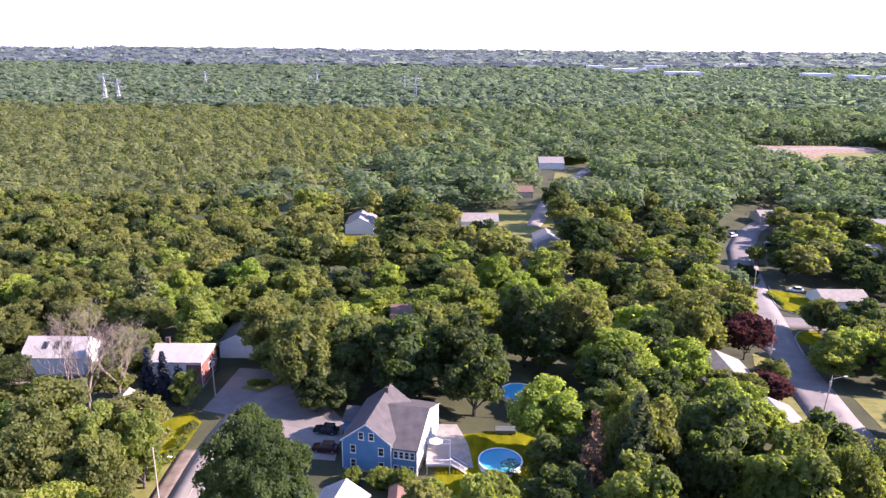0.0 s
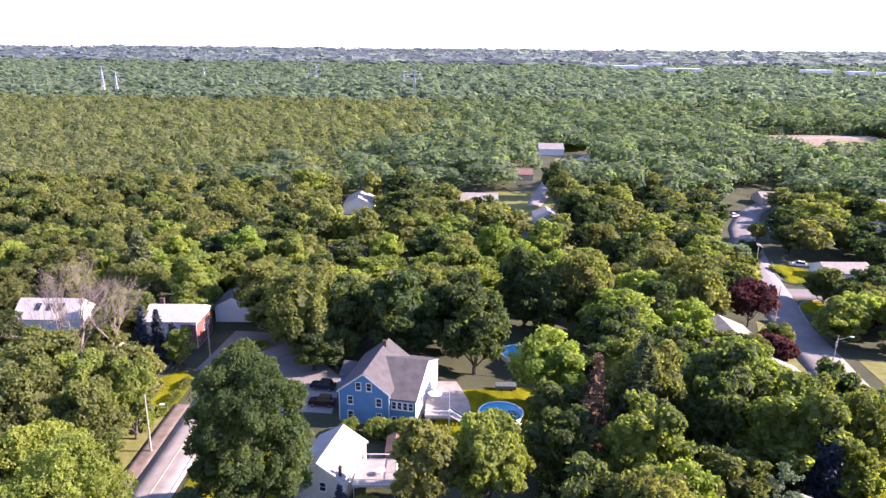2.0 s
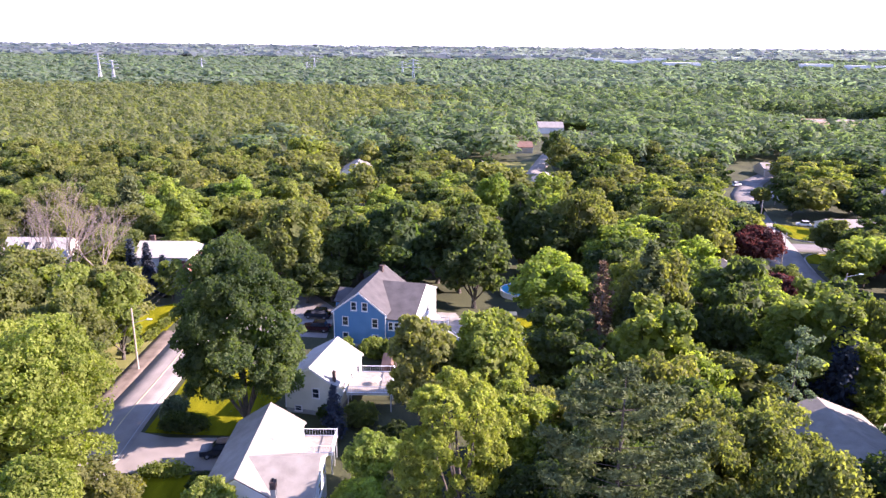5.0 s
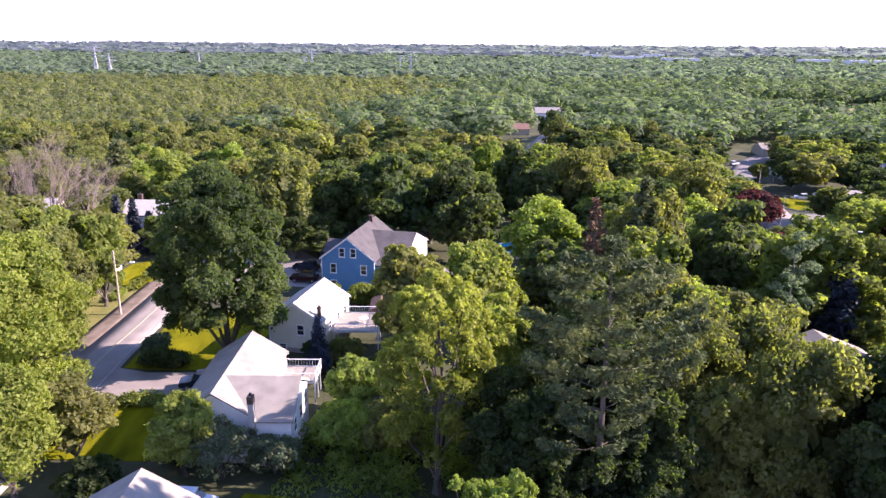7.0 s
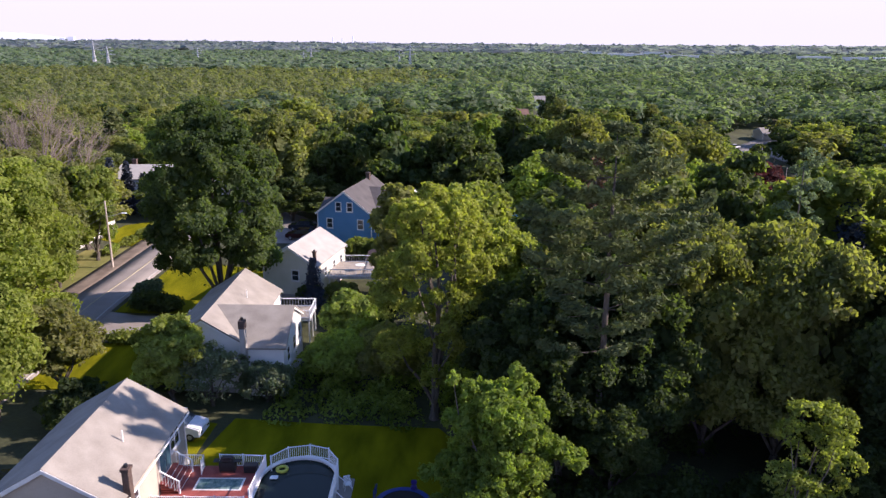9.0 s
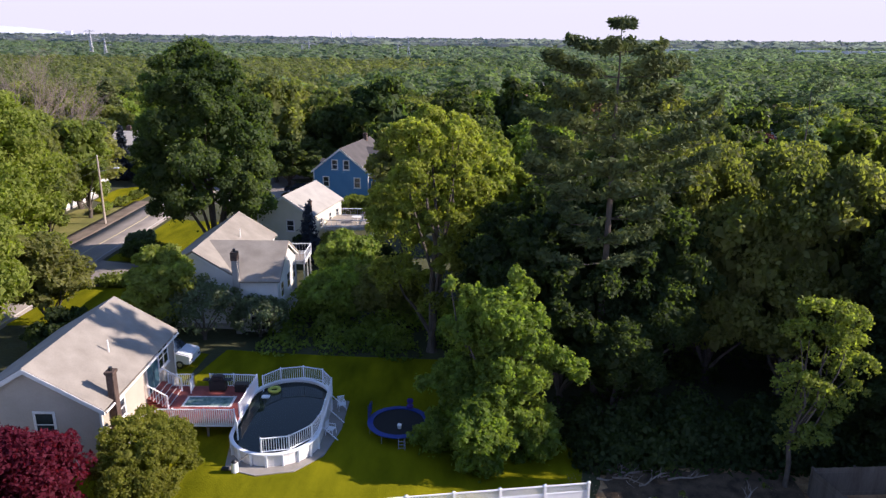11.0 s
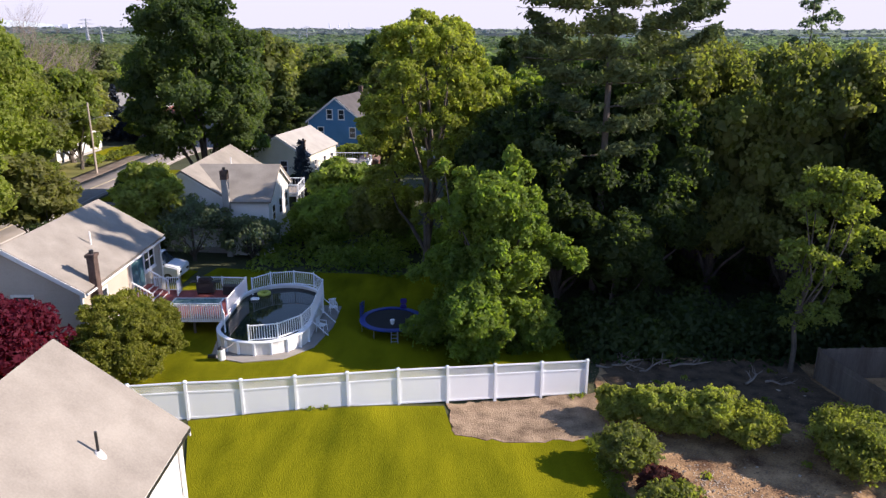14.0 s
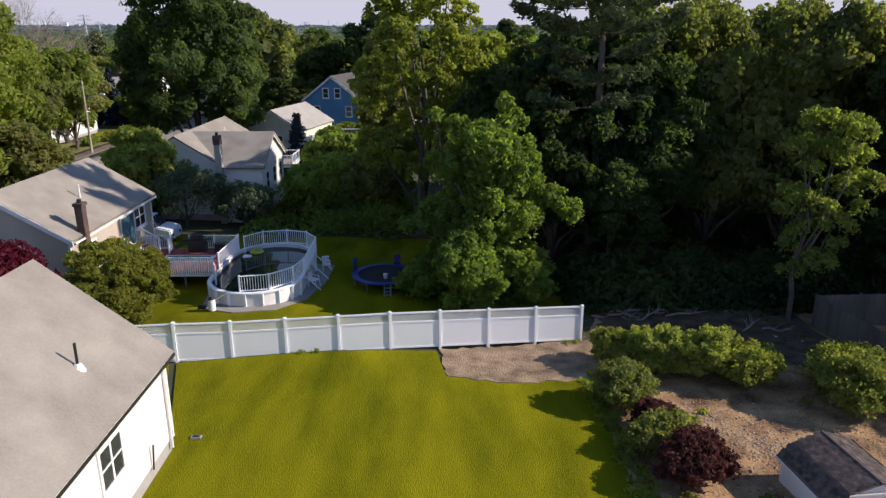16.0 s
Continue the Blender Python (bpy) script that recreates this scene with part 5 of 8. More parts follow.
for n, (x, y, oak) in enumerate(found):
    h = rng.uniform(10.5, 15.0) if oak else rng.uniform(12.0, 18.0) * (0.85 if x > 60 else 1.0)
    wide = rng.uniform(0.85, 1.2) if oak else rng.uniform(1.05, 1.55)
    protos = MIDDLE if n < 150 else FARTHER
    p = protos[rng.choice(len(protos), p=((0.4, 0.05, 0.35, 0.15, 0.05) if oak else (0.24, 0.24, 0.18, 0.16, 0.18) if x < 20 else (0.18, 0.42, 0.14, 0.08, 0.18)) if n < 150 else (0.4, 0.1, 0.15, 0.35) if oak else (0.30, 0.26, 0.20, 0.24) if x < 20 else (0.22, 0.45, 0.13, 0.20))]
    m = pose(x, y, gz(x, y), 0, 0, rng.uniform(0, 360)) @ Matrix.Diagonal((wide, wide, h / 15.0, 1))
    if n < 225:
        copy_thing(p, m)
        continue
    for o in p.children:
        key = o.data.materials[0].name
        me = o.data
        v = np.empty(len(me.vertices) * 3)
        me.vertices.foreach_get("co", v)
        v = np.c_[v.reshape(-1, 3), np.ones(len(v) // 3)] @ np.array(m).T
        if o.name.startswith("trunk"):
            continue
        f = np.empty(len(me.polygons) * 4, np.int32)
        me.polygons.foreach_get("vertices", f)
        off = sum(len(a) for a in joined_v.get(key, []))
        joined_v.setdefault(key, []).append(v[:, :3])
        joined_f.setdefault(key, []).append(f.reshape(-1, 4) + off)
for key in joined_v:
    ob = sheet("middle_woods", np.concatenate(joined_v[key]), np.concatenate(joined_f[key]), bpy.data.materials[key])
    tagged(ob, "dense crowns of the woods behind the houses", "woods", kind="stuff")
for p in MIDDLE + FARTHER + NEAREST:
    for o in (*p.children_recursive, p):
        bpy.data.objects.remove(o)

# the woods beyond, down to the horizon: crowns joined as one
def oak_edge(y):
    """How far to the east the even oak woods reach; beyond it stand the mixed trees of the suburb."""
    return -72 + 0.11 * y + 26 * math.sin(y / 70)


def far_woods(name, y0, y1, step, leaves, size, seed, label, material, side=0, wide=(0.85, 1.25)):
    rng = np.random.default_rng(seed)
    lv, lf = [], []
    protos = []
    for k in range(6):
        lb = lobes_of(rng, 5.2, 6.4, 7.4, 7, "round", (0.34, 0.5))
        v, f = leaf_cloud(rng, lb, leaves, size, 0.12)
        cv, cf = cores(rng, lb[:1], 14, size * 2)
        protos.append((np.concatenate([v, cv]), np.concatenate([f, cf + len(v)])))
    off, y = 0, y0
    while y < y1:
        s = step * (0.6 + 0.4 * y / y0)
        half = 40 + 0.70 * y
        for x in np.arange(-half, half, s):
            px, py = x + rng.uniform(-0.35, 0.35) * s, y + rng.uniform(-0.35, 0.35) * s
            if side * (px + rng.normal() * 30 - oak_edge(py)) < 0 or not free(px, py):
                continue
            v, f = protos[rng.integers(6)]
            a, w, h = rng.uniform(0, 6.28), s / 9.0 * rng.uniform(*wide), rng.uniform(0.75, 1.2) * (s / 9.0) ** 0.35
            c, q = math.cos(a), math.sin(a)
            z = gz(px, py)
            lv.append(np.stack([(v[:, 0] * c - v[:, 1] * q) * w + px, (v[:, 0] * q + v[:, 1] * c) * w + py, v[:, 2] * h + z], 1))
            lf.append(f + off)
            off += len(v)
        y += s * 0.9
    ob = sheet(name, np.concatenate(lv), np.concatenate(lf), material)
    return tagged(ob, label, "woods", kind="stuff")


def canopy(name, y0, y1, cell, rise, material, label, side=0):
    """The closed leaf cover between the far crowns."""
    ys = np.arange(y0, y1 + cell, cell)
    v, f, m = [], [], 160
    for y in ys:
        xs = np.linspace(-60 - 0.72 * y, 60 + 0.72 * y, m)
        v.append(np.stack([xs, np.full(m, y), terrain(xs, np.full(m, y)) + rise + rngc.uniform(-1.5, 1.5, m)], 1))
    for j in range(len(ys) - 1):
        for i in range(m - 1):
            a, b, c, d = v[j][i], v[j][i + 1], v[j + 1][i + 1], v[j + 1][i]
            if side * (a[0] - oak_edge(a[1])) >= 0 and free((a[0] + c[0]) / 2, (a[1] + c[1]) / 2) and free(a[0], a[1]) and free(c[0], c[1]):
                f.append((j * m + i, j * m + i + 1, (j + 1) * m + i + 1, (j + 1) * m + i))
    tagged(sheet(name, np.concatenate(v), f, material, smooth=True), label, "woods", kind="stuff")


rngc = np.random.default_rng(66)
canopy("far_canopy", 270, 800, 8.0, 8.0, WOOD_FAR_HAZED, "closed leaf cover of the oak woods", -1)
canopy("mixed_canopy", 420, 800, 8.0, 5.0, WOOD_MIXED_HAZED, "closed leaf cover between the crowns of the mixed woods", 1)
canopy("distant_canopy", 808, 2200, 22.0, 9.5, WOOD_DISTANT_HAZED, "closed leaf cover between the distant crowns")
canopy("horizon_canopy", 2222, 4600, 60.0, 11.0, WOOD_HORIZON_HAZED, "closed leaf cover along the horizon")
far_woods("oak_woods", 318, 800, 9.5, 120, 1.35, 61, "dense even green oak woods stretching away", WOOD_FAR_HAZED, -1)
far_woods("mixed_woods", 318, 800, 12.5, 190, 1.25, 64, "tall mixed trees between the far houses", WOOD_MIXED_HAZED, 1, (0.8, 1.45))
far_woods("distant_woods", 800, 2200, 19.0, 40, 2.9, 62, "green woods in the distance", WOOD_DISTANT_HAZED)
far_woods("horizon_woods", 2200, 4650, 46.0, 8, 9.0, 63, "woods along the horizon", WOOD_HORIZON_HAZED)

# ---- the yards near the camera ----
FENCE_A, FENCE_B = np.array((-8.96, 28.52)), np.array((10.14, 32.39))
fence_turn = math.degrees(math.atan2(FENCE_B[1] - FENCE_A[1], FENCE_B[0] - FENCE_A[0]))
PANEL = float(np.linalg.norm(FENCE_B - FENCE_A)) / 8
fence = thing("fence", pose(0, 0, 0), "white vinyl privacy fence with lattice top", "fence")


def fence_post(x, y, z):
    bm = soft_box((-0.07, -0.07, -0.35), (0.07, 0.07, 1.93), 0.012)
    p = part("post", bm, VINYL, fence)
    p.matrix_local = pose(x, y, z, 0, 0, fence_turn)
    bm = soft_box((-0.09, -0.09, 1.93), (0.09, 0.09, 1.96), 0.008)
    v = [bm.verts.new(q) for q in ((-0.085, -0.085, 1.96), (0.085, -0.085, 1.96), (0.085, 0.085, 1.96), (-0.085, 0.085, 1.96), (0, 0, 2.02))]
    for k in range(4):
        bm.faces.new((v[k], v[(k + 1) % 4], v[4]))
    part("cap", bm, VINYL, p)


def lattice(bm, x0, x1, z0, z1, d):
    """Crossed laths between two rails."""
    h, pitch = z1 - z0, 0.15
    for s in (-1, 1):
        u = x0 - h
        while u < x1:
            a, b = u, u + h
            za, zb = (z0, z1) if s > 0 else (z1, z0)
            t0, t1 = max(0, (x0 - a) / h), min(1, (x1 - a) / h)
            if t1 > t0:
                pa, pb = (a + t0 * h, za + (zb - za) * t0), (a + t1 * h, za + (zb - za) * t1)
                nx_, nz_ = -(pb[1] - pa[1]), pb[0] - pa[0]
                ln = math.hypot(nx_, nz_) or 1
                ox, oz = nx_ / ln * 0.017, nz_ / ln * 0.017
                y0_, y1_ = (d, d + 0.008) if s > 0 else (d - 0.009, d - 0.001)
                va = [bm.verts.new((pa[0] + k * ox, y0_, pa[1] + k * oz)) for k in (-1, 1)] + [bm.verts.new((pb[0] + k * ox, y0_, pb[1] + k * oz)) for k in (1, -1)]
                vb = [bm.verts.new((v.co.x, y1_, v.co.z)) for v in va]
                bm.faces.new(va)
                bm.faces.new(vb[::-1])
                for k in range(4):
                    bm.faces.new((va[(k + 1) % 4], va[k], vb[k], vb[(k + 1) % 4]))
            u += pitch
    return bm


def fence_z(k):
    return float(np.interp(k, (-3, 0, 1, 4, 8), (1.05, 0.80, 0.66, 0.48, 0.02)))


for k in range(-3, 9):
    c = FENCE_A + (FENCE_B - FENCE_A) * k / 8
    fence_post(c[0], c[1], fence_z(k))
    if k == 8:
        continue
    d = FENCE_A + (FENCE_B - FENCE_A) * (k + 1) / 8
    z0, z1 = fence_z(k), fence_z(k + 1)
    shear = Matrix.Identity(4)
    shear[2][0] = (z1 - z0) / PANEL
    m = pose(c[0], c[1], z0, 0, 0, fence_turn) @ shear
    a, b = 0.07, PANEL - 0.07

    def piece(name, bm, label=""):
        bmesh.ops.transform(bm, matrix=m, verts=bm.verts[:])
        bmesh.ops.recalc_face_normals(bm, faces=bm.faces[:])
        part(name, bm, VINYL, fence, label)
    piece("bottom_rail", soft_box((a, -0.03, 0.06), (b, 0.03, 0.16), 0.008))
    piece("middle_rail", soft_box((a, -0.03, 1.36), (b, 0.03, 1.45), 0.008))
    piece("top_rail", soft_box((a, -0.03, 1.84), (b, 0.03, 1.92), 0.008))
    piece("panel", box(bmesh.new(), (a, -0.014, 0.15), (b, 0.014, 1.37)))
    piece("lattice", lattice(bmesh.new(), a, b, 1.44, 1.85, 0.0), "diagonal white lattice")


def rail_run(owner, p, q, z0, z1, rails=(0.08, 0.92), gap=0.125, post=True, thick=0.035, half=0.014):
    """A white railing between two points: posts, two rails, balusters. z0 and z1 are the floor's heights at its ends."""
    p, q = Vector((*p, z0)), Vector((*q, z1))
    ln = (q - p).length
    for h in rails:
        bm = bmesh.new()
        tube(bm, p + Vector((0, 0, h)), q + Vector((0, 0, h)), thick, thick, 6)
        part("rail", bm, VINYL, owner)
    if post:
        for e, w in ((p, 0.045), (q, 0.040)):
            part("post", soft_box((e.x - w, e.y - w, e.z - 0.25), (e.x + w, e.y + w, e.z + 0.955 + w), 0.01), VINYL, owner)
    n = int(ln / gap)
    for k in range(1, n):
        c = p + (q - p) * k / n
        part("baluster", box(bmesh.new(), (c.x - half, c.y - 0.014, c.z + rails[0]), (c.x + half, c.y + 0.014, c.z + rails[1])), VINYL, owner)


# oval pool above the ground
POOL_C, POOL_A, POOL_B, POOL_Z0, POOL_Z1 = (-7.65, 40.2), 2.62, 4.75, 0.3, 1.52
POOL_WALL = surface("pool_wall_steel", (0.74, 0.72, 0.70), (0.86, 0.84, 0.82), 0.5, 1.2, 8.0, 0.1)
WATER = bpy.data.materials.new("green_pool_water")
WATER.use_nodes = True
wb = WATER.node_tree.nodes["Principled BSDF"]
wb.inputs["Base Color"].default_value, wb.inputs["Roughness"].default_value, wb.inputs["IOR"].default_value = (0.012, 0.022, 0.020, 1), 0.03, 1.33
wnz, wbp = WATER.node_tree.nodes.new("ShaderNodeTexNoise"), WATER.node_tree.nodes.new("ShaderNodeBump")
wnz.inputs["Scale"].default_value, wbp.inputs["Strength"].default_value, wbp.inputs["Distance"].default_value = 1.6, 0.06, 0.02
WATER.node_tree.links.new(wnz.outputs[0], wbp.inputs["Height"])
WATER.node_tree.links.new(wbp.outputs[0], wb.inputs["Normal"])


def oval(t, a=0.0):
    """A point of the pool's rim: half circles joined by straight sides; a widens it."""
    r, s = POOL_A + a, POOL_B - POOL_A
    u = t % 1.0
    ang = 2 * math.pi * u
    x, y = math.cos(ang) * r, math.sin(ang) * r
    return POOL_C[0] + x, POOL_C[1] + y + (s if y > 0 else -s if y < 0 else 0)


pool = thing("swimming_pool", pose(0, 0, 0), "oval above-ground pool with white rim and green water", "pool")


def oval_band(bm, n, a0, z0, a1, z1):
    """A skin between two ovals."""
    lo = [bm.verts.new((*oval((k + 0.5) / n, a0), z0)) for k in range(n)]
    hi = [bm.verts.new((*oval((k + 0.5) / n, a1), z1)) for k in range(n)]
    for k in range(n):
        j = (k + 1) % n
        bm.faces.new((lo[k], lo[j], hi[j], hi[k]))


bm = bmesh.new()
for a0, z0, a1, z1 in ((0, POOL_Z0, 0, POOL_Z1), (0, POOL_Z1, -0.06, POOL_Z1), (-0.06, POOL_Z1, -0.06, POOL_Z0)):
    oval_band(bm, 56, a0, z0, a1, z1)
part("pool_wall", bm, POOL_WALL, pool, smooth=False)
bm = bmesh.new()
for a0, z0, a1, z1 in ((0.09, POOL_Z1 - 0.05, 0.09, POOL_Z1 + 0.02), (0.09, POOL_Z1 + 0.02, -0.13, POOL_Z1 + 0.035), (-0.13, POOL_Z1 + 0.035, -0.13, POOL_Z1 - 0.05)):
    oval_band(bm, 56, a0, z0, a1, z1)
part("rim", bm, VINYL, pool)
bm = bmesh.new()
bm.faces.new([bm.verts.new((*oval((k + 0.5) / 56, -0.07), POOL_Z1 - 0.22)) for k in range(56)])
part("water", bm, WATER, pool, "dark green still water")
for k in range(18):
    x, y = oval((k + 0.5) / 18, 0.05)
    part("upright", soft_box((x - 0.07, y - 0.07, POOL_Z0 - 0.1), (x + 0.07, y + 0.07, POOL_Z1 - 0.02), 0.02), VINYL, pool)
RAILED = [(-7.94, 35.62), (-6.40, 35.95), (-5.32, 37.2), (-4.98, 38.7), (-4.98, 40.2), (-4.98, 41.7), (-5.03, 43.2), (-5.85, 44.55), (-7.25, 45.0), (-8.75, 44.65), (-9.72, 43.5)]
for p, q in zip(RAILED[:-1], RAILED[1:]):
    rail_run(pool, p, q, POOL_Z1, POOL_Z1, gap=0.14)
for x, y in ((-4.9, 38.9), (-4.9, 41.2), (-4.95, 43.0)):
    part("buttress", tube(bmesh.new(), (x - 0.05, y, 1.3), (x + 0.95, y - 0.1, 0.35), 0.035, 0.035, 6), VINYL, pool)
drape("pool_patio", [(-10.0, 35.2), (-8.1, 34.5), (-6.0, 35.0), (-4.6, 36.8), (-4.0, 40.2), (-4.0, 44.2), (-10.4, 45), (-10.8, 40)], CONCRETE, 0.10, "worn concrete pad round the oval pool", 1.0, "patio")
pump = thing("pool_pump", pose(-9.3, 34.9, gz(-9.3, 34.9) + 0.1), "white pool filter tank with pump and hose", "pump")
part("tank", tube(bmesh.new(), (0, 0, 0), (0, 0, 0.62), 0.2, 0.19, 16), VINYL, pump)
part("dome", tube(bmesh.new(), (0, 0, 0.62), (0, 0, 0.75), 0.19, 0.07, 16), METAL_DARK, pump)
part("motor", tube(bmesh.new(), (-0.75, 0.05, 0.15), (-0.35, 0.05, 0.15), 0.12, 0.12, 12), METAL_DARK, pump)
part("hose", tube(bmesh.new(), (0.1, 0.1, 0.5), (0.75, 0.95, 0.75), 0.035, 0.035, 6), METAL_DARK, pump)
FLOAT = plain("yellow_vinyl", (0.50, 0.52, 0.08), 0.4)
fl = thing("pool_ring", pose(-9.0, 43.6, POOL_Z1 - 0.14), "yellow-green inflatable swimming ring on the water", "toy")
bm = bmesh.new()
seg, ring = 20, 8
vs = [[bm.verts.new(((0.34 + 0.12 * math.cos(b)) * math.cos(a), (0.34 + 0.12 * math.cos(b)) * math.sin(a), 0.12 * math.sin(b))) for b in [2 * math.pi * j / ring for j in range(ring)]] for a in [2 * math.pi * k / seg for k in range(seg)]]
for k in range(seg):
    for j in range(ring):
        bm.faces.new((vs[k][j], vs[(k + 1) % seg][j], vs[(k + 1) % seg][(j + 1) % ring], vs[k][(j + 1) % ring]))
part("ring", bm, FLOAT, fl, smooth=True)
fl2 = thing("pool_float", pose(-9.35, 42.6, POOL_Z1 - 0.2), "small white pool float on the water", "toy")
part("float_body", soft_box((-0.28, -0.2, 0), (0.28, 0.2, 0.12), 0.05), VINYL, fl2)

# the red deck beside the pool
DECK_Z = 1.58
deck = thing("deck", pose(0, 0, 0), "red-stained wooden deck with white railings", "deck")
for k in range(34):
    y0 = 38.85 + k * 0.142
    part("plank", box(bmesh.new(), (-16.25, y0, DECK_Z - 0.04), (-10.25, y0 + 0.134, DECK_Z)), DECK_RED, deck)
part("joist_frame", box(bmesh.new(), (-16.2, 38.9, DECK_Z - 0.26), (-10.3, 43.6, DECK_Z - 0.045)), TRIM, deck, "white-painted deck frame")
for x in (-16.0, -14.0, -12.1, -10.45):
    for y in (39.0, 43.5):
        part("deck_post", box(bmesh.new(), (x - 0.06, y - 0.06, gz(x, y) - 0.3), (x + 0.06, y + 0.06, DECK_Z - 0.26)), WOOD_GREY, deck)
for p, q in (((-16.2, 38.8), (-14.1, 38.8)), ((-14.1, 38.8), (-12.2, 38.8)), ((-12.2, 38.8), (-10.35, 38.8)), ((-10.35, 38.8), (-9.75, 37.3)), ((-10.25, 39.6), (-10.2, 41.4)), ((-10.2, 41.4), (-10.1, 43.4)),
             ((-10.1, 43.5), (-11.7, 43.6)), ((-11.7, 43.6), (-13.3, 43.6)), ((-14.4, 43.55), (-16.1, 43.55)), ((-14.4, 43.55), (-14.3, 42.6))):
    front = p[1] == q[1] == 38.8
    rail_run(deck, p, q, DECK_Z, DECK_Z, rails=(-0.2, 0.92) if front else (0.08, 0.92), half=0.036 if front else 0.018)
for k in range(4):
    z = DECK_Z + 0.18 * (k + 1)
    x1 = -15.05 - 0.28 * k
    part("step", soft_box((-16.3, 40.4, z - 0.05), (x1, 42.9, z), 0.01), DECK_RED, deck)
    part("riser", box(bmesh.new(), (x1 - 0.05, 40.42, z - 0.18), (x1 - 0.03, 42.88, z - 0.05)), TRIM, deck)
for y in (40.4, 42.9):
    part("stair_rail", tube(bmesh.new(), (-15.0, y, DECK_Z + 0.95), (-16.2, y, DECK_Z + 1.7), 0.045, 0.045, 6), VINYL, deck)
    part("stair_post", soft_box((-15.06, y - 0.05, DECK_Z), (-14.96, y + 0.05, DECK_Z + 1.0), 0.01), VINYL, deck)
    for k in range(6):
        x = -15.15 - 0.18 * k
        part("stair_baluster", box(bmesh.new(), (x - 0.014, y - 0.014, DECK_Z + 0.2 + 0.1 * k), (x + 0.014, y + 0.014, DECK_Z + 1.02 + 0.11 * k)), VINYL, deck)
RUG = surface("teal_rug_weave", (0.010, 0.085, 0.085), (0.30, 0.42, 0.38), 0.85, 2.6, 30.0, 0.2)
rug = thing("outdoor_rug", pose(-12.75, 41.5, DECK_Z + 0.004), "teal patterned outdoor rug with pale border", "rug")
part("weave", soft_box((-1.45, -0.58, 0), (1.45, 0.58, 0.012), 0.004), RUG, rug)
for a, b in (((-1.6, -0.72, 0), (1.6, -0.585, 0.014)), ((-1.6, 0.585, 0), (1.6, 0.72, 0.014)), ((-1.6, -0.58, 0), (-1.455, 0.58, 0.014)), ((1.455, -0.58, 0), (1.6, 0.58, 0.014))):
    part("border", soft_box(a, b, 0.004), TRIM, rug)
grill = thing("barbecue_grill", pose(-12.6, 43.05, DECK_Z), "dark covered gas barbecue on the deck", "grill")
part("cart", soft_box((-0.55, -0.27, 0.1), (0.55, 0.27, 0.8), 0.03), METAL_DARK, grill)
part("hood", soft_box((-0.42, -0.28, 0.8), (0.42, 0.28, 1.12), 0.1), METAL_DARK, grill)
for s in (-1, 1):
    part("side_shelf", soft_box((s * 0.75 - 0.2, -0.22, 0.8), (s * 0.75 + 0.2, 0.22, 0.84), 0.01), METAL_DARK, grill)
    for y in (-0.22, 0.22):
        part("leg", tube(bmesh.new(), (s * 0.48, y, 0), (s * 0.48, y, 0.12), 0.03, 0.03, 8), METAL_DARK, grill)
chest = thing("storage_chest", pose(-11.0, 43.0, DECK_Z), "dark plastic storage chest on the deck", "chest")
part("body", soft_box((-0.45, -0.25, 0), (0.45, 0.25, 0.5), 0.03), METAL_DARK, chest)
part("lid", soft_box((-0.48, -0.28, 0.5), (0.48, 0.28, 0.58), 0.03), METAL_DARK, chest)
# glazed door of the beige house
door = part("door", box(bmesh.new(), (-16.37, 40.75, 2.30), (-16.29, 42.65, 4.40)), TRIM, nh, "white sliding glass door")
for y0 in (40.85, 41.73):
    part("pane", box(bmesh.new(), (-16.30, y0, 2.40), (-16.27, y0 + 0.82, 4.30)), surface("door_glass", (0.05, 0.12, 0.15), (0.12, 0.24, 0.28), 0.05, 2.0, 6.0, 0), door)
part("drainpipe", tube(bmesh.new(), (-16.26, 45.4, 0.6), (-16.26, 45.4, 4.6), 0.045, 0.045, 8), TRIM, nh)
gutter(nh, (-15.95, 34.6, 4.62), (-15.95, 45.6, 4.62))
part("roof_vent", tube(bmesh.new(), (-17.9, 39.6, 5.9), (-17.9, 39.6, 6.7), 0.05, 0.05, 8), TRIM, nh)
part("drip_edge", box(bmesh.new(), (-6.115, 5.76, 4.585), (-6.085, 21.34, 4.70)), METAL_DARK, gh)
part("drainpipe", tube(bmesh.new(), (-6.38, 20.9, 1.3), (-6.38, 20.9, 4.6), 0.045, 0.045, 8), TRIM, gh)
part("hose_bib", tube(bmesh.new(), (-6.4, 19.3, 1.5), (-6.32, 19.3, 2.4), 0.03, 0.03, 6), METAL_DARK, gh)
part("gutter", tube(bmesh.new(), (-13.9, 22.0, 4.3), (-15.2, 22.0, 4.3), 0.1, 0.1, 8), TRIM, gh)

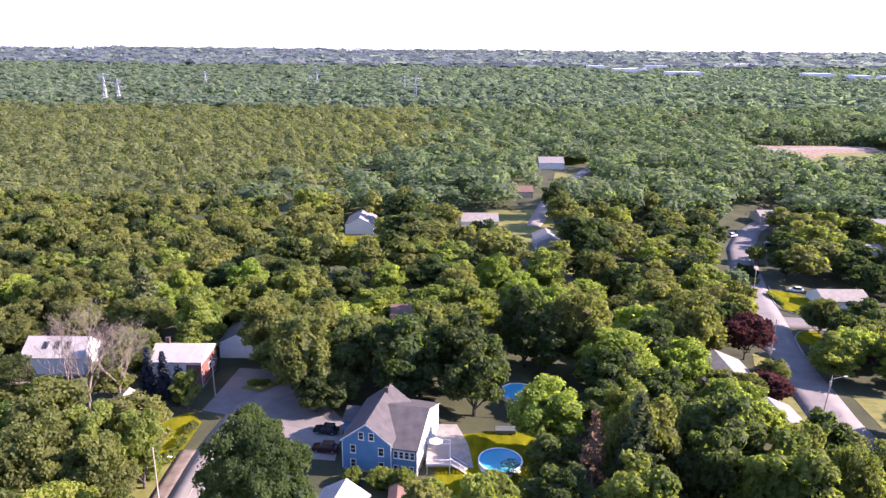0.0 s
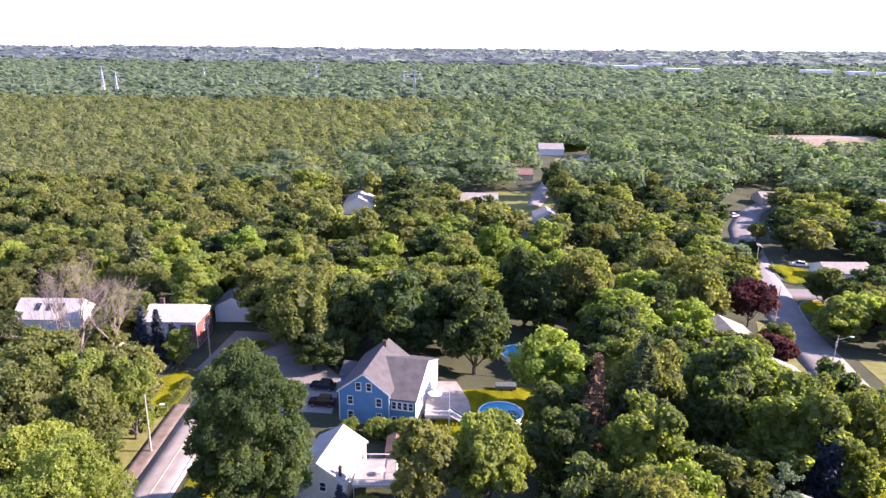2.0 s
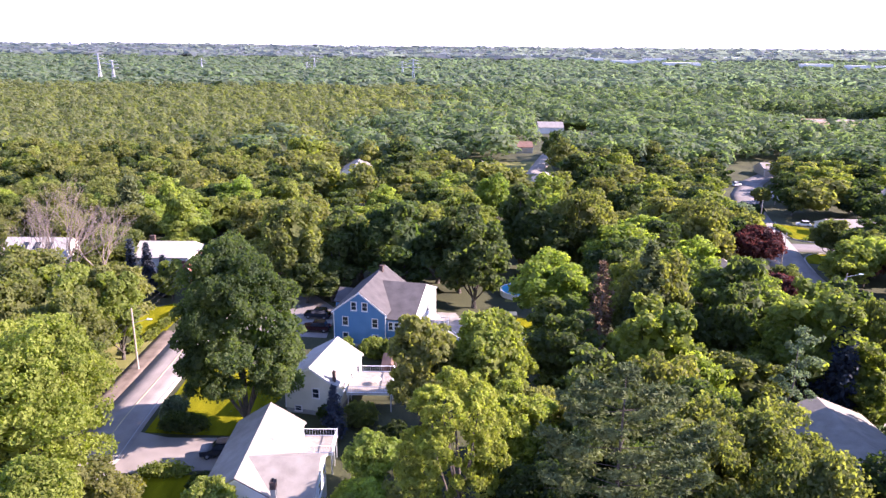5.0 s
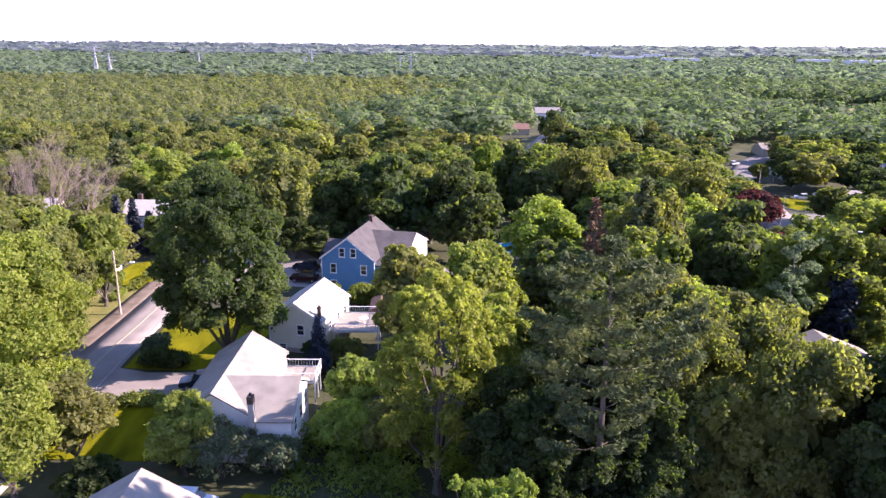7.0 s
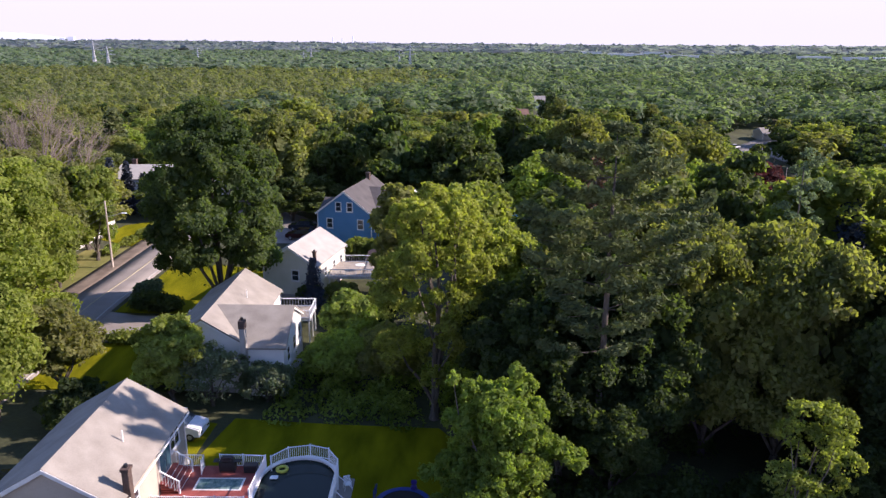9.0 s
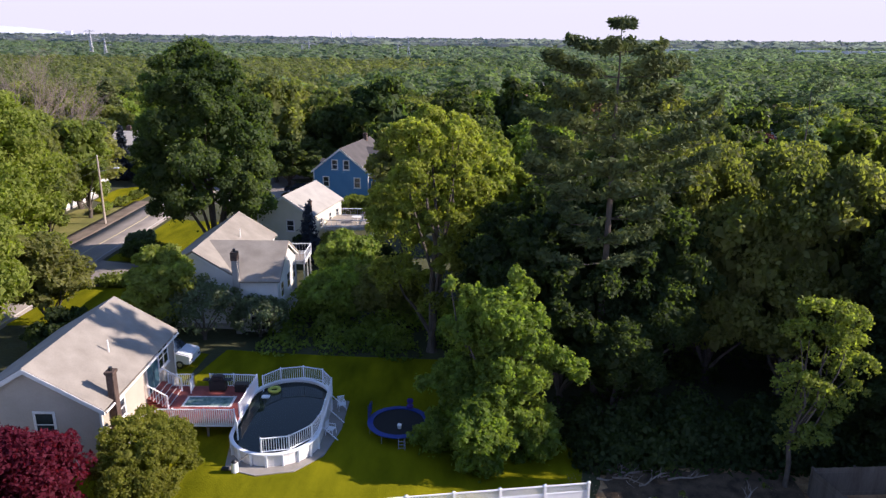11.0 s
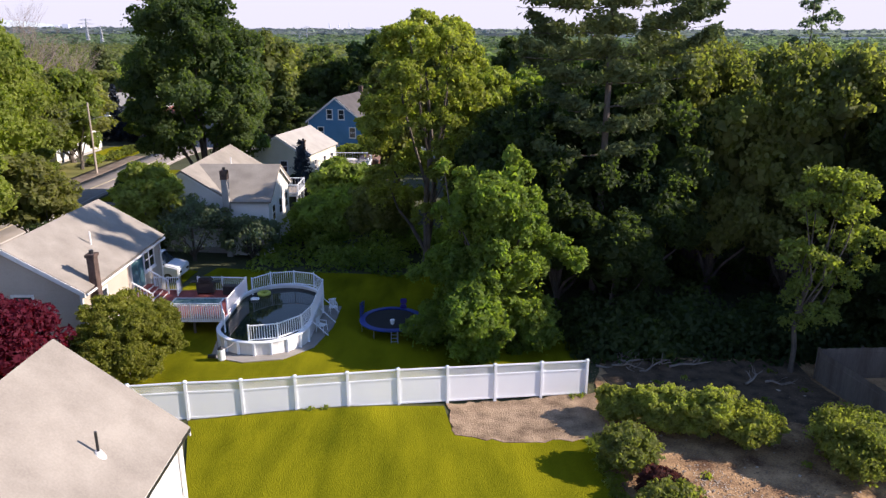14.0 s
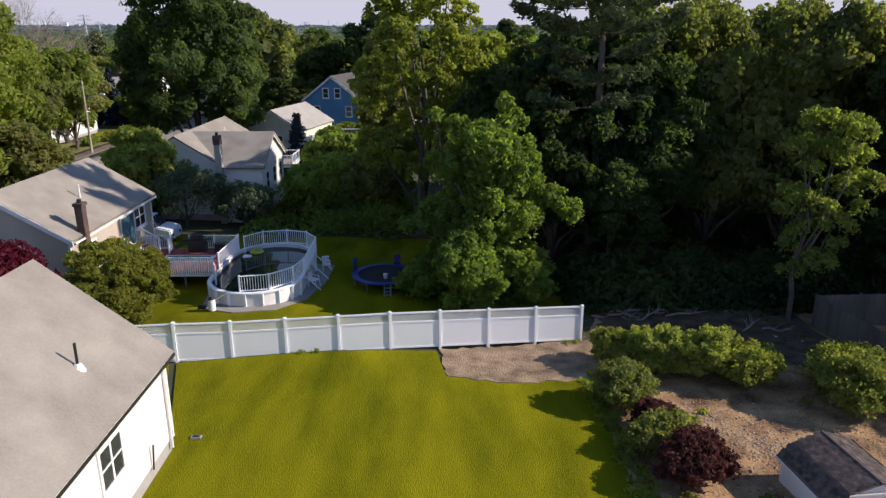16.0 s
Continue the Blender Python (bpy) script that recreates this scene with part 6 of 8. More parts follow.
# plastic chairs by the pool
def garden_chair():
    c = thing("garden_chair", pose(0, 0, 0), "white plastic garden chair on the concrete pad", "chair", "chairs by the pool")
    part("seat", soft_box((-0.24, -0.24, 0.40), (0.24, 0.24, 0.44), 0.015), VINYL, c)
    for x in (-0.22, 0.22):
        for y in (-0.22, 0.22):
            part("leg", tube(bmesh.new(), (x * 1.15, y * 1.15, 0), (x, y, 0.41), 0.022, 0.025, 6), VINYL, c)
        part("armrest", soft_box((x - 0.03, -0.24, 0.62), (x + 0.03, 0.22, 0.65), 0.01), VINYL, c)
        part("arm_post", tube(bmesh.new(), (x, 0.2, 0.42), (x, 0.2, 0.63), 0.02, 0.02, 6), VINYL, c)
    for k in range(5):
        x = -0.18 + 0.09 * k
        part("back_slat", box(bmesh.new(), (x - 0.03, -0.27, 0.44), (x + 0.03, -0.24, 0.84)), VINYL, c)
    part("top_rail", soft_box((-0.25, -0.28, 0.82), (0.25, -0.23, 0.9), 0.015), VINYL, c)
    return c


chair_a = garden_chair()
copy_thing(chair_a, pose(-4.35, 42.9, gz(-4.35, 42.9) + 0.1, 0, 0, 200))
chair_a.matrix_world = pose(-4.55, 39.4, gz(-4.55, 39.4) + 0.1, 0, 0, 250)

# trampoline
TRAMP_BLUE = plain("blue_vinyl_pad", (0.010, 0.038, 0.25), 0.45)
tramp = thing("trampoline", pose(-0.35, 40.1, gz(-0.35, 40.1)), "round trampoline with black mat and blue pad", "trampoline")


def ring_band(bm, r0, z0, r1, z1, n=40):
    lo = [bm.verts.new((r0 * math.cos(2 * math.pi * k / n), r0 * math.sin(2 * math.pi * k / n), z0)) for k in range(n)]
    hi = [bm.verts.new((r1 * math.cos(2 * math.pi * k / n), r1 * math.sin(2 * math.pi * k / n), z1)) for k in range(n)]
    for k in range(n):
        bm.faces.new((lo[k], lo[(k + 1) % n], hi[(k + 1) % n], hi[k]))


bm = bmesh.new()
for a in ((1.95, 0.72, 1.98, 0.80), (1.98, 0.80, 1.62, 0.82), (1.62, 0.82, 1.62, 0.77), (1.62, 0.77, 1.95, 0.72)):
    ring_band(bm, *a)
part("pad", bm, TRAMP_BLUE, tramp)
bm = bmesh.new()
bm.faces.new([bm.verts.new((1.63 * math.cos(2 * math.pi * k / 40), 1.63 * math.sin(2 * math.pi * k / 40), 0.775)) for k in range(40)])
part("mat", bm, plain("black_mesh", (0.012, 0.012, 0.014), 0.8), tramp)
for k in range(8):
    a = 2 * math.pi * (k + 0.3) / 8
    part("leg", tube(bmesh.new(), (1.85 * math.cos(a), 1.85 * math.sin(a), -0.05), (1.85 * math.cos(a), 1.85 * math.sin(a), 0.74), 0.025, 0.025, 6), METAL_GALV, tramp)
for k in range(4):
    part("net_pole", tube(bmesh.new(), (-1.95 + 0.02 * k, 0.3 + 0.4 * k, 0.6), (-1.95 + 0.04 * k, 0.3 + 0.4 * k, 1.7 - 0.1 * k), 0.025, 0.025, 6), TRAMP_BLUE, tramp)
part("net", box(bmesh.new(), (-1.93, 0.3, 0.85), (-1.91, 1.4, 1.45)), plain("grey_net", (0.10, 0.10, 0.16), 0.8), tramp)
for s in (-0.2, 0.2):
    part("ladder_rail", tube(bmesh.new(), (0.3 + s, -2.15, 0), (0.3 + s, -1.98, 0.78), 0.02, 0.02, 6), METAL_GALV, tramp)
for z in (0.2, 0.4, 0.6):
    part("rung", tube(bmesh.new(), (0.1, -2.15 + z * 0.2, z), (0.5, -2.15 + z * 0.2, z), 0.018, 0.018, 6), METAL_GALV, tramp)
cup = thing("bucket", pose(-0.25, 39.3, gz(-0.35, 40.1) + 0.78), "small white bucket lying on the trampoline", "bucket")
part("body", tube(bmesh.new(), (0, 0, 0), (0, 0, 0.28), 0.11, 0.14, 12), VINYL, cup)
seat = thing("toy_seat", pose(0.3, 41.9, gz(-0.35, 40.1) + 0.78), "purple plastic toy seat on the trampoline's far edge", "toy")
PURPLE = plain("purple_plastic", (0.05, 0.03, 0.22), 0.4)
part("base", soft_box((-0.2, -0.2, 0), (0.2, 0.2, 0.25), 0.06), PURPLE, seat)
part("back", soft_box((-0.2, 0.12, 0.25), (0.2, 0.2, 0.6), 0.05), PURPLE, seat)

# white van behind the beige house
def vehicle(name, label, paint, L=4.6, W=1.85, H=1.75, van=False):
    """A parked vehicle along y, wheels on the ground, at the origin."""
    c = thing(name, pose(0, 0, 0), label, "van" if van else "car")
    hood = 0.62 * H if not van else 0.66 * H
    prof = ([(-L / 2, 0.35), (L / 2, 0.35), (L / 2, 0.55 * H), (L / 2 - 0.9, hood), (-L / 2 + 0.1, hood), (-L / 2, 0.5 * H)])
    bm = bmesh.new()
    a = [bm.verts.new((-W / 2, y, z)) for y, z in prof]
    b = [bm.verts.new((W / 2, y, z)) for y, z in prof]
    bm.faces.new(a[::-1])
    bm.faces.new(b)
    for k in range(6):
        bm.faces.new((a[k], a[(k + 1) % 6], b[(k + 1) % 6], b[k]))
    bmesh.ops.bevel(bm, geom=list(bm.edges), offset=0.08, segments=2, affect='EDGES')
    bmesh.ops.recalc_face_normals(bm, faces=bm.faces[:])
    part("body", bm, paint, c)
    y0, y1 = (-L / 2 + 0.08, L / 2 - 1.0) if van else (-L / 2 + 0.55, L / 2 - 1.25)
    bm = bmesh.new()
    lo = [bm.verts.new(p) for p in ((-W / 2 + 0.06, y0, hood - 0.05), (W / 2 - 0.06, y0, hood - 0.05), (W / 2 - 0.06, y1, hood - 0.05), (-W / 2 + 0.06, y1, hood - 0.05))]
    hi = [bm.verts.new(p) for p in ((-W / 2 + 0.2, y0 + 0.25, H), (W / 2 - 0.2, y0 + 0.25, H), (W / 2 - 0.2, y1 - 0.7, H), (-W / 2 + 0.2, y1 - 0.7, H))]
    bm.faces.new(lo[::-1])
    bm.faces.new(hi)
    for k in range(4):
        bm.faces.new((lo[k], lo[(k + 1) % 4], hi[(k + 1) % 4], hi[k]))
    bmesh.ops.bevel(bm, geom=list(bm.edges), offset=0.05, segments=2, affect='EDGES')
    part("cabin", bm, GLASS, c, "dark glass cabin")
    part("cabin_roof", soft_box((-W / 2 + 0.17, y0 + 0.2, H - 0.03), (W / 2 - 0.17, y1 - 0.62, H + 0.05), 0.03), paint, c)
    for x in (-W / 2 + 0.05, W / 2 - 0.05):
        for y in (-L / 2 + 0.85, L / 2 - 0.85):
            s = 1 if x > 0 else -1
            w = part("wheel", tube(bmesh.new(), (x - s * 0.14, y, 0.33), (x + s * 0.06, y, 0.33), 0.33, 0.33, 18), METAL_DARK, c, "black tyre")
            part("rim", tube(bmesh.new(), (x + s * 0.055, y, 0.33), (x + s * 0.075, y, 0.33), 0.19, 0.17, 14), METAL_GALV, w)
    for x in (-W / 2 + 0.35, W / 2 - 0.35):
        part("headlight", soft_box((x - 0.18, L / 2 - 0.04, 0.62), (x + 0.18, L / 2 + 0.02, 0.78), 0.02), GLASS, c)
        part("taillight", soft_box((x - 0.14, -L / 2 - 0.02, 0.6), (x + 0.14, -L / 2 + 0.05, 0.85), 0.02), plain("red_lens", (0.35, 0.02, 0.02), 0.3), c)
    return c


CAR_WHITE = plain("white_car_paint", (0.75, 0.76, 0.79), 0.25)
CAR_DARK = plain("dark_car_paint", (0.018, 0.020, 0.026), 0.2, 0.0, 0.6)
CAR_RED = plain("maroon_car_paint", (0.045, 0.014, 0.014), 0.25)


def park(car, x, y, turn):
    car.matrix_world = pose(x, y, gz(x, y) + 0.1, 0, 0, turn)


park(vehicle("van", "white van parked behind the beige house", CAR_WHITE, 4.3, 1.9, 1.95, True), -18.6, 50.0, -95)
park(vehicle("car", "dark car parked on the driveway", CAR_DARK), -25.3, 73.2, 100)
park(vehicle("car", "dark car parked beside the blue house", CAR_DARK), -21.5, 117.5, 80)
park(vehicle("car", "dark maroon car parked beside the blue house", CAR_RED), -20.6, 111.0, 85)
park(vehicle("car", "dark car in front of the beige house", CAR_DARK), -27.0, 41.0, 10)
park(vehicle("car", "white car in the drive of the corner house", CAR_WHITE), 119.8, 226.5, 70)
park(vehicle("car", "white car on the wide road", CAR_WHITE), 128.5, 303.0, -60)

# garden shed with a gambrel roof
SHED_TALL = (1.98 - gz(16.25, 19.1)) / 2.7
shed = thing("garden_shed", pose(16.25, 19.1, gz(16.25, 19.1), 0, 0, 6) @ Matrix.Diagonal((0.97, 0.69, SHED_TALL, 1)), "white garden shed with dark gambrel shingle roof", "shed")
prof = [(-1.45, -0.2), (1.45, -0.2), (1.45, 1.55), (1.0, 2.15), (0, 2.6), (-1.0, 2.15), (-1.45, 1.55)]
bm = bmesh.new()
fa, fb = [bm.verts.new((x, -2.0, z)) for x, z in prof], [bm.verts.new((x, 2.0, z)) for x, z in prof]
bm.faces.new(fa)
bm.faces.new(fb[::-1])
for k in range(7):
    bm.faces.new((fa[(k + 1) % 7], fa[k], fb[k], fb[(k + 1) % 7]))
part("wall", bm, WHITE_WALL, shed)
shed_slopes = []
for s in (-1, 1):
    hi, br, lo = (0.0, 2.70), (s * 1.06, 2.22), (s * 1.62, 1.48)
    for (x0, z0), (x1, z1), nm in ((hi, br, "upper_roof"), (br, lo, "lower_roof")):
        pts = [(x0, -2.15, z0), (x1, -2.15, z1), (x1, 2.15, z1), (x0, 2.15, z0)]
        slope = part(nm, slab(bmesh.new(), pts if s > 0 else [pts[3], pts[2], pts[1], pts[0]], 0.06), SHED_ROOF, shed)
        shed_slopes.append((slope, Vector((x0, 0, z0)), Vector((x1, 0, z1))))
        for e in (-2.17, 2.13):
            part("fascia", box(bmesh.new(), (min(x0, x1), e, min(z0, z1) - 0.1), (max(x0, x1), e + 0.04, min(z0, z1) - 0.02)), TRIM, shed)
    part("eave_trim", box(bmesh.new(), (s * 1.62 - 0.03, -2.15, 1.38), (s * 1.62 + 0.03, 2.15, 1.46)), TRIM, shed)
part("ridge_cap", tube(bmesh.new(), (0, -2.16, 2.70), (0, 2.16, 2.70), 0.06, 0.06, 6), SHED_ROOF, shed)
sd = part("door", soft_box((-0.6, 2.0, 0.05), (0.6, 2.05, 1.75), 0.01), TRIM, shed)
part("handle", tube(bmesh.new(), (0.4, 2.07, 0.8), (0.4, 2.07, 0.95), 0.02, 0.02, 6), METAL_DARK, sd)

# weathered board fence at the edge of the woods
def board_fence(p, q, h, label):
    f = thing("board_fence", pose(0, 0, 0), label, "fence")
    p, q = np.array(p), np.array(q)
    ln = np.linalg.norm(q - p)
    a = math.degrees(math.atan2(*(q - p)[::-1]))
    n = int(ln / 0.15)
    r = np.random.default_rng(int(ln * 100))
    for k in range(n):
        c = p + (q - p) * (k + 0.5) / n
        b = part("board", box(bmesh.new(), (-0.07, -0.011, -0.15), (0.07, 0.011, h + r.uniform(-0.02, 0.02))), WOOD_GREY, f)
        b.matrix_local = pose(c[0], c[1], gz(*c), 0, 0, a)
    for k in range(int(ln / 2.4) + 1):
        c = p + (q - p) * min(1, k * 2.4 / ln)
        b = part("post", box(bmesh.new(), (-0.05, 0.013, -0.4), (0.05, 0.11, h + 0.05)), WOOD_GREY, f)
        b.matrix_local = pose(c[0], c[1], gz(*c), 0, 0, a)
    for z in (0.3, h - 0.3):
        part("rail", tube(bmesh.new(), (*p, gz(*p) + z), (*q, gz(*q) + z), 0.035, 0.035, 4), WOOD_GREY, f)


board_fence((22.9, 34.0), (30.5, 34.4), 1.85, "grey weathered board fence at the woods' edge")
board_fence((22.9, 33.9), (24.2, 26.5), 1.75, "brown weathered board fence beside the shrubs")
# lawn drain, stones and branches
drain = thing("lawn_drain", pose(-5.9, 21.85, gz(-5.9, 21.85) + 0.06), "small concrete drain slab in the lawn", "drain")
part("slab", soft_box((-0.2, -0.12, -0.1), (0.2, 0.12, 0.05), 0.02), CONCRETE, drain)
part("grate", soft_box((-0.13, -0.07, 0.05), (0.13, 0.07, 0.06), 0.004), METAL_DARK, drain)
rng = np.random.default_rng(71)
STONE = surface("field_stone", (0.24, 0.185, 0.135), (0.50, 0.41, 0.32), 0.9, 3.0, 18.0, 0.5, vary=0.3)
stone_meshes = []
for k in range(6):
    bm = bmesh.new()
    bmesh.ops.create_icosphere(bm, subdivisions=1, radius=1)
    for v in bm.verts:
        v.co *= rng.uniform(0.75, 1.2)
        v.co.z *= 0.6
    me = bpy.data.meshes.new("stone")
    bm.to_mesh(me)
    bm.free()
    me.materials.append(STONE)
    stone_meshes.append(me)
for k in range(150):
    x, y = rng.uniform(11, 26), rng.uniform(13, 34)
    if k % 3 == 0:
        x, y = rng.normal(15.2, 1.4), rng.normal(21.5, 2.2)
    s = rng.uniform(0.03, 0.11) * (1.8 if k % 17 == 0 else 1)
    o = new("stone", stone_meshes[k % 6])
    o.matrix_world = pose(x, y, gz(x, y) + 0.05, 0, 0, rng.uniform(0, 360)) @ Matrix.Diagonal((s, s * 0.8, s, 1))
    tagged(o, "rough grey-brown stone lying on bare soil", "stone", "stones on the soil")
for k, (x, y, ln, a) in enumerate(((12.6, 35.6, 2.6, 10), (13.6, 36.0, 3.2, -8), (14.6, 35.2, 2.2, 25), (13.0, 35.0, 1.8, -30), (16.6, 35.4, 2.4, 5), (19.5, 33.8, 1.8, 40), (20.6, 33.2, 1.4, -25), (12.9, 36.2, 1.6, 70))):
    t = thing("fallen_branch", pose(x, y, gz(x, y) + 0.12, 0, 0, a), "bare grey fallen branch at the edge of the woods", "branch", "fallen branches")
    bm = bmesh.new()
    limb(bm, rng, (-ln / 2, 0, 0.05), (ln / 2, 0, 0.25), 0.07, 0.02, 4, 0.12, 6)
    part("stem", bm, BARK_PALE, t)
    for j in range(4):
        u = rng.uniform(-0.3, 0.4) * ln
        bm = bmesh.new()
        limb(bm, rng, (u, 0, 0.15), (u + rng.uniform(0.2, 0.6), rng.uniform(-0.6, 0.6), rng.uniform(0.1, 0.8)), 0.03, 0.008, 3, 0.15, 5)
        part("twig", bm, BARK_PALE, t)

# shrubs
for x, y, h, rx, ry, s, mt, lb in (
        (11.1, 29.7, 1.8, 1.15, 0.9, 81, LEAF_SHRUB, "light green rhododendron at the fence's end"),
        (12.9, 28.9, 2.3, 1.5, 1.2, 82, LEAF_SHRUB, "light green rhododendron on bare soil"),
        (15.0, 28.3, 2.35, 1.6, 1.3, 83, LEAF_SHRUB, "broad light green rhododendron on bare soil"),
        (16.8, 27.6, 1.9, 1.45, 1.15, 84, LEAF_SHRUB, "low light green rhododendron on bare soil"),
        (20.3, 26.0, 2.1, 2.3, 1.5, 85, LEAF_SHRUB, "large round rhododendron on bare soil"),
        (10.6, 25.7, 1.9, 1.35, 1.2, 86, LEAF_MID, "green shrub along the lawn's edge"),
        (11.4, 23.5, 1.35, 1.05, 0.85, 87, LEAF_PURPLE, "dark purple barberry along the lawn's edge"),
        (11.2, 22.2, 1.5, 1.35, 1.1, 88, LEAF_MID, "green shrub between purple ones"),
        (11.6, 20.2, 1.7, 1.45, 1.2, 89, LEAF_PURPLE, "dark purple barberry along the lawn's edge"),
        (-13.4, 32.9, 4.1, 3.2, 2.6, 90, LEAF_YEW, "large round yew bush before the beige house"),
        (-15.6, 25.6, 3.2, 1.7, 1.5, 92, LEAF_LIGHT, "yellow-green shrub beside the white house"),
        (-9.6, 100.6, 3.0, 2.4, 1.6, 93, LEAF_BRIGHT, "bright green bushes before the blue house"),
        (-14.6, 101.6, 2.4, 1.9, 1.3, 94, LEAF_BRIGHT, "bright green bush before the blue house"),
        (-6.0, 99.8, 3.4, 2.3, 1.8, 95, LEAF_BRIGHT, "bright green bush before the blue house"),
        (-1.0, 97.0, 3.0, 2.6, 1.8, 96, LEAF_BRIGHT, "bright green bushes beside the blue house's deck")):
    n = int(2600 * max(1.0, rx * ry * h / 2.0) ** 0.75)
    place(shrub(lb, s, h, rx, ry, int(n * 1.5) if y < 40 else n, 0.105 if y < 40 else 0.26, mt, lobes=(18 if rx < 2 else 30) if mt is not LEAF_YEW else 52, reach=(0.24, 0.48) if mt is not LEAF_YEW else (0.15, 0.30)), x, y, 1.0, s * 37)
put_tree(leafy_tree, -17.8, 29.3, 6.6, 2.9, label="small dark red Japanese maple", seed=91, leaves=9000, size=0.16, material=LEAF_RED, low=0.12, lobes=14)

# undergrowth that closes the edge of the woods
rng = np.random.default_rng(72)
cs, ns, bright = [], [], []
for k in range(420):
    x, y = rng.uniform(10.5, 64), rng.uniform(36.8, 112)
    if k < 130:
        x, y = rng.uniform(11, 31), rng.uniform(36.8, 43)
    elif k < 175:
        x, y = rng.uniform(-12, 11), rng.uniform(52.8, 63)
    if any(a < x < b and c < y < d for a, b, c, d in ((39, 55, 50, 82), (54, 76, 74, 108))):
        continue
    r, h = rng.uniform(1.0, 2.2), rng.uniform(0.9, 2.6)
    bright.append(130 <= k < 175)
    m = 260
    w = rng.normal(size=(m, 3))
    w /= np.linalg.norm(w, axis=1, keepdims=True)
    w[:, 2] = abs(w[:, 2])
    cs.append(w * (r, r, h) * rng.uniform(0.75, 1.05, m)[:, None] + (x, y, gz(x, y)))
    n = w + rng.normal(size=(m, 3)) * 0.7
    ns.append(n / np.linalg.norm(n, axis=1, keepdims=True))
# shade is put into the first leaf colour, sun into the second
for flag, mt, lb in ((False, LEAF_DARK_SHADE, "leafy undergrowth darkened for the shade beneath the trees"), (True, LEAF_VINE, "light green undergrowth behind the pool yard")):
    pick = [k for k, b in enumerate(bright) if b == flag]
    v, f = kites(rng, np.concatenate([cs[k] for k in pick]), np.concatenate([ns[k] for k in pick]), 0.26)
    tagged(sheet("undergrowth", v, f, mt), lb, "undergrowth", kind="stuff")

# scrub along the far edge of the gravel lot
cs, ns = [], []
for x in np.arange(222, 362, 3.5):
    y, r, h = 596 + rng.uniform(-3, 4), rng.uniform(3.5, 5.5), rng.uniform(5.0, 9.0)
    w = rng.normal(size=(110, 3))
    w /= np.linalg.norm(w, axis=1, keepdims=True)
    w[:, 2] = abs(w[:, 2])
    cs.append(w * (r, r, h) * rng.uniform(0.8, 1.05, 110)[:, None] + (x, y, gz(x, y)))
    n = w + rng.normal(size=(110, 3)) * 0.4
    ns.append(n / np.linalg.norm(n, axis=1, keepdims=True))
v, f = kites(rng, np.concatenate(cs), np.concatenate(ns), 1.25)
tagged(sheet("scrub", v, f, WOOD_MIXED_HAZED), "leafy scrub along the edge of the gravel lot", "scrub", kind="stuff")

# shingles of the shed's roof, course over course
rng = np.random.default_rng(77)
SHINGLE = surface("weathered_shingle", (0.040, 0.031, 0.028), (0.140, 0.108, 0.096), 0.9, 5.0, 60.0, 0.3, vary=0.4)
bm = box(bmesh.new(), (-0.145, -0.095, 0), (0.145, 0.095, 0.014))
shingle_mesh = bpy.data.meshes.new("shingle")
bm.to_mesh(shingle_mesh)
bm.free()
shingle_mesh.materials.append(SHINGLE)
for slope, top, foot in shed_slopes:
    down = (foot - top).normalized()
    along = Vector((0, 1, 0))
    up = along.cross(down) if along.cross(down).z > 0 else down.cross(along)
    rows = int((foot - top).length / 0.155)
    for r in range(rows):
        at = top + down * (r + 0.55) * 0.155 + up * (0.004 + 0.001 * (r % 2))
        for k in range(14):
            c = at + along * (-2.0 + 0.30 * k + (0.15 if r % 2 else 0.02) + rng.uniform(-0.004, 0.004))
            tip = (down - up * 0.055).normalized()
            nor = along.cross(tip) if along.cross(tip).z > 0 else tip.cross(along)
            m = Matrix((along, tip, nor)).transposed().to_4x4()
            if m.determinant() < 0:
                m = Matrix((-along, tip, nor)).transposed().to_4x4()
            m.translation = c + up * 0.012
            o = new("shingle", shingle_mesh)
            o.parent = slope
            o.matrix_local = m

# pale gravel washed out on the soil
cs, rs = [], []
rng = np.random.default_rng(78)
for k in range(700):
    u = rng.random()
    x, y = 13.2 + 3.4 * u + rng.normal() * 0.55, 25.2 - 4.6 * u + rng.normal() * 0.65
    cs.append((x, y, gz(x, y) + 0.06))
    rs.append(rng.uniform(0.015, 0.05))
cs, rs = np.array(cs), np.array(rs)
shape = np.array([(1, 0, 0), (0, 1, 0), (-1, 0, 0), (0, -1, 0), (0, 0, 0.7)])
v = (cs[:, None, :] + (shape[None] + rng.normal(size=(len(cs), 5, 3)) * 0.2) * rs[:, None, None]).reshape(-1, 3)
f = [(5 * k + a, 5 * k + b, 5 * k + 4) for k in range(len(cs)) for a, b in ((0, 1), (1, 2), (2, 3), (3, 0))]
tagged(sheet("gravel", v, f, surface("pale_gravel", (0.30, 0.24, 0.18), (0.56, 0.47, 0.38), 0.9, 8.0, 40.0, 0.2)), "pale gravel and stone chips scattered over bare soil", "gravel", kind="stuff")

# leaf litter, grass tufts and gravel on the bare soil
rng = np.random.default_rng(73)
m = 9000
xy = np.c_[rng.uniform(9.6, 27, m), rng.uniform(12, 36, m)]
c = np.c_[xy, terrain(xy[:, 0], xy[:, 1]) + 0.065]
nn = rng.normal(size=(m, 3)) * 0.35 + (0, 0, 1)
nn /= np.linalg.norm(nn, axis=1, keepdims=True)
v, f = kites(rng, c, nn, 0.075)
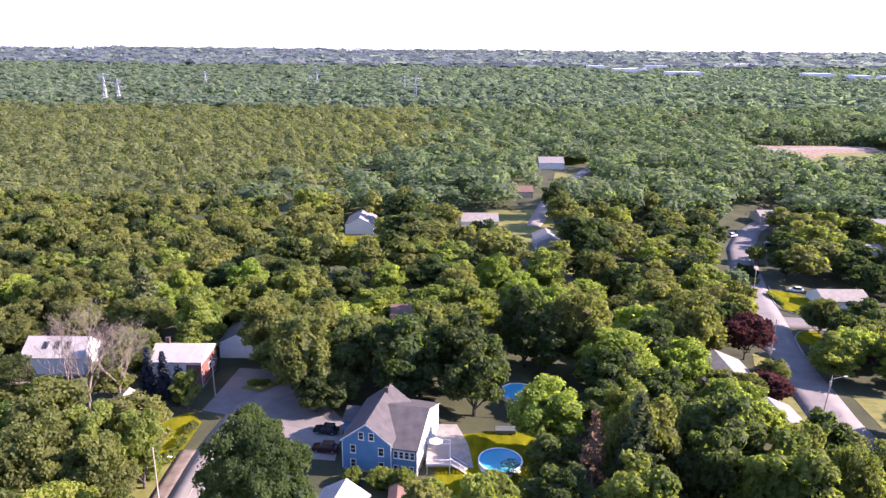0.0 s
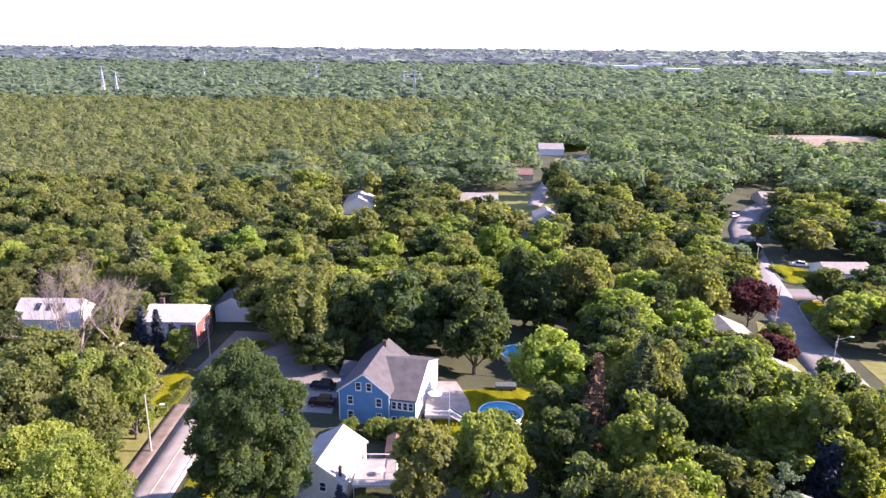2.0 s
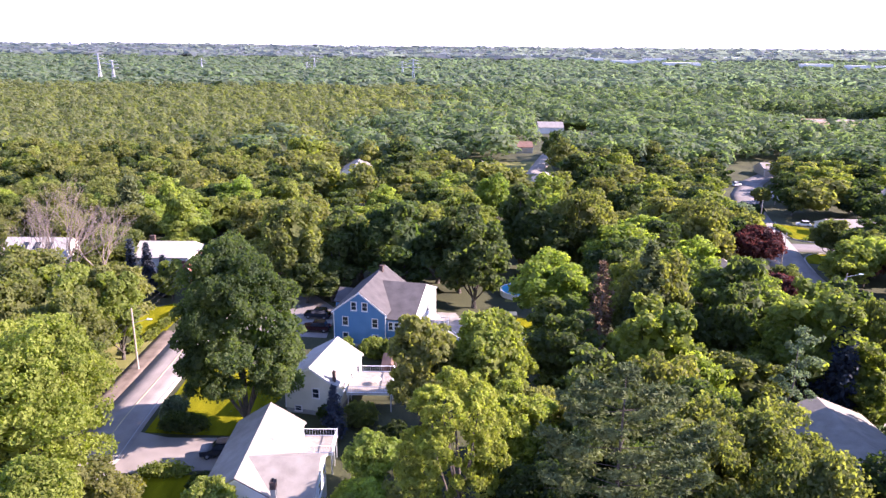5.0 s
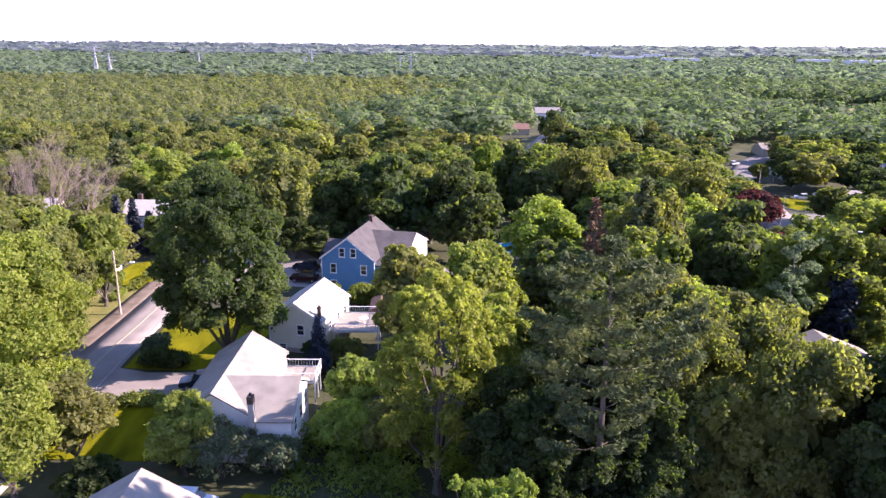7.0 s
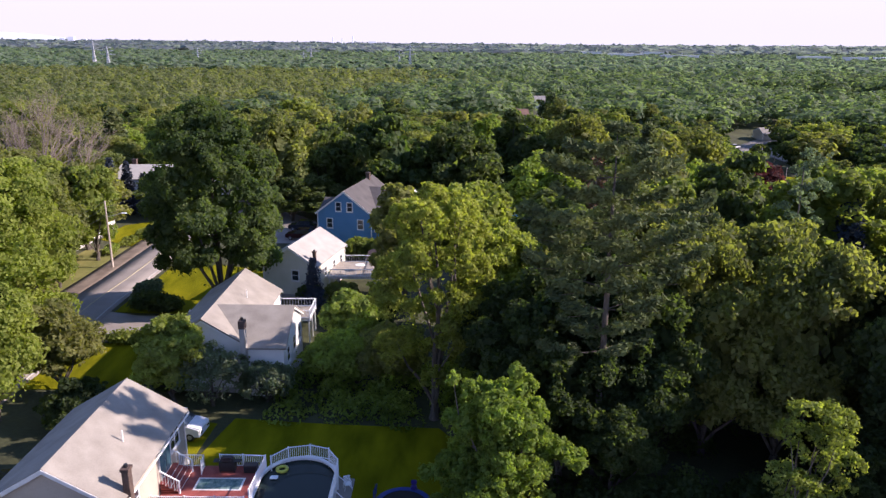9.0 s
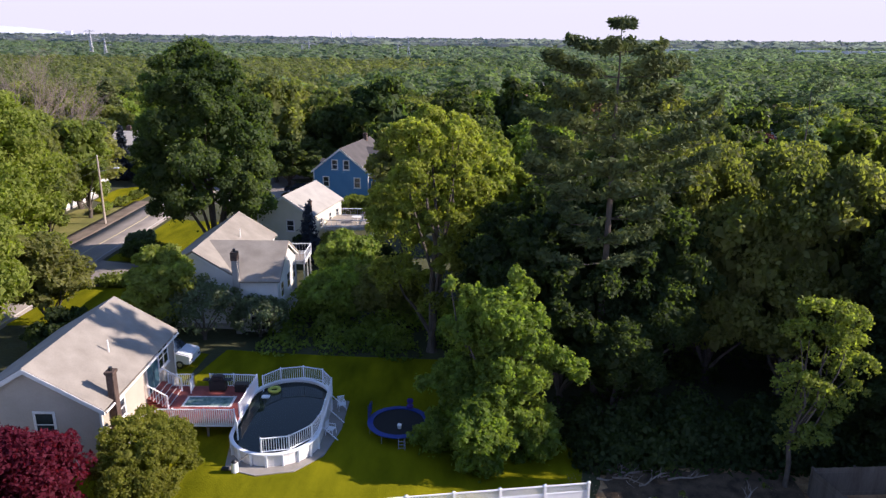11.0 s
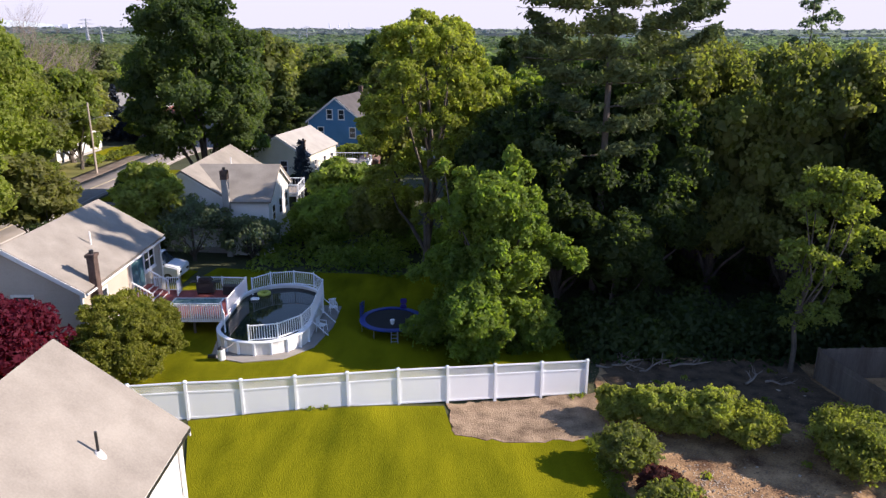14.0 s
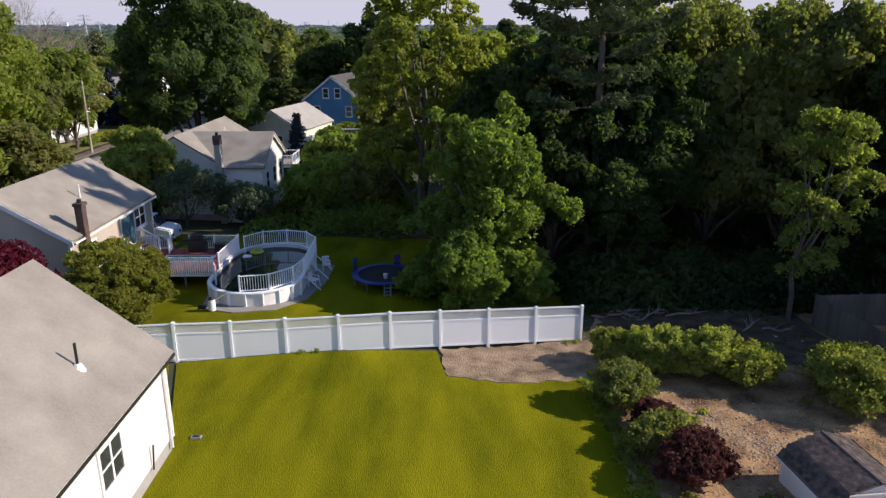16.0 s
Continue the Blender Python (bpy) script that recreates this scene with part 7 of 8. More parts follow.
tagged(sheet("leaf_litter", v, f, surface("dead_leaves", (0.10, 0.06, 0.035), (0.36, 0.26, 0.17), 0.9, 6.0, 40.0, 0)), "dry brown leaves and chips scattered on the soil", "leaf litter", kind="stuff")
spots = [(rng.uniform(9.4, 10.2), rng.uniform(12, 28)) for _ in range(140)] + [(rng.uniform(11, 26), rng.uniform(13, 35)) for _ in range(24)] + [(-8.9 + 19.0 * u, 28.25 + 3.87 * u) for u in rng.random(4)]
cs, ns = [], []
for x, y in spots:
    k = 26
    w = rng.normal(size=(k, 3)) * (0.13, 0.13, 0)
    cs.append(w + (x, y, gz(x, y) + 0.12))
    n = rng.normal(size=(k, 3)) * (1, 1, 0.15)
    ns.append(n / np.linalg.norm(n, axis=1, keepdims=True))
v, f = kites(rng, np.concatenate(cs), np.concatenate(ns), 0.11, 1.6)
tagged(sheet("grass_tufts", v, f, LEAF_BRIGHT), "rough grass tufts along the lawn's edge and fence", "grass", kind="stuff")

# ---- decks, pools, poles and small things farther off ----
BLUE_WATER = plain("blue_pool_water", (0.060, 0.440, 0.640), 0.05)


def round_pool(label, x, y, r, h, z=None):
    p = thing("swimming_pool", pose(x, y, gz(x, y) if z is None else z), label, "pool")
    bm = bmesh.new()
    for a in ((r, -0.2, r, h), (r, h, r - 0.05, h), (r - 0.05, h, r - 0.05, -0.2)):
        ring_band(bm, *a, 48)
    part("pool_wall", bm, VINYL, p)
    bm = bmesh.new()
    for a in ((r + 0.1, h - 0.03, r + 0.1, h + 0.03), (r + 0.1, h + 0.03, r - 0.14, h + 0.04), (r - 0.14, h + 0.04, r - 0.14, h - 0.03)):
        ring_band(bm, *a, 48)
    part("rim", bm, VINYL, p)
    bm = bmesh.new()
    bm.faces.new([bm.verts.new(((r - 0.05) * math.cos(2 * math.pi * k / 48), (r - 0.05) * math.sin(2 * math.pi * k / 48), h - 0.15)) for k in range(48)])
    part("water", bm, BLUE_WATER, p, "clear blue water")
    for k in range(16):
        a = 2 * math.pi * k / 16
        part("upright", soft_box((r * math.cos(a) - 0.05 + 0.04 * math.cos(a), r * math.sin(a) - 0.05 + 0.04 * math.sin(a), 0), (r * math.cos(a) + 0.05 + 0.04 * math.cos(a), r * math.sin(a) + 0.05 + 0.04 * math.sin(a), h), 0.015), VINYL, p)
    return p


round_pool("round above-ground pool with bright blue water", 10.2, 106.8, 3.75, 1.2)
round_pool("round above-ground pool in the shade", 16.4, 136.4, 3.9, 1.2)
pad = thing("sunken_pool", pose(-75.0, 141.0, gz(-75.0, 141.0) + 0.06), "small blue swimming pool behind the long house", "pool")
part("water", soft_box((-3.0, -2.0, -0.1), (3.0, 2.0, 0.06), 0.03), BLUE_WATER, pad)
part("edge", box(bmesh.new(), (-3.6, -2.6, -0.3), (3.6, 2.6, 0.03)), CONCRETE, pad)
pad2 = thing("sunken_pool", pose(-52.5, 281.0, gz(-52.5, 281.0) + 0.06), "small pale pool beside the far white house", "pool")
part("water", soft_box((-3.5, -2.5, -0.1), (3.5, 2.5, 0.08), 0.03), BLUE_WATER, pad2)
part("edge", box(bmesh.new(), (-5.5, -4.5, -0.3), (5.5, 4.5, 0.05)), CONCRETE, pad2)


def raised_deck(label, x0, x1, y0, y1, z, floor, stairs=None, rails=("x1", "y0", "y1"), gap=0.3):
    d = thing("deck", pose(0, 0, 0), label, "deck")
    n = int((x1 - x0) / 0.3)
    for k in range(n):
        a = x0 + (x1 - x0) * k / n
        part("plank", box(bmesh.new(), (a, y0, z - 0.05), (a + (x1 - x0) / n - 0.015, y1, z)), floor, d)
    part("frame", box(bmesh.new(), (x0 + 0.05, y0 + 0.05, z - 0.28), (x1 - 0.05, y1 - 0.05, z - 0.055)), TRIM, d)
    for x in (x0 + 0.15, x1 - 0.15):
        for y in np.linspace(y0 + 0.15, y1 - 0.15, 3):
            part("deck_post", box(bmesh.new(), (x - 0.07, y - 0.07, gz(x, y) - 0.3), (x + 0.07, y + 0.07, z - 0.28)), TRIM, d)
    runs = {"x1": [((x1 - 0.05, y0), (x1 - 0.05, (y0 + y1) / 2)), ((x1 - 0.05, (y0 + y1) / 2), (x1 - 0.05, y1))], "y0": [((x0, y0 + 0.05), (x1, y0 + 0.05))], "y1": [((x0, y1 - 0.05), (x1, y1 - 0.05))]}
    for r in rails:
        for p, q in runs[r]:
            rail_run(d, p, q, z, z, gap=gap, thick=0.05)
    if stairs:
        sx, sy, w = stairs
        steps = max(2, int((z - gz(sx, sy)) / 0.19))
        for k in range(steps):
            zz = z - 0.19 * (k + 1)
            part("step", soft_box((sx + 0.28 * k, sy - w / 2, zz - 0.05), (sx + 0.28 * (k + 1), sy + w / 2, zz), 0.01), floor, d)
        for s in (-1, 1):
            part("stair_rail", tube(bmesh.new(), (sx, sy + s * w / 2, z + 0.9), (sx + 0.28 * steps, sy + s * w / 2, z + 0.9 - 0.19 * steps), 0.05, 0.05, 6), TRIM, d)
            part("stringer", tube(bmesh.new(), (sx, sy + s * w / 2, z - 0.1), (sx + 0.28 * steps, sy + s * w / 2, z - 0.1 - 0.19 * steps), 0.09, 0.09, 4), TRIM, d)
    return d


WOOD_DECK = surface("pale_deck_boards", (0.27, 0.235, 0.195), (0.40, 0.355, 0.31), 0.8, 2.0, 20.0, 0.2)
raised_deck("pale wooden deck behind the cream house", -11.9, -6.0, 83.8, 90.2, 2.35, WOOD_DECK)
raised_deck("small white-railed deck beside the white house", -15.4, -11.6, 69.5, 73.2, 2.4, WOOD_DECK)
raised_deck("pale wooden deck beside the blue house", -2.5, 1.6, 104.0, 110.5, 1.7, WOOD_DECK, stairs=(1.65, 105.0, 1.2))
um = thing("garden_umbrella", pose(-0.9, 108.6, 1.7), "closed pale garden umbrella over a deck table", "umbrella")
part("pole", tube(bmesh.new(), (0, 0, 0), (0, 0, 2.2), 0.03, 0.03, 6), METAL_GALV, um)
part("canopy", tube(bmesh.new(), (0, 0, 1.75), (0, 0, 2.3), 1.25, 0.05, 8), TRIM, um)
tb = thing("deck_table", pose(-8.2, 86.5, 2.35), "pale round table on the cream house's deck", "table")
part("tabletop", tube(bmesh.new(), (0, 0, 0.7), (0, 0, 0.75), 0.65, 0.65, 20), TRIM, tb)
part("pedestal", tube(bmesh.new(), (0, 0, 0), (0, 0, 0.7), 0.08, 0.05, 8), TRIM, tb)
rs = thing("garden_shed", pose(-6.8, 95.4, gz(-6.8, 95.4), 0, 0, 0), "small red-brown wooden shed behind the deck", "shed")
part("wall", gable_body(bmesh.new(), -1.3, 1.3, -2.4, 2.4, -0.2, 1.9, 2.5), surface("red_brown_boards", (0.16, 0.07, 0.05), (0.26, 0.12, 0.09), 0.85, 1.5, 20, 0.3), rs)
gable_roof(rs, ROOF_BROWN, -1.3, 1.3, -2.4, 2.4, 1.9, 2.5, over=0.15)
part("door", box(bmesh.new(), (-0.5, -2.44, 0), (0.5, -2.40, 1.7)), WOOD_GREY, rs)
fort = thing("play_tower", pose(-6.2, 64.2, gz(-6.2, 64.2)), "small wooden play tower with green roof", "play tower")
for x in (-0.6, 0.6):
    for y in (-0.6, 0.6):
        part("post", box(bmesh.new(), (x - 0.05, y - 0.05, -0.2), (x + 0.05, y + 0.05, 2.3)), WOOD_POLE, fort)
part("platform", box(bmesh.new(), (-0.65, -0.65, 1.0), (0.65, 0.65, 1.06)), WOOD_POLE, fort)
GREEN_TARP = plain("green_canvas", (0.02, 0.24, 0.16), 0.6)
part("canopy", gable_body(bmesh.new(), -0.75, 0.75, -0.75, 0.75, 2.25, 2.3, 2.75), GREEN_TARP, fort)
part("slide", slab(bmesh.new(), [(-0.3, -0.6, 1.05), (-0.3, -2.2, 0.1), (0.3, -2.2, 0.1), (0.3, -0.6, 1.05)], 0.05), GREEN_TARP, fort)
tarp = thing("covered_trailer", pose(12.0, 118.5, gz(12, 118.5)), "trailer under a grey-green tarpaulin", "trailer")
part("tarpaulin", gable_body(bmesh.new(), -1.9, 1.9, -0.9, 0.9, 0.35, 1.1, 1.5, "x"), plain("grey_green_tarp", (0.10, 0.12, 0.11), 0.6), tarp)
for x in (-0.9, 0.9):
    part("wheel", tube(bmesh.new(), (x, -0.95, 0.3), (x, -0.75, 0.3), 0.3, 0.3, 14), METAL_DARK, tarp)
spa = thing("patio_table_set", pose(21.0, 141.0, gz(21, 141)), "white patio table under the far trees", "table")
part("tabletop", tube(bmesh.new(), (0, 0, 0.7), (0, 0, 0.76), 1.2, 1.2, 16), TRIM, spa)
part("pedestal", tube(bmesh.new(), (0, 0, 0), (0, 0, 0.7), 0.1, 0.08, 8), TRIM, spa)
snag = thing("dead_trunk", pose(22.0, 126.0, gz(22, 126)), "bare leaning dead trunk beside the far pool", "tree")
bm = bmesh.new()
limb(bm, np.random.default_rng(4), (0, 0, -0.3), (-1.6, 0.6, 6.0), 0.22, 0.16, 4, 0.05, 8)
limb(bm, np.random.default_rng(5), (-1.6, 0.6, 6.0), (-2.6, 1.0, 10.0), 0.16, 0.06, 3, 0.05, 7)
limb(bm, np.random.default_rng(6), (-0.8, 0.3, 3.0), (0.4, 0.2, 4.6), 0.1, 0.04, 2, 0.05, 6)
part("wood", bm, BARK_PALE, snag)


# utility poles, wires, street lamps
def utility_pole(label, x, y, top, lean=0.0, arms=True, lamp=None):
    z = gz(x, y)
    u = thing("utility_pole", pose(x, y, z, 0, lean, 0), label, "utility pole")
    part("pole", tube(bmesh.new(), (0, 0, -0.6), (0, 0, top - z), 0.17, 0.11, 12), WOOD_POLE, u)
    if arms:
        part("crossarm", soft_box((-1.1, -0.06, top - z - 0.55), (1.1, 0.06, top - z - 0.42), 0.015), WOOD_POLE, u)
        for k in (-1.0, -0.4, 0.4, 1.0):
            part("insulator", tube(bmesh.new(), (k, 0, top - z - 0.42), (k, 0, top - z - 0.24), 0.05, 0.035, 8), CONCRETE, u)
        part("transformer", tube(bmesh.new(), (0.32, 0, top - z - 2.0), (0.32, 0, top - z - 1.1), 0.22, 0.22, 12), METAL_GALV, u)
    if lamp:
        part("lamp_arm", tube(bmesh.new(), (0, 0, lamp - z), (2.2, 0.3, lamp - z + 0.5), 0.04, 0.03, 6), METAL_GALV, u)
        part("lamp_head", soft_box((2.0, 0.1, lamp - z + 0.42), (2.75, 0.45, lamp - z + 0.58), 0.05), VINYL, u)
    return u


utility_pole("pale wooden utility pole with street lamp arm", -44.9, 97.0, 8.9, arms=False, lamp=6.6)
utility_pole("wooden utility pole at the turning place", -47.2, 133.0, 7.8)
utility_pole("wooden utility pole beside the street", -44.6, 60.0, 9.6)
utility_pole("wooden utility pole beside the wide road", 85.6, 169.6, 2.6, lean=2.0, arms=False)
utility_pole("wooden utility pole farther along the wide road", 99.6, 214.0, 1.6, arms=False)
utility_pole("wooden utility pole at the road's far end", 128.0, 265.0, 0.5)
wires = thing("power_lines", pose(0, 0, 0), "thin power lines between the street's poles", "wires", kind="structure")


def wire(p, q, sag):
    bm = bmesh.new()
    last = None
    for k in range(13):
        t = k / 12
        c = Vector(p).lerp(Vector(q), t) - Vector((0, 0, sag * 4 * t * (1 - t)))
        if last is not None:
            tube(bm, last, c, 0.016, 0.016, 4, caps=False)
        last = c
    part("wire", bm, METAL_DARK, wires)


for dz, dx in ((0, -0.4), (-0.6, 0.0), (-1.6, 0.1)):
    wire((-44.6 + dx, 60, 9.3 + dz), (-44.9 + dx, 97, 8.6 + dz), 0.7)
    wire((-44.9 + dx, 97, 8.6 + dz), (-47.2 + dx, 133, 7.4 + dz), 0.7)
    wire((-44.6 + dx, 60, 9.3 + dz), (-44.0 + dx, -20, 10.5 + dz), 1.2)
lamp = thing("street_lamp", pose(83.4, 138.6, gz(83.4, 138.6)), "grey street lamp on a wooden pole", "street lamp")
part("pole", tube(bmesh.new(), (0, 0, -0.5), (0.3, -0.5, 9.2), 0.15, 0.10, 10), WOOD_POLE, lamp)
part("arm", tube(bmesh.new(), (0.3, -0.5, 8.4), (3.2, -0.2, 8.9), 0.05, 0.04, 8), METAL_GALV, lamp)
part("lamp_head", soft_box((2.9, -0.4, 8.8), (3.8, 0.0, 8.98), 0.06), VINYL, lamp)
part("transformer", tube(bmesh.new(), (0.0, -0.75, 7.0), (0.0, -0.75, 8.0), 0.25, 0.25, 12), METAL_GALV, lamp)

# hedges and garden bushes
for x, y, h, rx, ry, s, mt, lb in (
        (-48.2, 104.0, 1.5, 1.0, 2.2, 701, LEAF_BRIGHT, "low green hedge beside the street"), (-47.6, 109.0, 1.4, 1.0, 2.6, 702, LEAF_BRIGHT, "low green hedge beside the street"),
        (-47.3, 113.8, 1.5, 1.0, 2.4, 703, LEAF_BRIGHT, "low green hedge beside the street"), (-47.2, 118.5, 1.6, 1.0, 2.4, 704, LEAF_MID, "low green hedge beside the street"),
        (-40.5, 138.5, 1.2, 1.4, 1.0, 705, LEAF_LIGHT, "rounded shrub on the planting island"), (-38.0, 138.8, 1.0, 1.2, 1.0, 706, LEAF_BRIGHT, "rounded shrub on the planting island"),
        (-31.5, 78.8, 2.0, 3.0, 1.6, 707, LEAF_DARK_SHADE, "dark bushes under the large maple"), (-34.0, 82.5, 2.2, 1.8, 2.6, 708, LEAF_GREY, "dark bushes under the large maple"),
        (-30.5, 69.2, 1.1, 3.2, 0.9, 709, LEAF_BRIGHT, "clipped bright hedge beside the driveway"), (-25.5, 66.0, 1.6, 1.4, 1.6, 710, LEAF_DARK_SHADE, "dark shrub beside the white house"),
        (108.0, 217.0, 1.0, 1.0, 7.0, 711, LEAF_LIGHT, "clipped yellow-green hedge round the corner lawn"), (113.0, 203.5, 0.9, 4.5, 0.9, 712, LEAF_LIGHT, "clipped yellow-green hedge round the corner lawn"),
        (107.0, 236.0, 1.5, 4.0, 2.0, 713, LEAF_BRIGHT, "yellow-green shrubs beside the drive"), (111.0, 246.0, 3.0, 3.5, 6.0, 714, LEAF_DARK_SHADE, "dark evergreen shrubs beside the wide road"),
        (58.6, 82.5, 2.2, 2.2, 1.8, 715, LEAF_GREY, "rounded pale shrub beside the concrete drive"), (-13.6, 80.6, 2.6, 1.6, 1.4, 716, LEAF_DARK_SHADE, "dark shrub before the cream house"),
        (-9.6, 80.5, 3.0, 2.2, 1.8, 717, LEAF_MID, "shrubs under the cream house's deck"), (-5.0, 74.0, 3.4, 2.4, 2.2, 718, LEAF_DARK_SHADE, "dark shrubs in the yard"), (-22.0, 58.0, 2.4, 1.8, 1.6, 719, LEAF_DARK_SHADE, "dark shrub at the white house's corner"),
        (-9.2, 62.5, 3.2, 1.8, 1.6, 720, LEAF_LIGHT, "yellow-green shrub beside the white wing"), (-27.6, 52.0, 3.6, 2.6, 2.6, 721, LEAF_DARK_SHADE, "dark bushes beside the driveway"), (-24.5, 47.8, 2.8, 2.4, 1.6, 722, LEAF_DARK_SHADE, "dark bushes behind the beige house")):
    n = int(900 * max(1.0, rx * ry * h / 3.0) ** 0.7)
    place(shrub(lb, s, h, rx, ry, n, 0.24 if y < 120 else 0.36, mt, lobes=14), x, y, 1.0, 0.0)
for x, y, top, rx, mt, s in ((98.5, 226.0, -2.0, 4.5, LEAF_GREY, 731), (91.0, 205.0, 1.0, 5.0, LEAF_MID, 732), (83.0, 187.0, 3.5, 5.5, LEAF_MID, 733), (75.0, 178.0, 4.0, 5.5, LEAF_DARK_SHADE, 734), (100.5, 159.0, 4.6, 5.4, LEAF_BRIGHT, 735),
                             (104.0, 170.0, 3.0, 5.0, LEAF_DARK_SHADE, 736), (113.0, 164.0, 2.0, 5.0, LEAF_MID, 737), (66.0, 165.0, 6.0, 5.5, LEAF_MID, 738), (125.0, 245.0, 0.5, 6.5, LEAF_DARK_SHADE, 739), (148.0, 250.0, 2.0, 8.0, LEAF_DARK_SHADE, 740),
                             (121.0, 262.0, -3.5, 3.5, LEAF_MID, 741), (143.0, 224.0, 1.0, 6.5, LEAF_DARK_SHADE, 742), (62.0, 122.0, 3.0, 5.0, LEAF_BRIGHT, 743), (70.0, 117.0, 2.0, 5.0, LEAF_BRIGHT, 744), (57.0, 130.0, 4.0, 5.5, LEAF_MID, 745), (96.0, 127.0, 2.0, 4.5, LEAF_MID, 746)):
    put_tree(leafy_tree, x, y, top, rx, label="green tree beside the wide road", seed=s, leaves=1600, size=0.75, material=mt, low=0.08, lobes=14, reach=(0.26, 0.42))


# lattice pylons far off
PYLON_PALE = plain("pale_galvanised_steel", (0.52, 0.53, 0.56), 0.6)


def pylon(label, x, y, h, base):
    p = thing("pylon", pose(x, y, gz(x, y)), label, "pylon")
    bm = bmesh.new()
    lv = [(0, base), (0.25 * h, base * 0.62), (0.5 * h, base * 0.36), (0.72 * h, base * 0.2), (h, base * 0.05)]
    for (z0, a), (z1, b) in zip(lv[:-1], lv[1:]):
        for i, j in ((1, 1), (1, -1), (-1, -1), (-1, 1)):
            tube(bm, (i * a, j * a, z0), (i * b, j * b, z1), 0.42, 0.32, 4)
            k, l = (j, -i)
            tube(bm, (i * a, j * a, z0), (k * b, l * b, z1), 0.2, 0.2, 4)
            tube(bm, (k * a, l * a, z0), (i * b, j * b, z1), 0.26, 0.26, 4)
    part("tower", bm, PYLON_PALE, p)
    for z, w in ((0.74, 0.26), (0.86, 0.22), (0.96, 0.16)):
        bm = bmesh.new()
        tube(bm, (-w * h, 0, z * h), (w * h, 0, z * h), 0.2, 0.2, 4)
        tube(bm, (-w * h, 0, z * h), (0, 0, z * h + 1.8), 0.14, 0.14, 4)
        tube(bm, (w * h, 0, z * h), (0, 0, z * h + 1.8), 0.14, 0.14, 4)
        part("crossarm", bm, PYLON_PALE, p)


for x, y, h in ((-415, 882, 44), (-409, 905, 36), (-233, 1255, 28), (-218, 1243, 40), (-37, 930, 40), (-60, 1100, 34), (-412, 1250, 34)):
    pylon("pale steel lattice pylon rising over the woods", x, y, h, 3.4)


# low buildings far off
def hall(label, x, y, w, d, h, wall, roof, name="warehouse"):
    b = thing(name, pose(x, y, gz(x, y)), label, "building")
    part("wall", box(bmesh.new(), (-w / 2, -d / 2, -1), (w / 2, d / 2, h)), wall, b)
    part("roof", box(bmesh.new(), (-w / 2 - 0.5, -d / 2 - 0.5, h), (w / 2 + 0.5, d / 2 + 0.5, h + 0.8)), roof, b)
    for k in range(max(2, int(w / 14)) if y < 3000 else 0):
        u = -w / 2 + (k + 0.5) * w / max(2, int(w / 14))
        part("window", box(bmesh.new(), (u - 2.5, -d / 2 - 0.12, h * 0.45), (u + 2.5, -d / 2 + 0.05, h * 0.75)), GLASS, b)


WHITE_ROOF = plain("white_membrane_roof", (0.80, 0.80, 0.80), 0.6)
for x, y, w, d, h in ((945, 2360, 150, 60, 16), (1040, 2330, 60, 50, 15), (570, 1740, 80, 40, 14), (470, 1900, 60, 40, 15), (520, 1960, 40, 30, 15), (865, 1690, 60, 40, 14), (905, 1590, 40, 30, 14), (960, 1560, 50, 30, 14), (430, 2080, 50, 30, 17), (610, 2100, 60, 30, 17), (300, 2500, 50, 30, 18)):
    hall("low white industrial building beyond the woods", x, y, w, d, h + 9, WHITE_WALL, WHITE_ROOF)
rngb = np.random.default_rng(9)
for k in range(26):
    x, y = rngb.uniform(380, 760), rngb.uniform(1900, 2700)
    hall("small white house beyond the woods", x, y, rngb.uniform(10, 18), 10, rngb.uniform(20, 25), WHITE_WALL, ROOF_LIGHT, "distant_house")
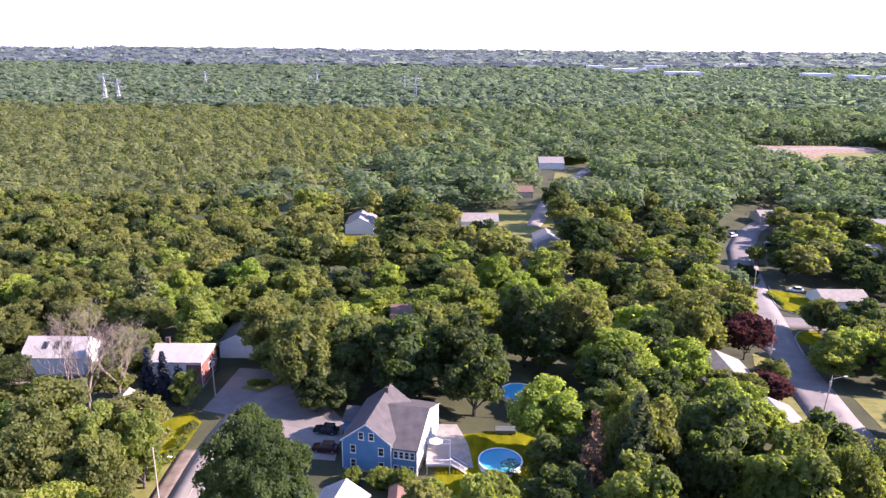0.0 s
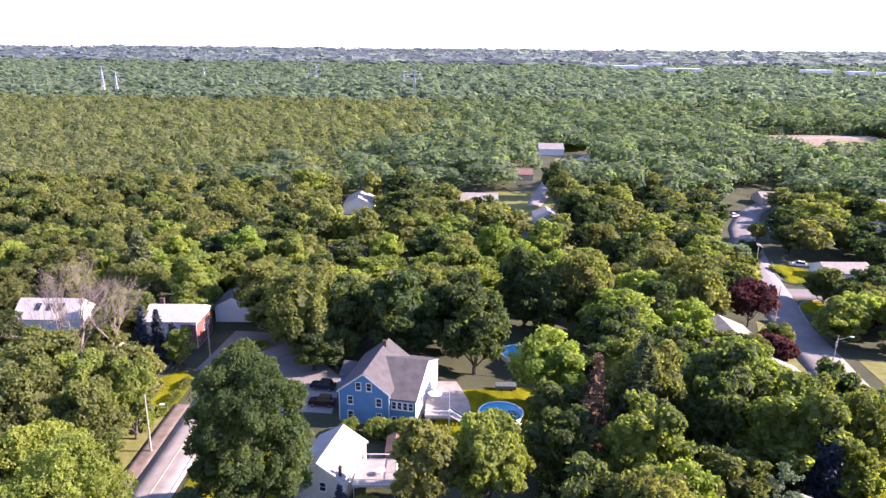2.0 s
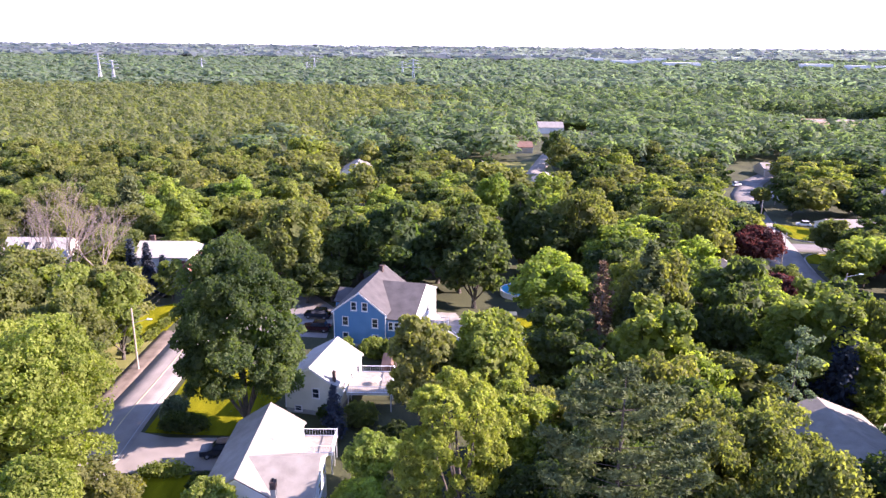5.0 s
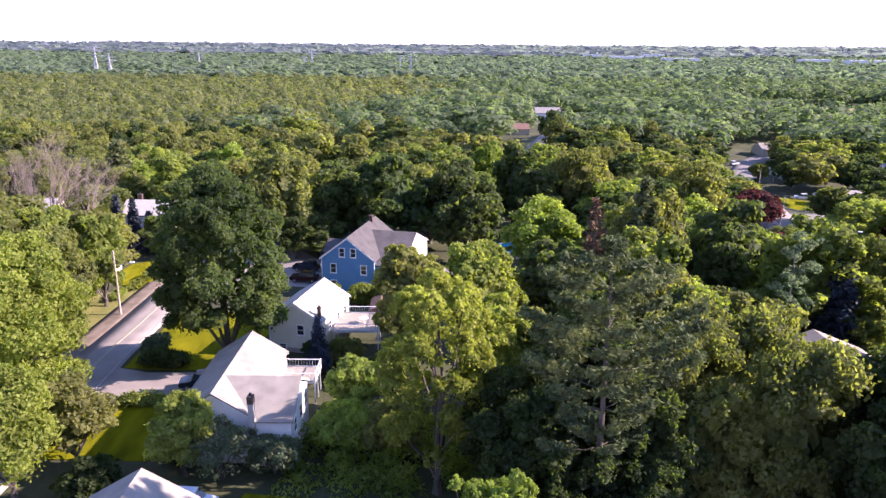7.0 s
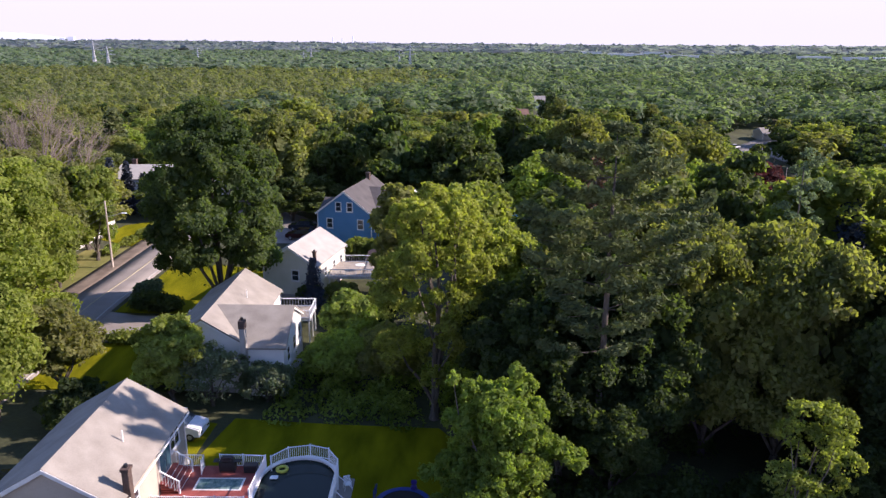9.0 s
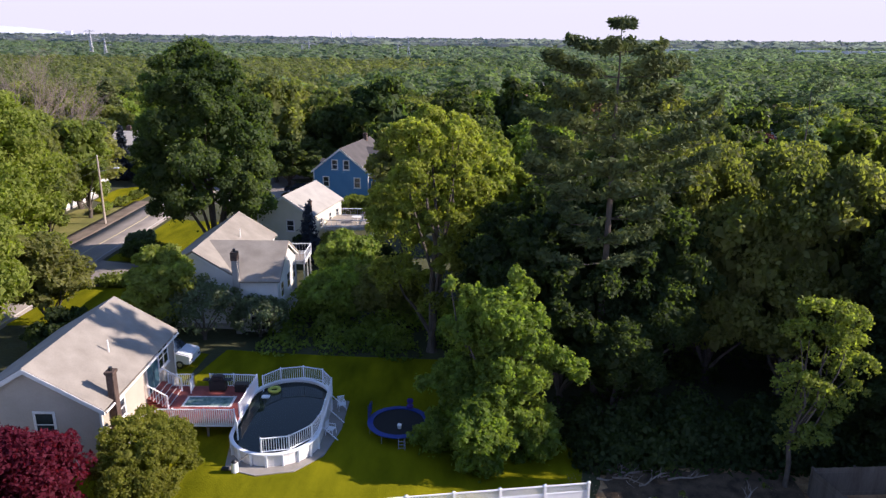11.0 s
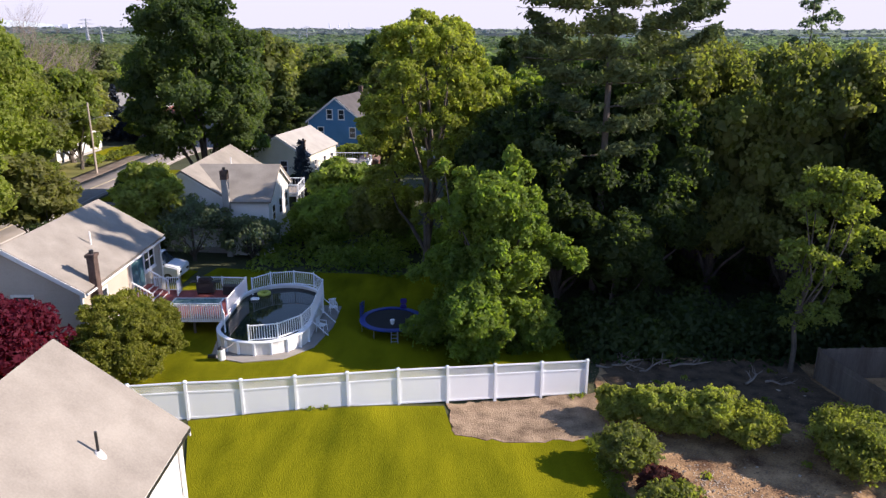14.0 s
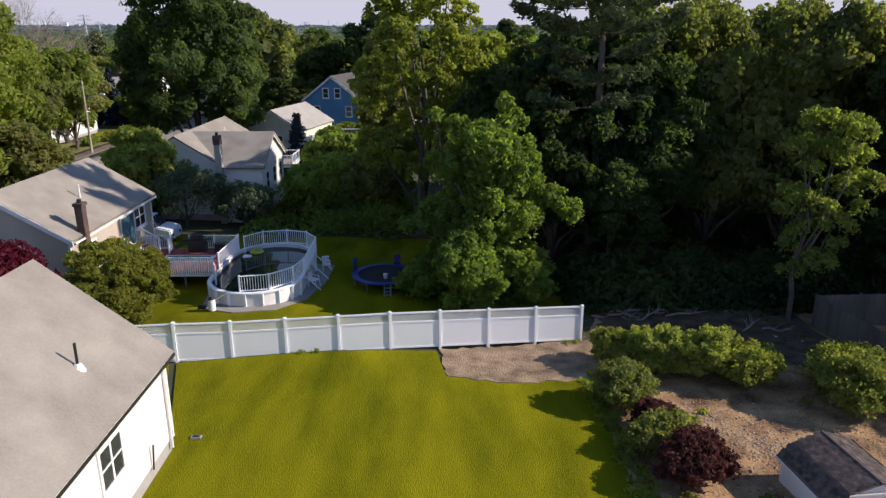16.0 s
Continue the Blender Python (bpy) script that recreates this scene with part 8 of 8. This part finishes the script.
# hills that close the horizon, their haze given as a faint blue-grey glow
HILL = bpy.data.materials.new("hills_haze_glow")
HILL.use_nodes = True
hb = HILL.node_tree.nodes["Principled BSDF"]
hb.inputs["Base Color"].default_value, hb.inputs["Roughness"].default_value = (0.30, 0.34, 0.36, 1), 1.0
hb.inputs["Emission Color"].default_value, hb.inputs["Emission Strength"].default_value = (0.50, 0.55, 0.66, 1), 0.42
rngb = np.random.default_rng(10)
az = np.radians(np.linspace(-60, 60, 260))
top = 22 + 5 * np.sin(az * 9 + 1) + 4 * np.sin(az * 23) + rngb.uniform(-1.5, 1.5, len(az))
top += 62 * np.exp(-((np.degrees(az) + 31) / 5.5) ** 2) + 26 * np.exp(-((np.degrees(az) - 11.6) / 1.6) ** 2) + 30 * np.exp(-((np.degrees(az) - 21.5) / 4.0) ** 2)
R = 4640
hv = np.concatenate([np.stack([R * np.sin(az), R * np.cos(az), np.full(len(az), -40.0)], 1), np.stack([R * np.sin(az), R * np.cos(az), top], 1), np.stack([(R + 150) * np.sin(az), (R + 150) * np.cos(az), np.full(len(az), -40.0)], 1)])
n = len(az)
hf = [(k, k + 1, n + k + 1, n + k) for k in range(n - 1)] + [(n + k, n + k + 1, 2 * n + k + 1, 2 * n + k) for k in range(n - 1)]
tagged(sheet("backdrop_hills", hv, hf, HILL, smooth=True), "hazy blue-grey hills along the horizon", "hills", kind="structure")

# the far blocks glow weakly, which stands in for the haze before them
HAZE_PALE = bpy.data.materials.new("pale_haze_glow")
HAZE_PALE.use_nodes = True
pb = HAZE_PALE.node_tree.nodes["Principled BSDF"]
pb.inputs["Base Color"].default_value, pb.inputs["Roughness"].default_value = (0.5, 0.5, 0.55, 1), 1.0
pb.inputs["Emission Color"].default_value, pb.inputs["Emission Strength"].default_value = (0.72, 0.73, 0.82, 1), 0.36
for x, y, w, h in ((-395, 4300, 46, 40), (-345, 4300, 8, 38), (-612, 4200, 6, 62), (-560, 4200, 6, 56), (-505, 4250, 6, 68), (-520, 4250, 60, 32), (-2050, 4000, 26, 39), (-2000, 4000, 34, 46), (-1940, 4020, 24, 36), (-2110, 3980, 50, 30), (-2180, 3960, 28, 33)):
    hall("pale block or chimney in the haze on the horizon", x, y, w, max(8, w / 2), h, HAZE_PALE, HAZE_PALE, "distant_tower")
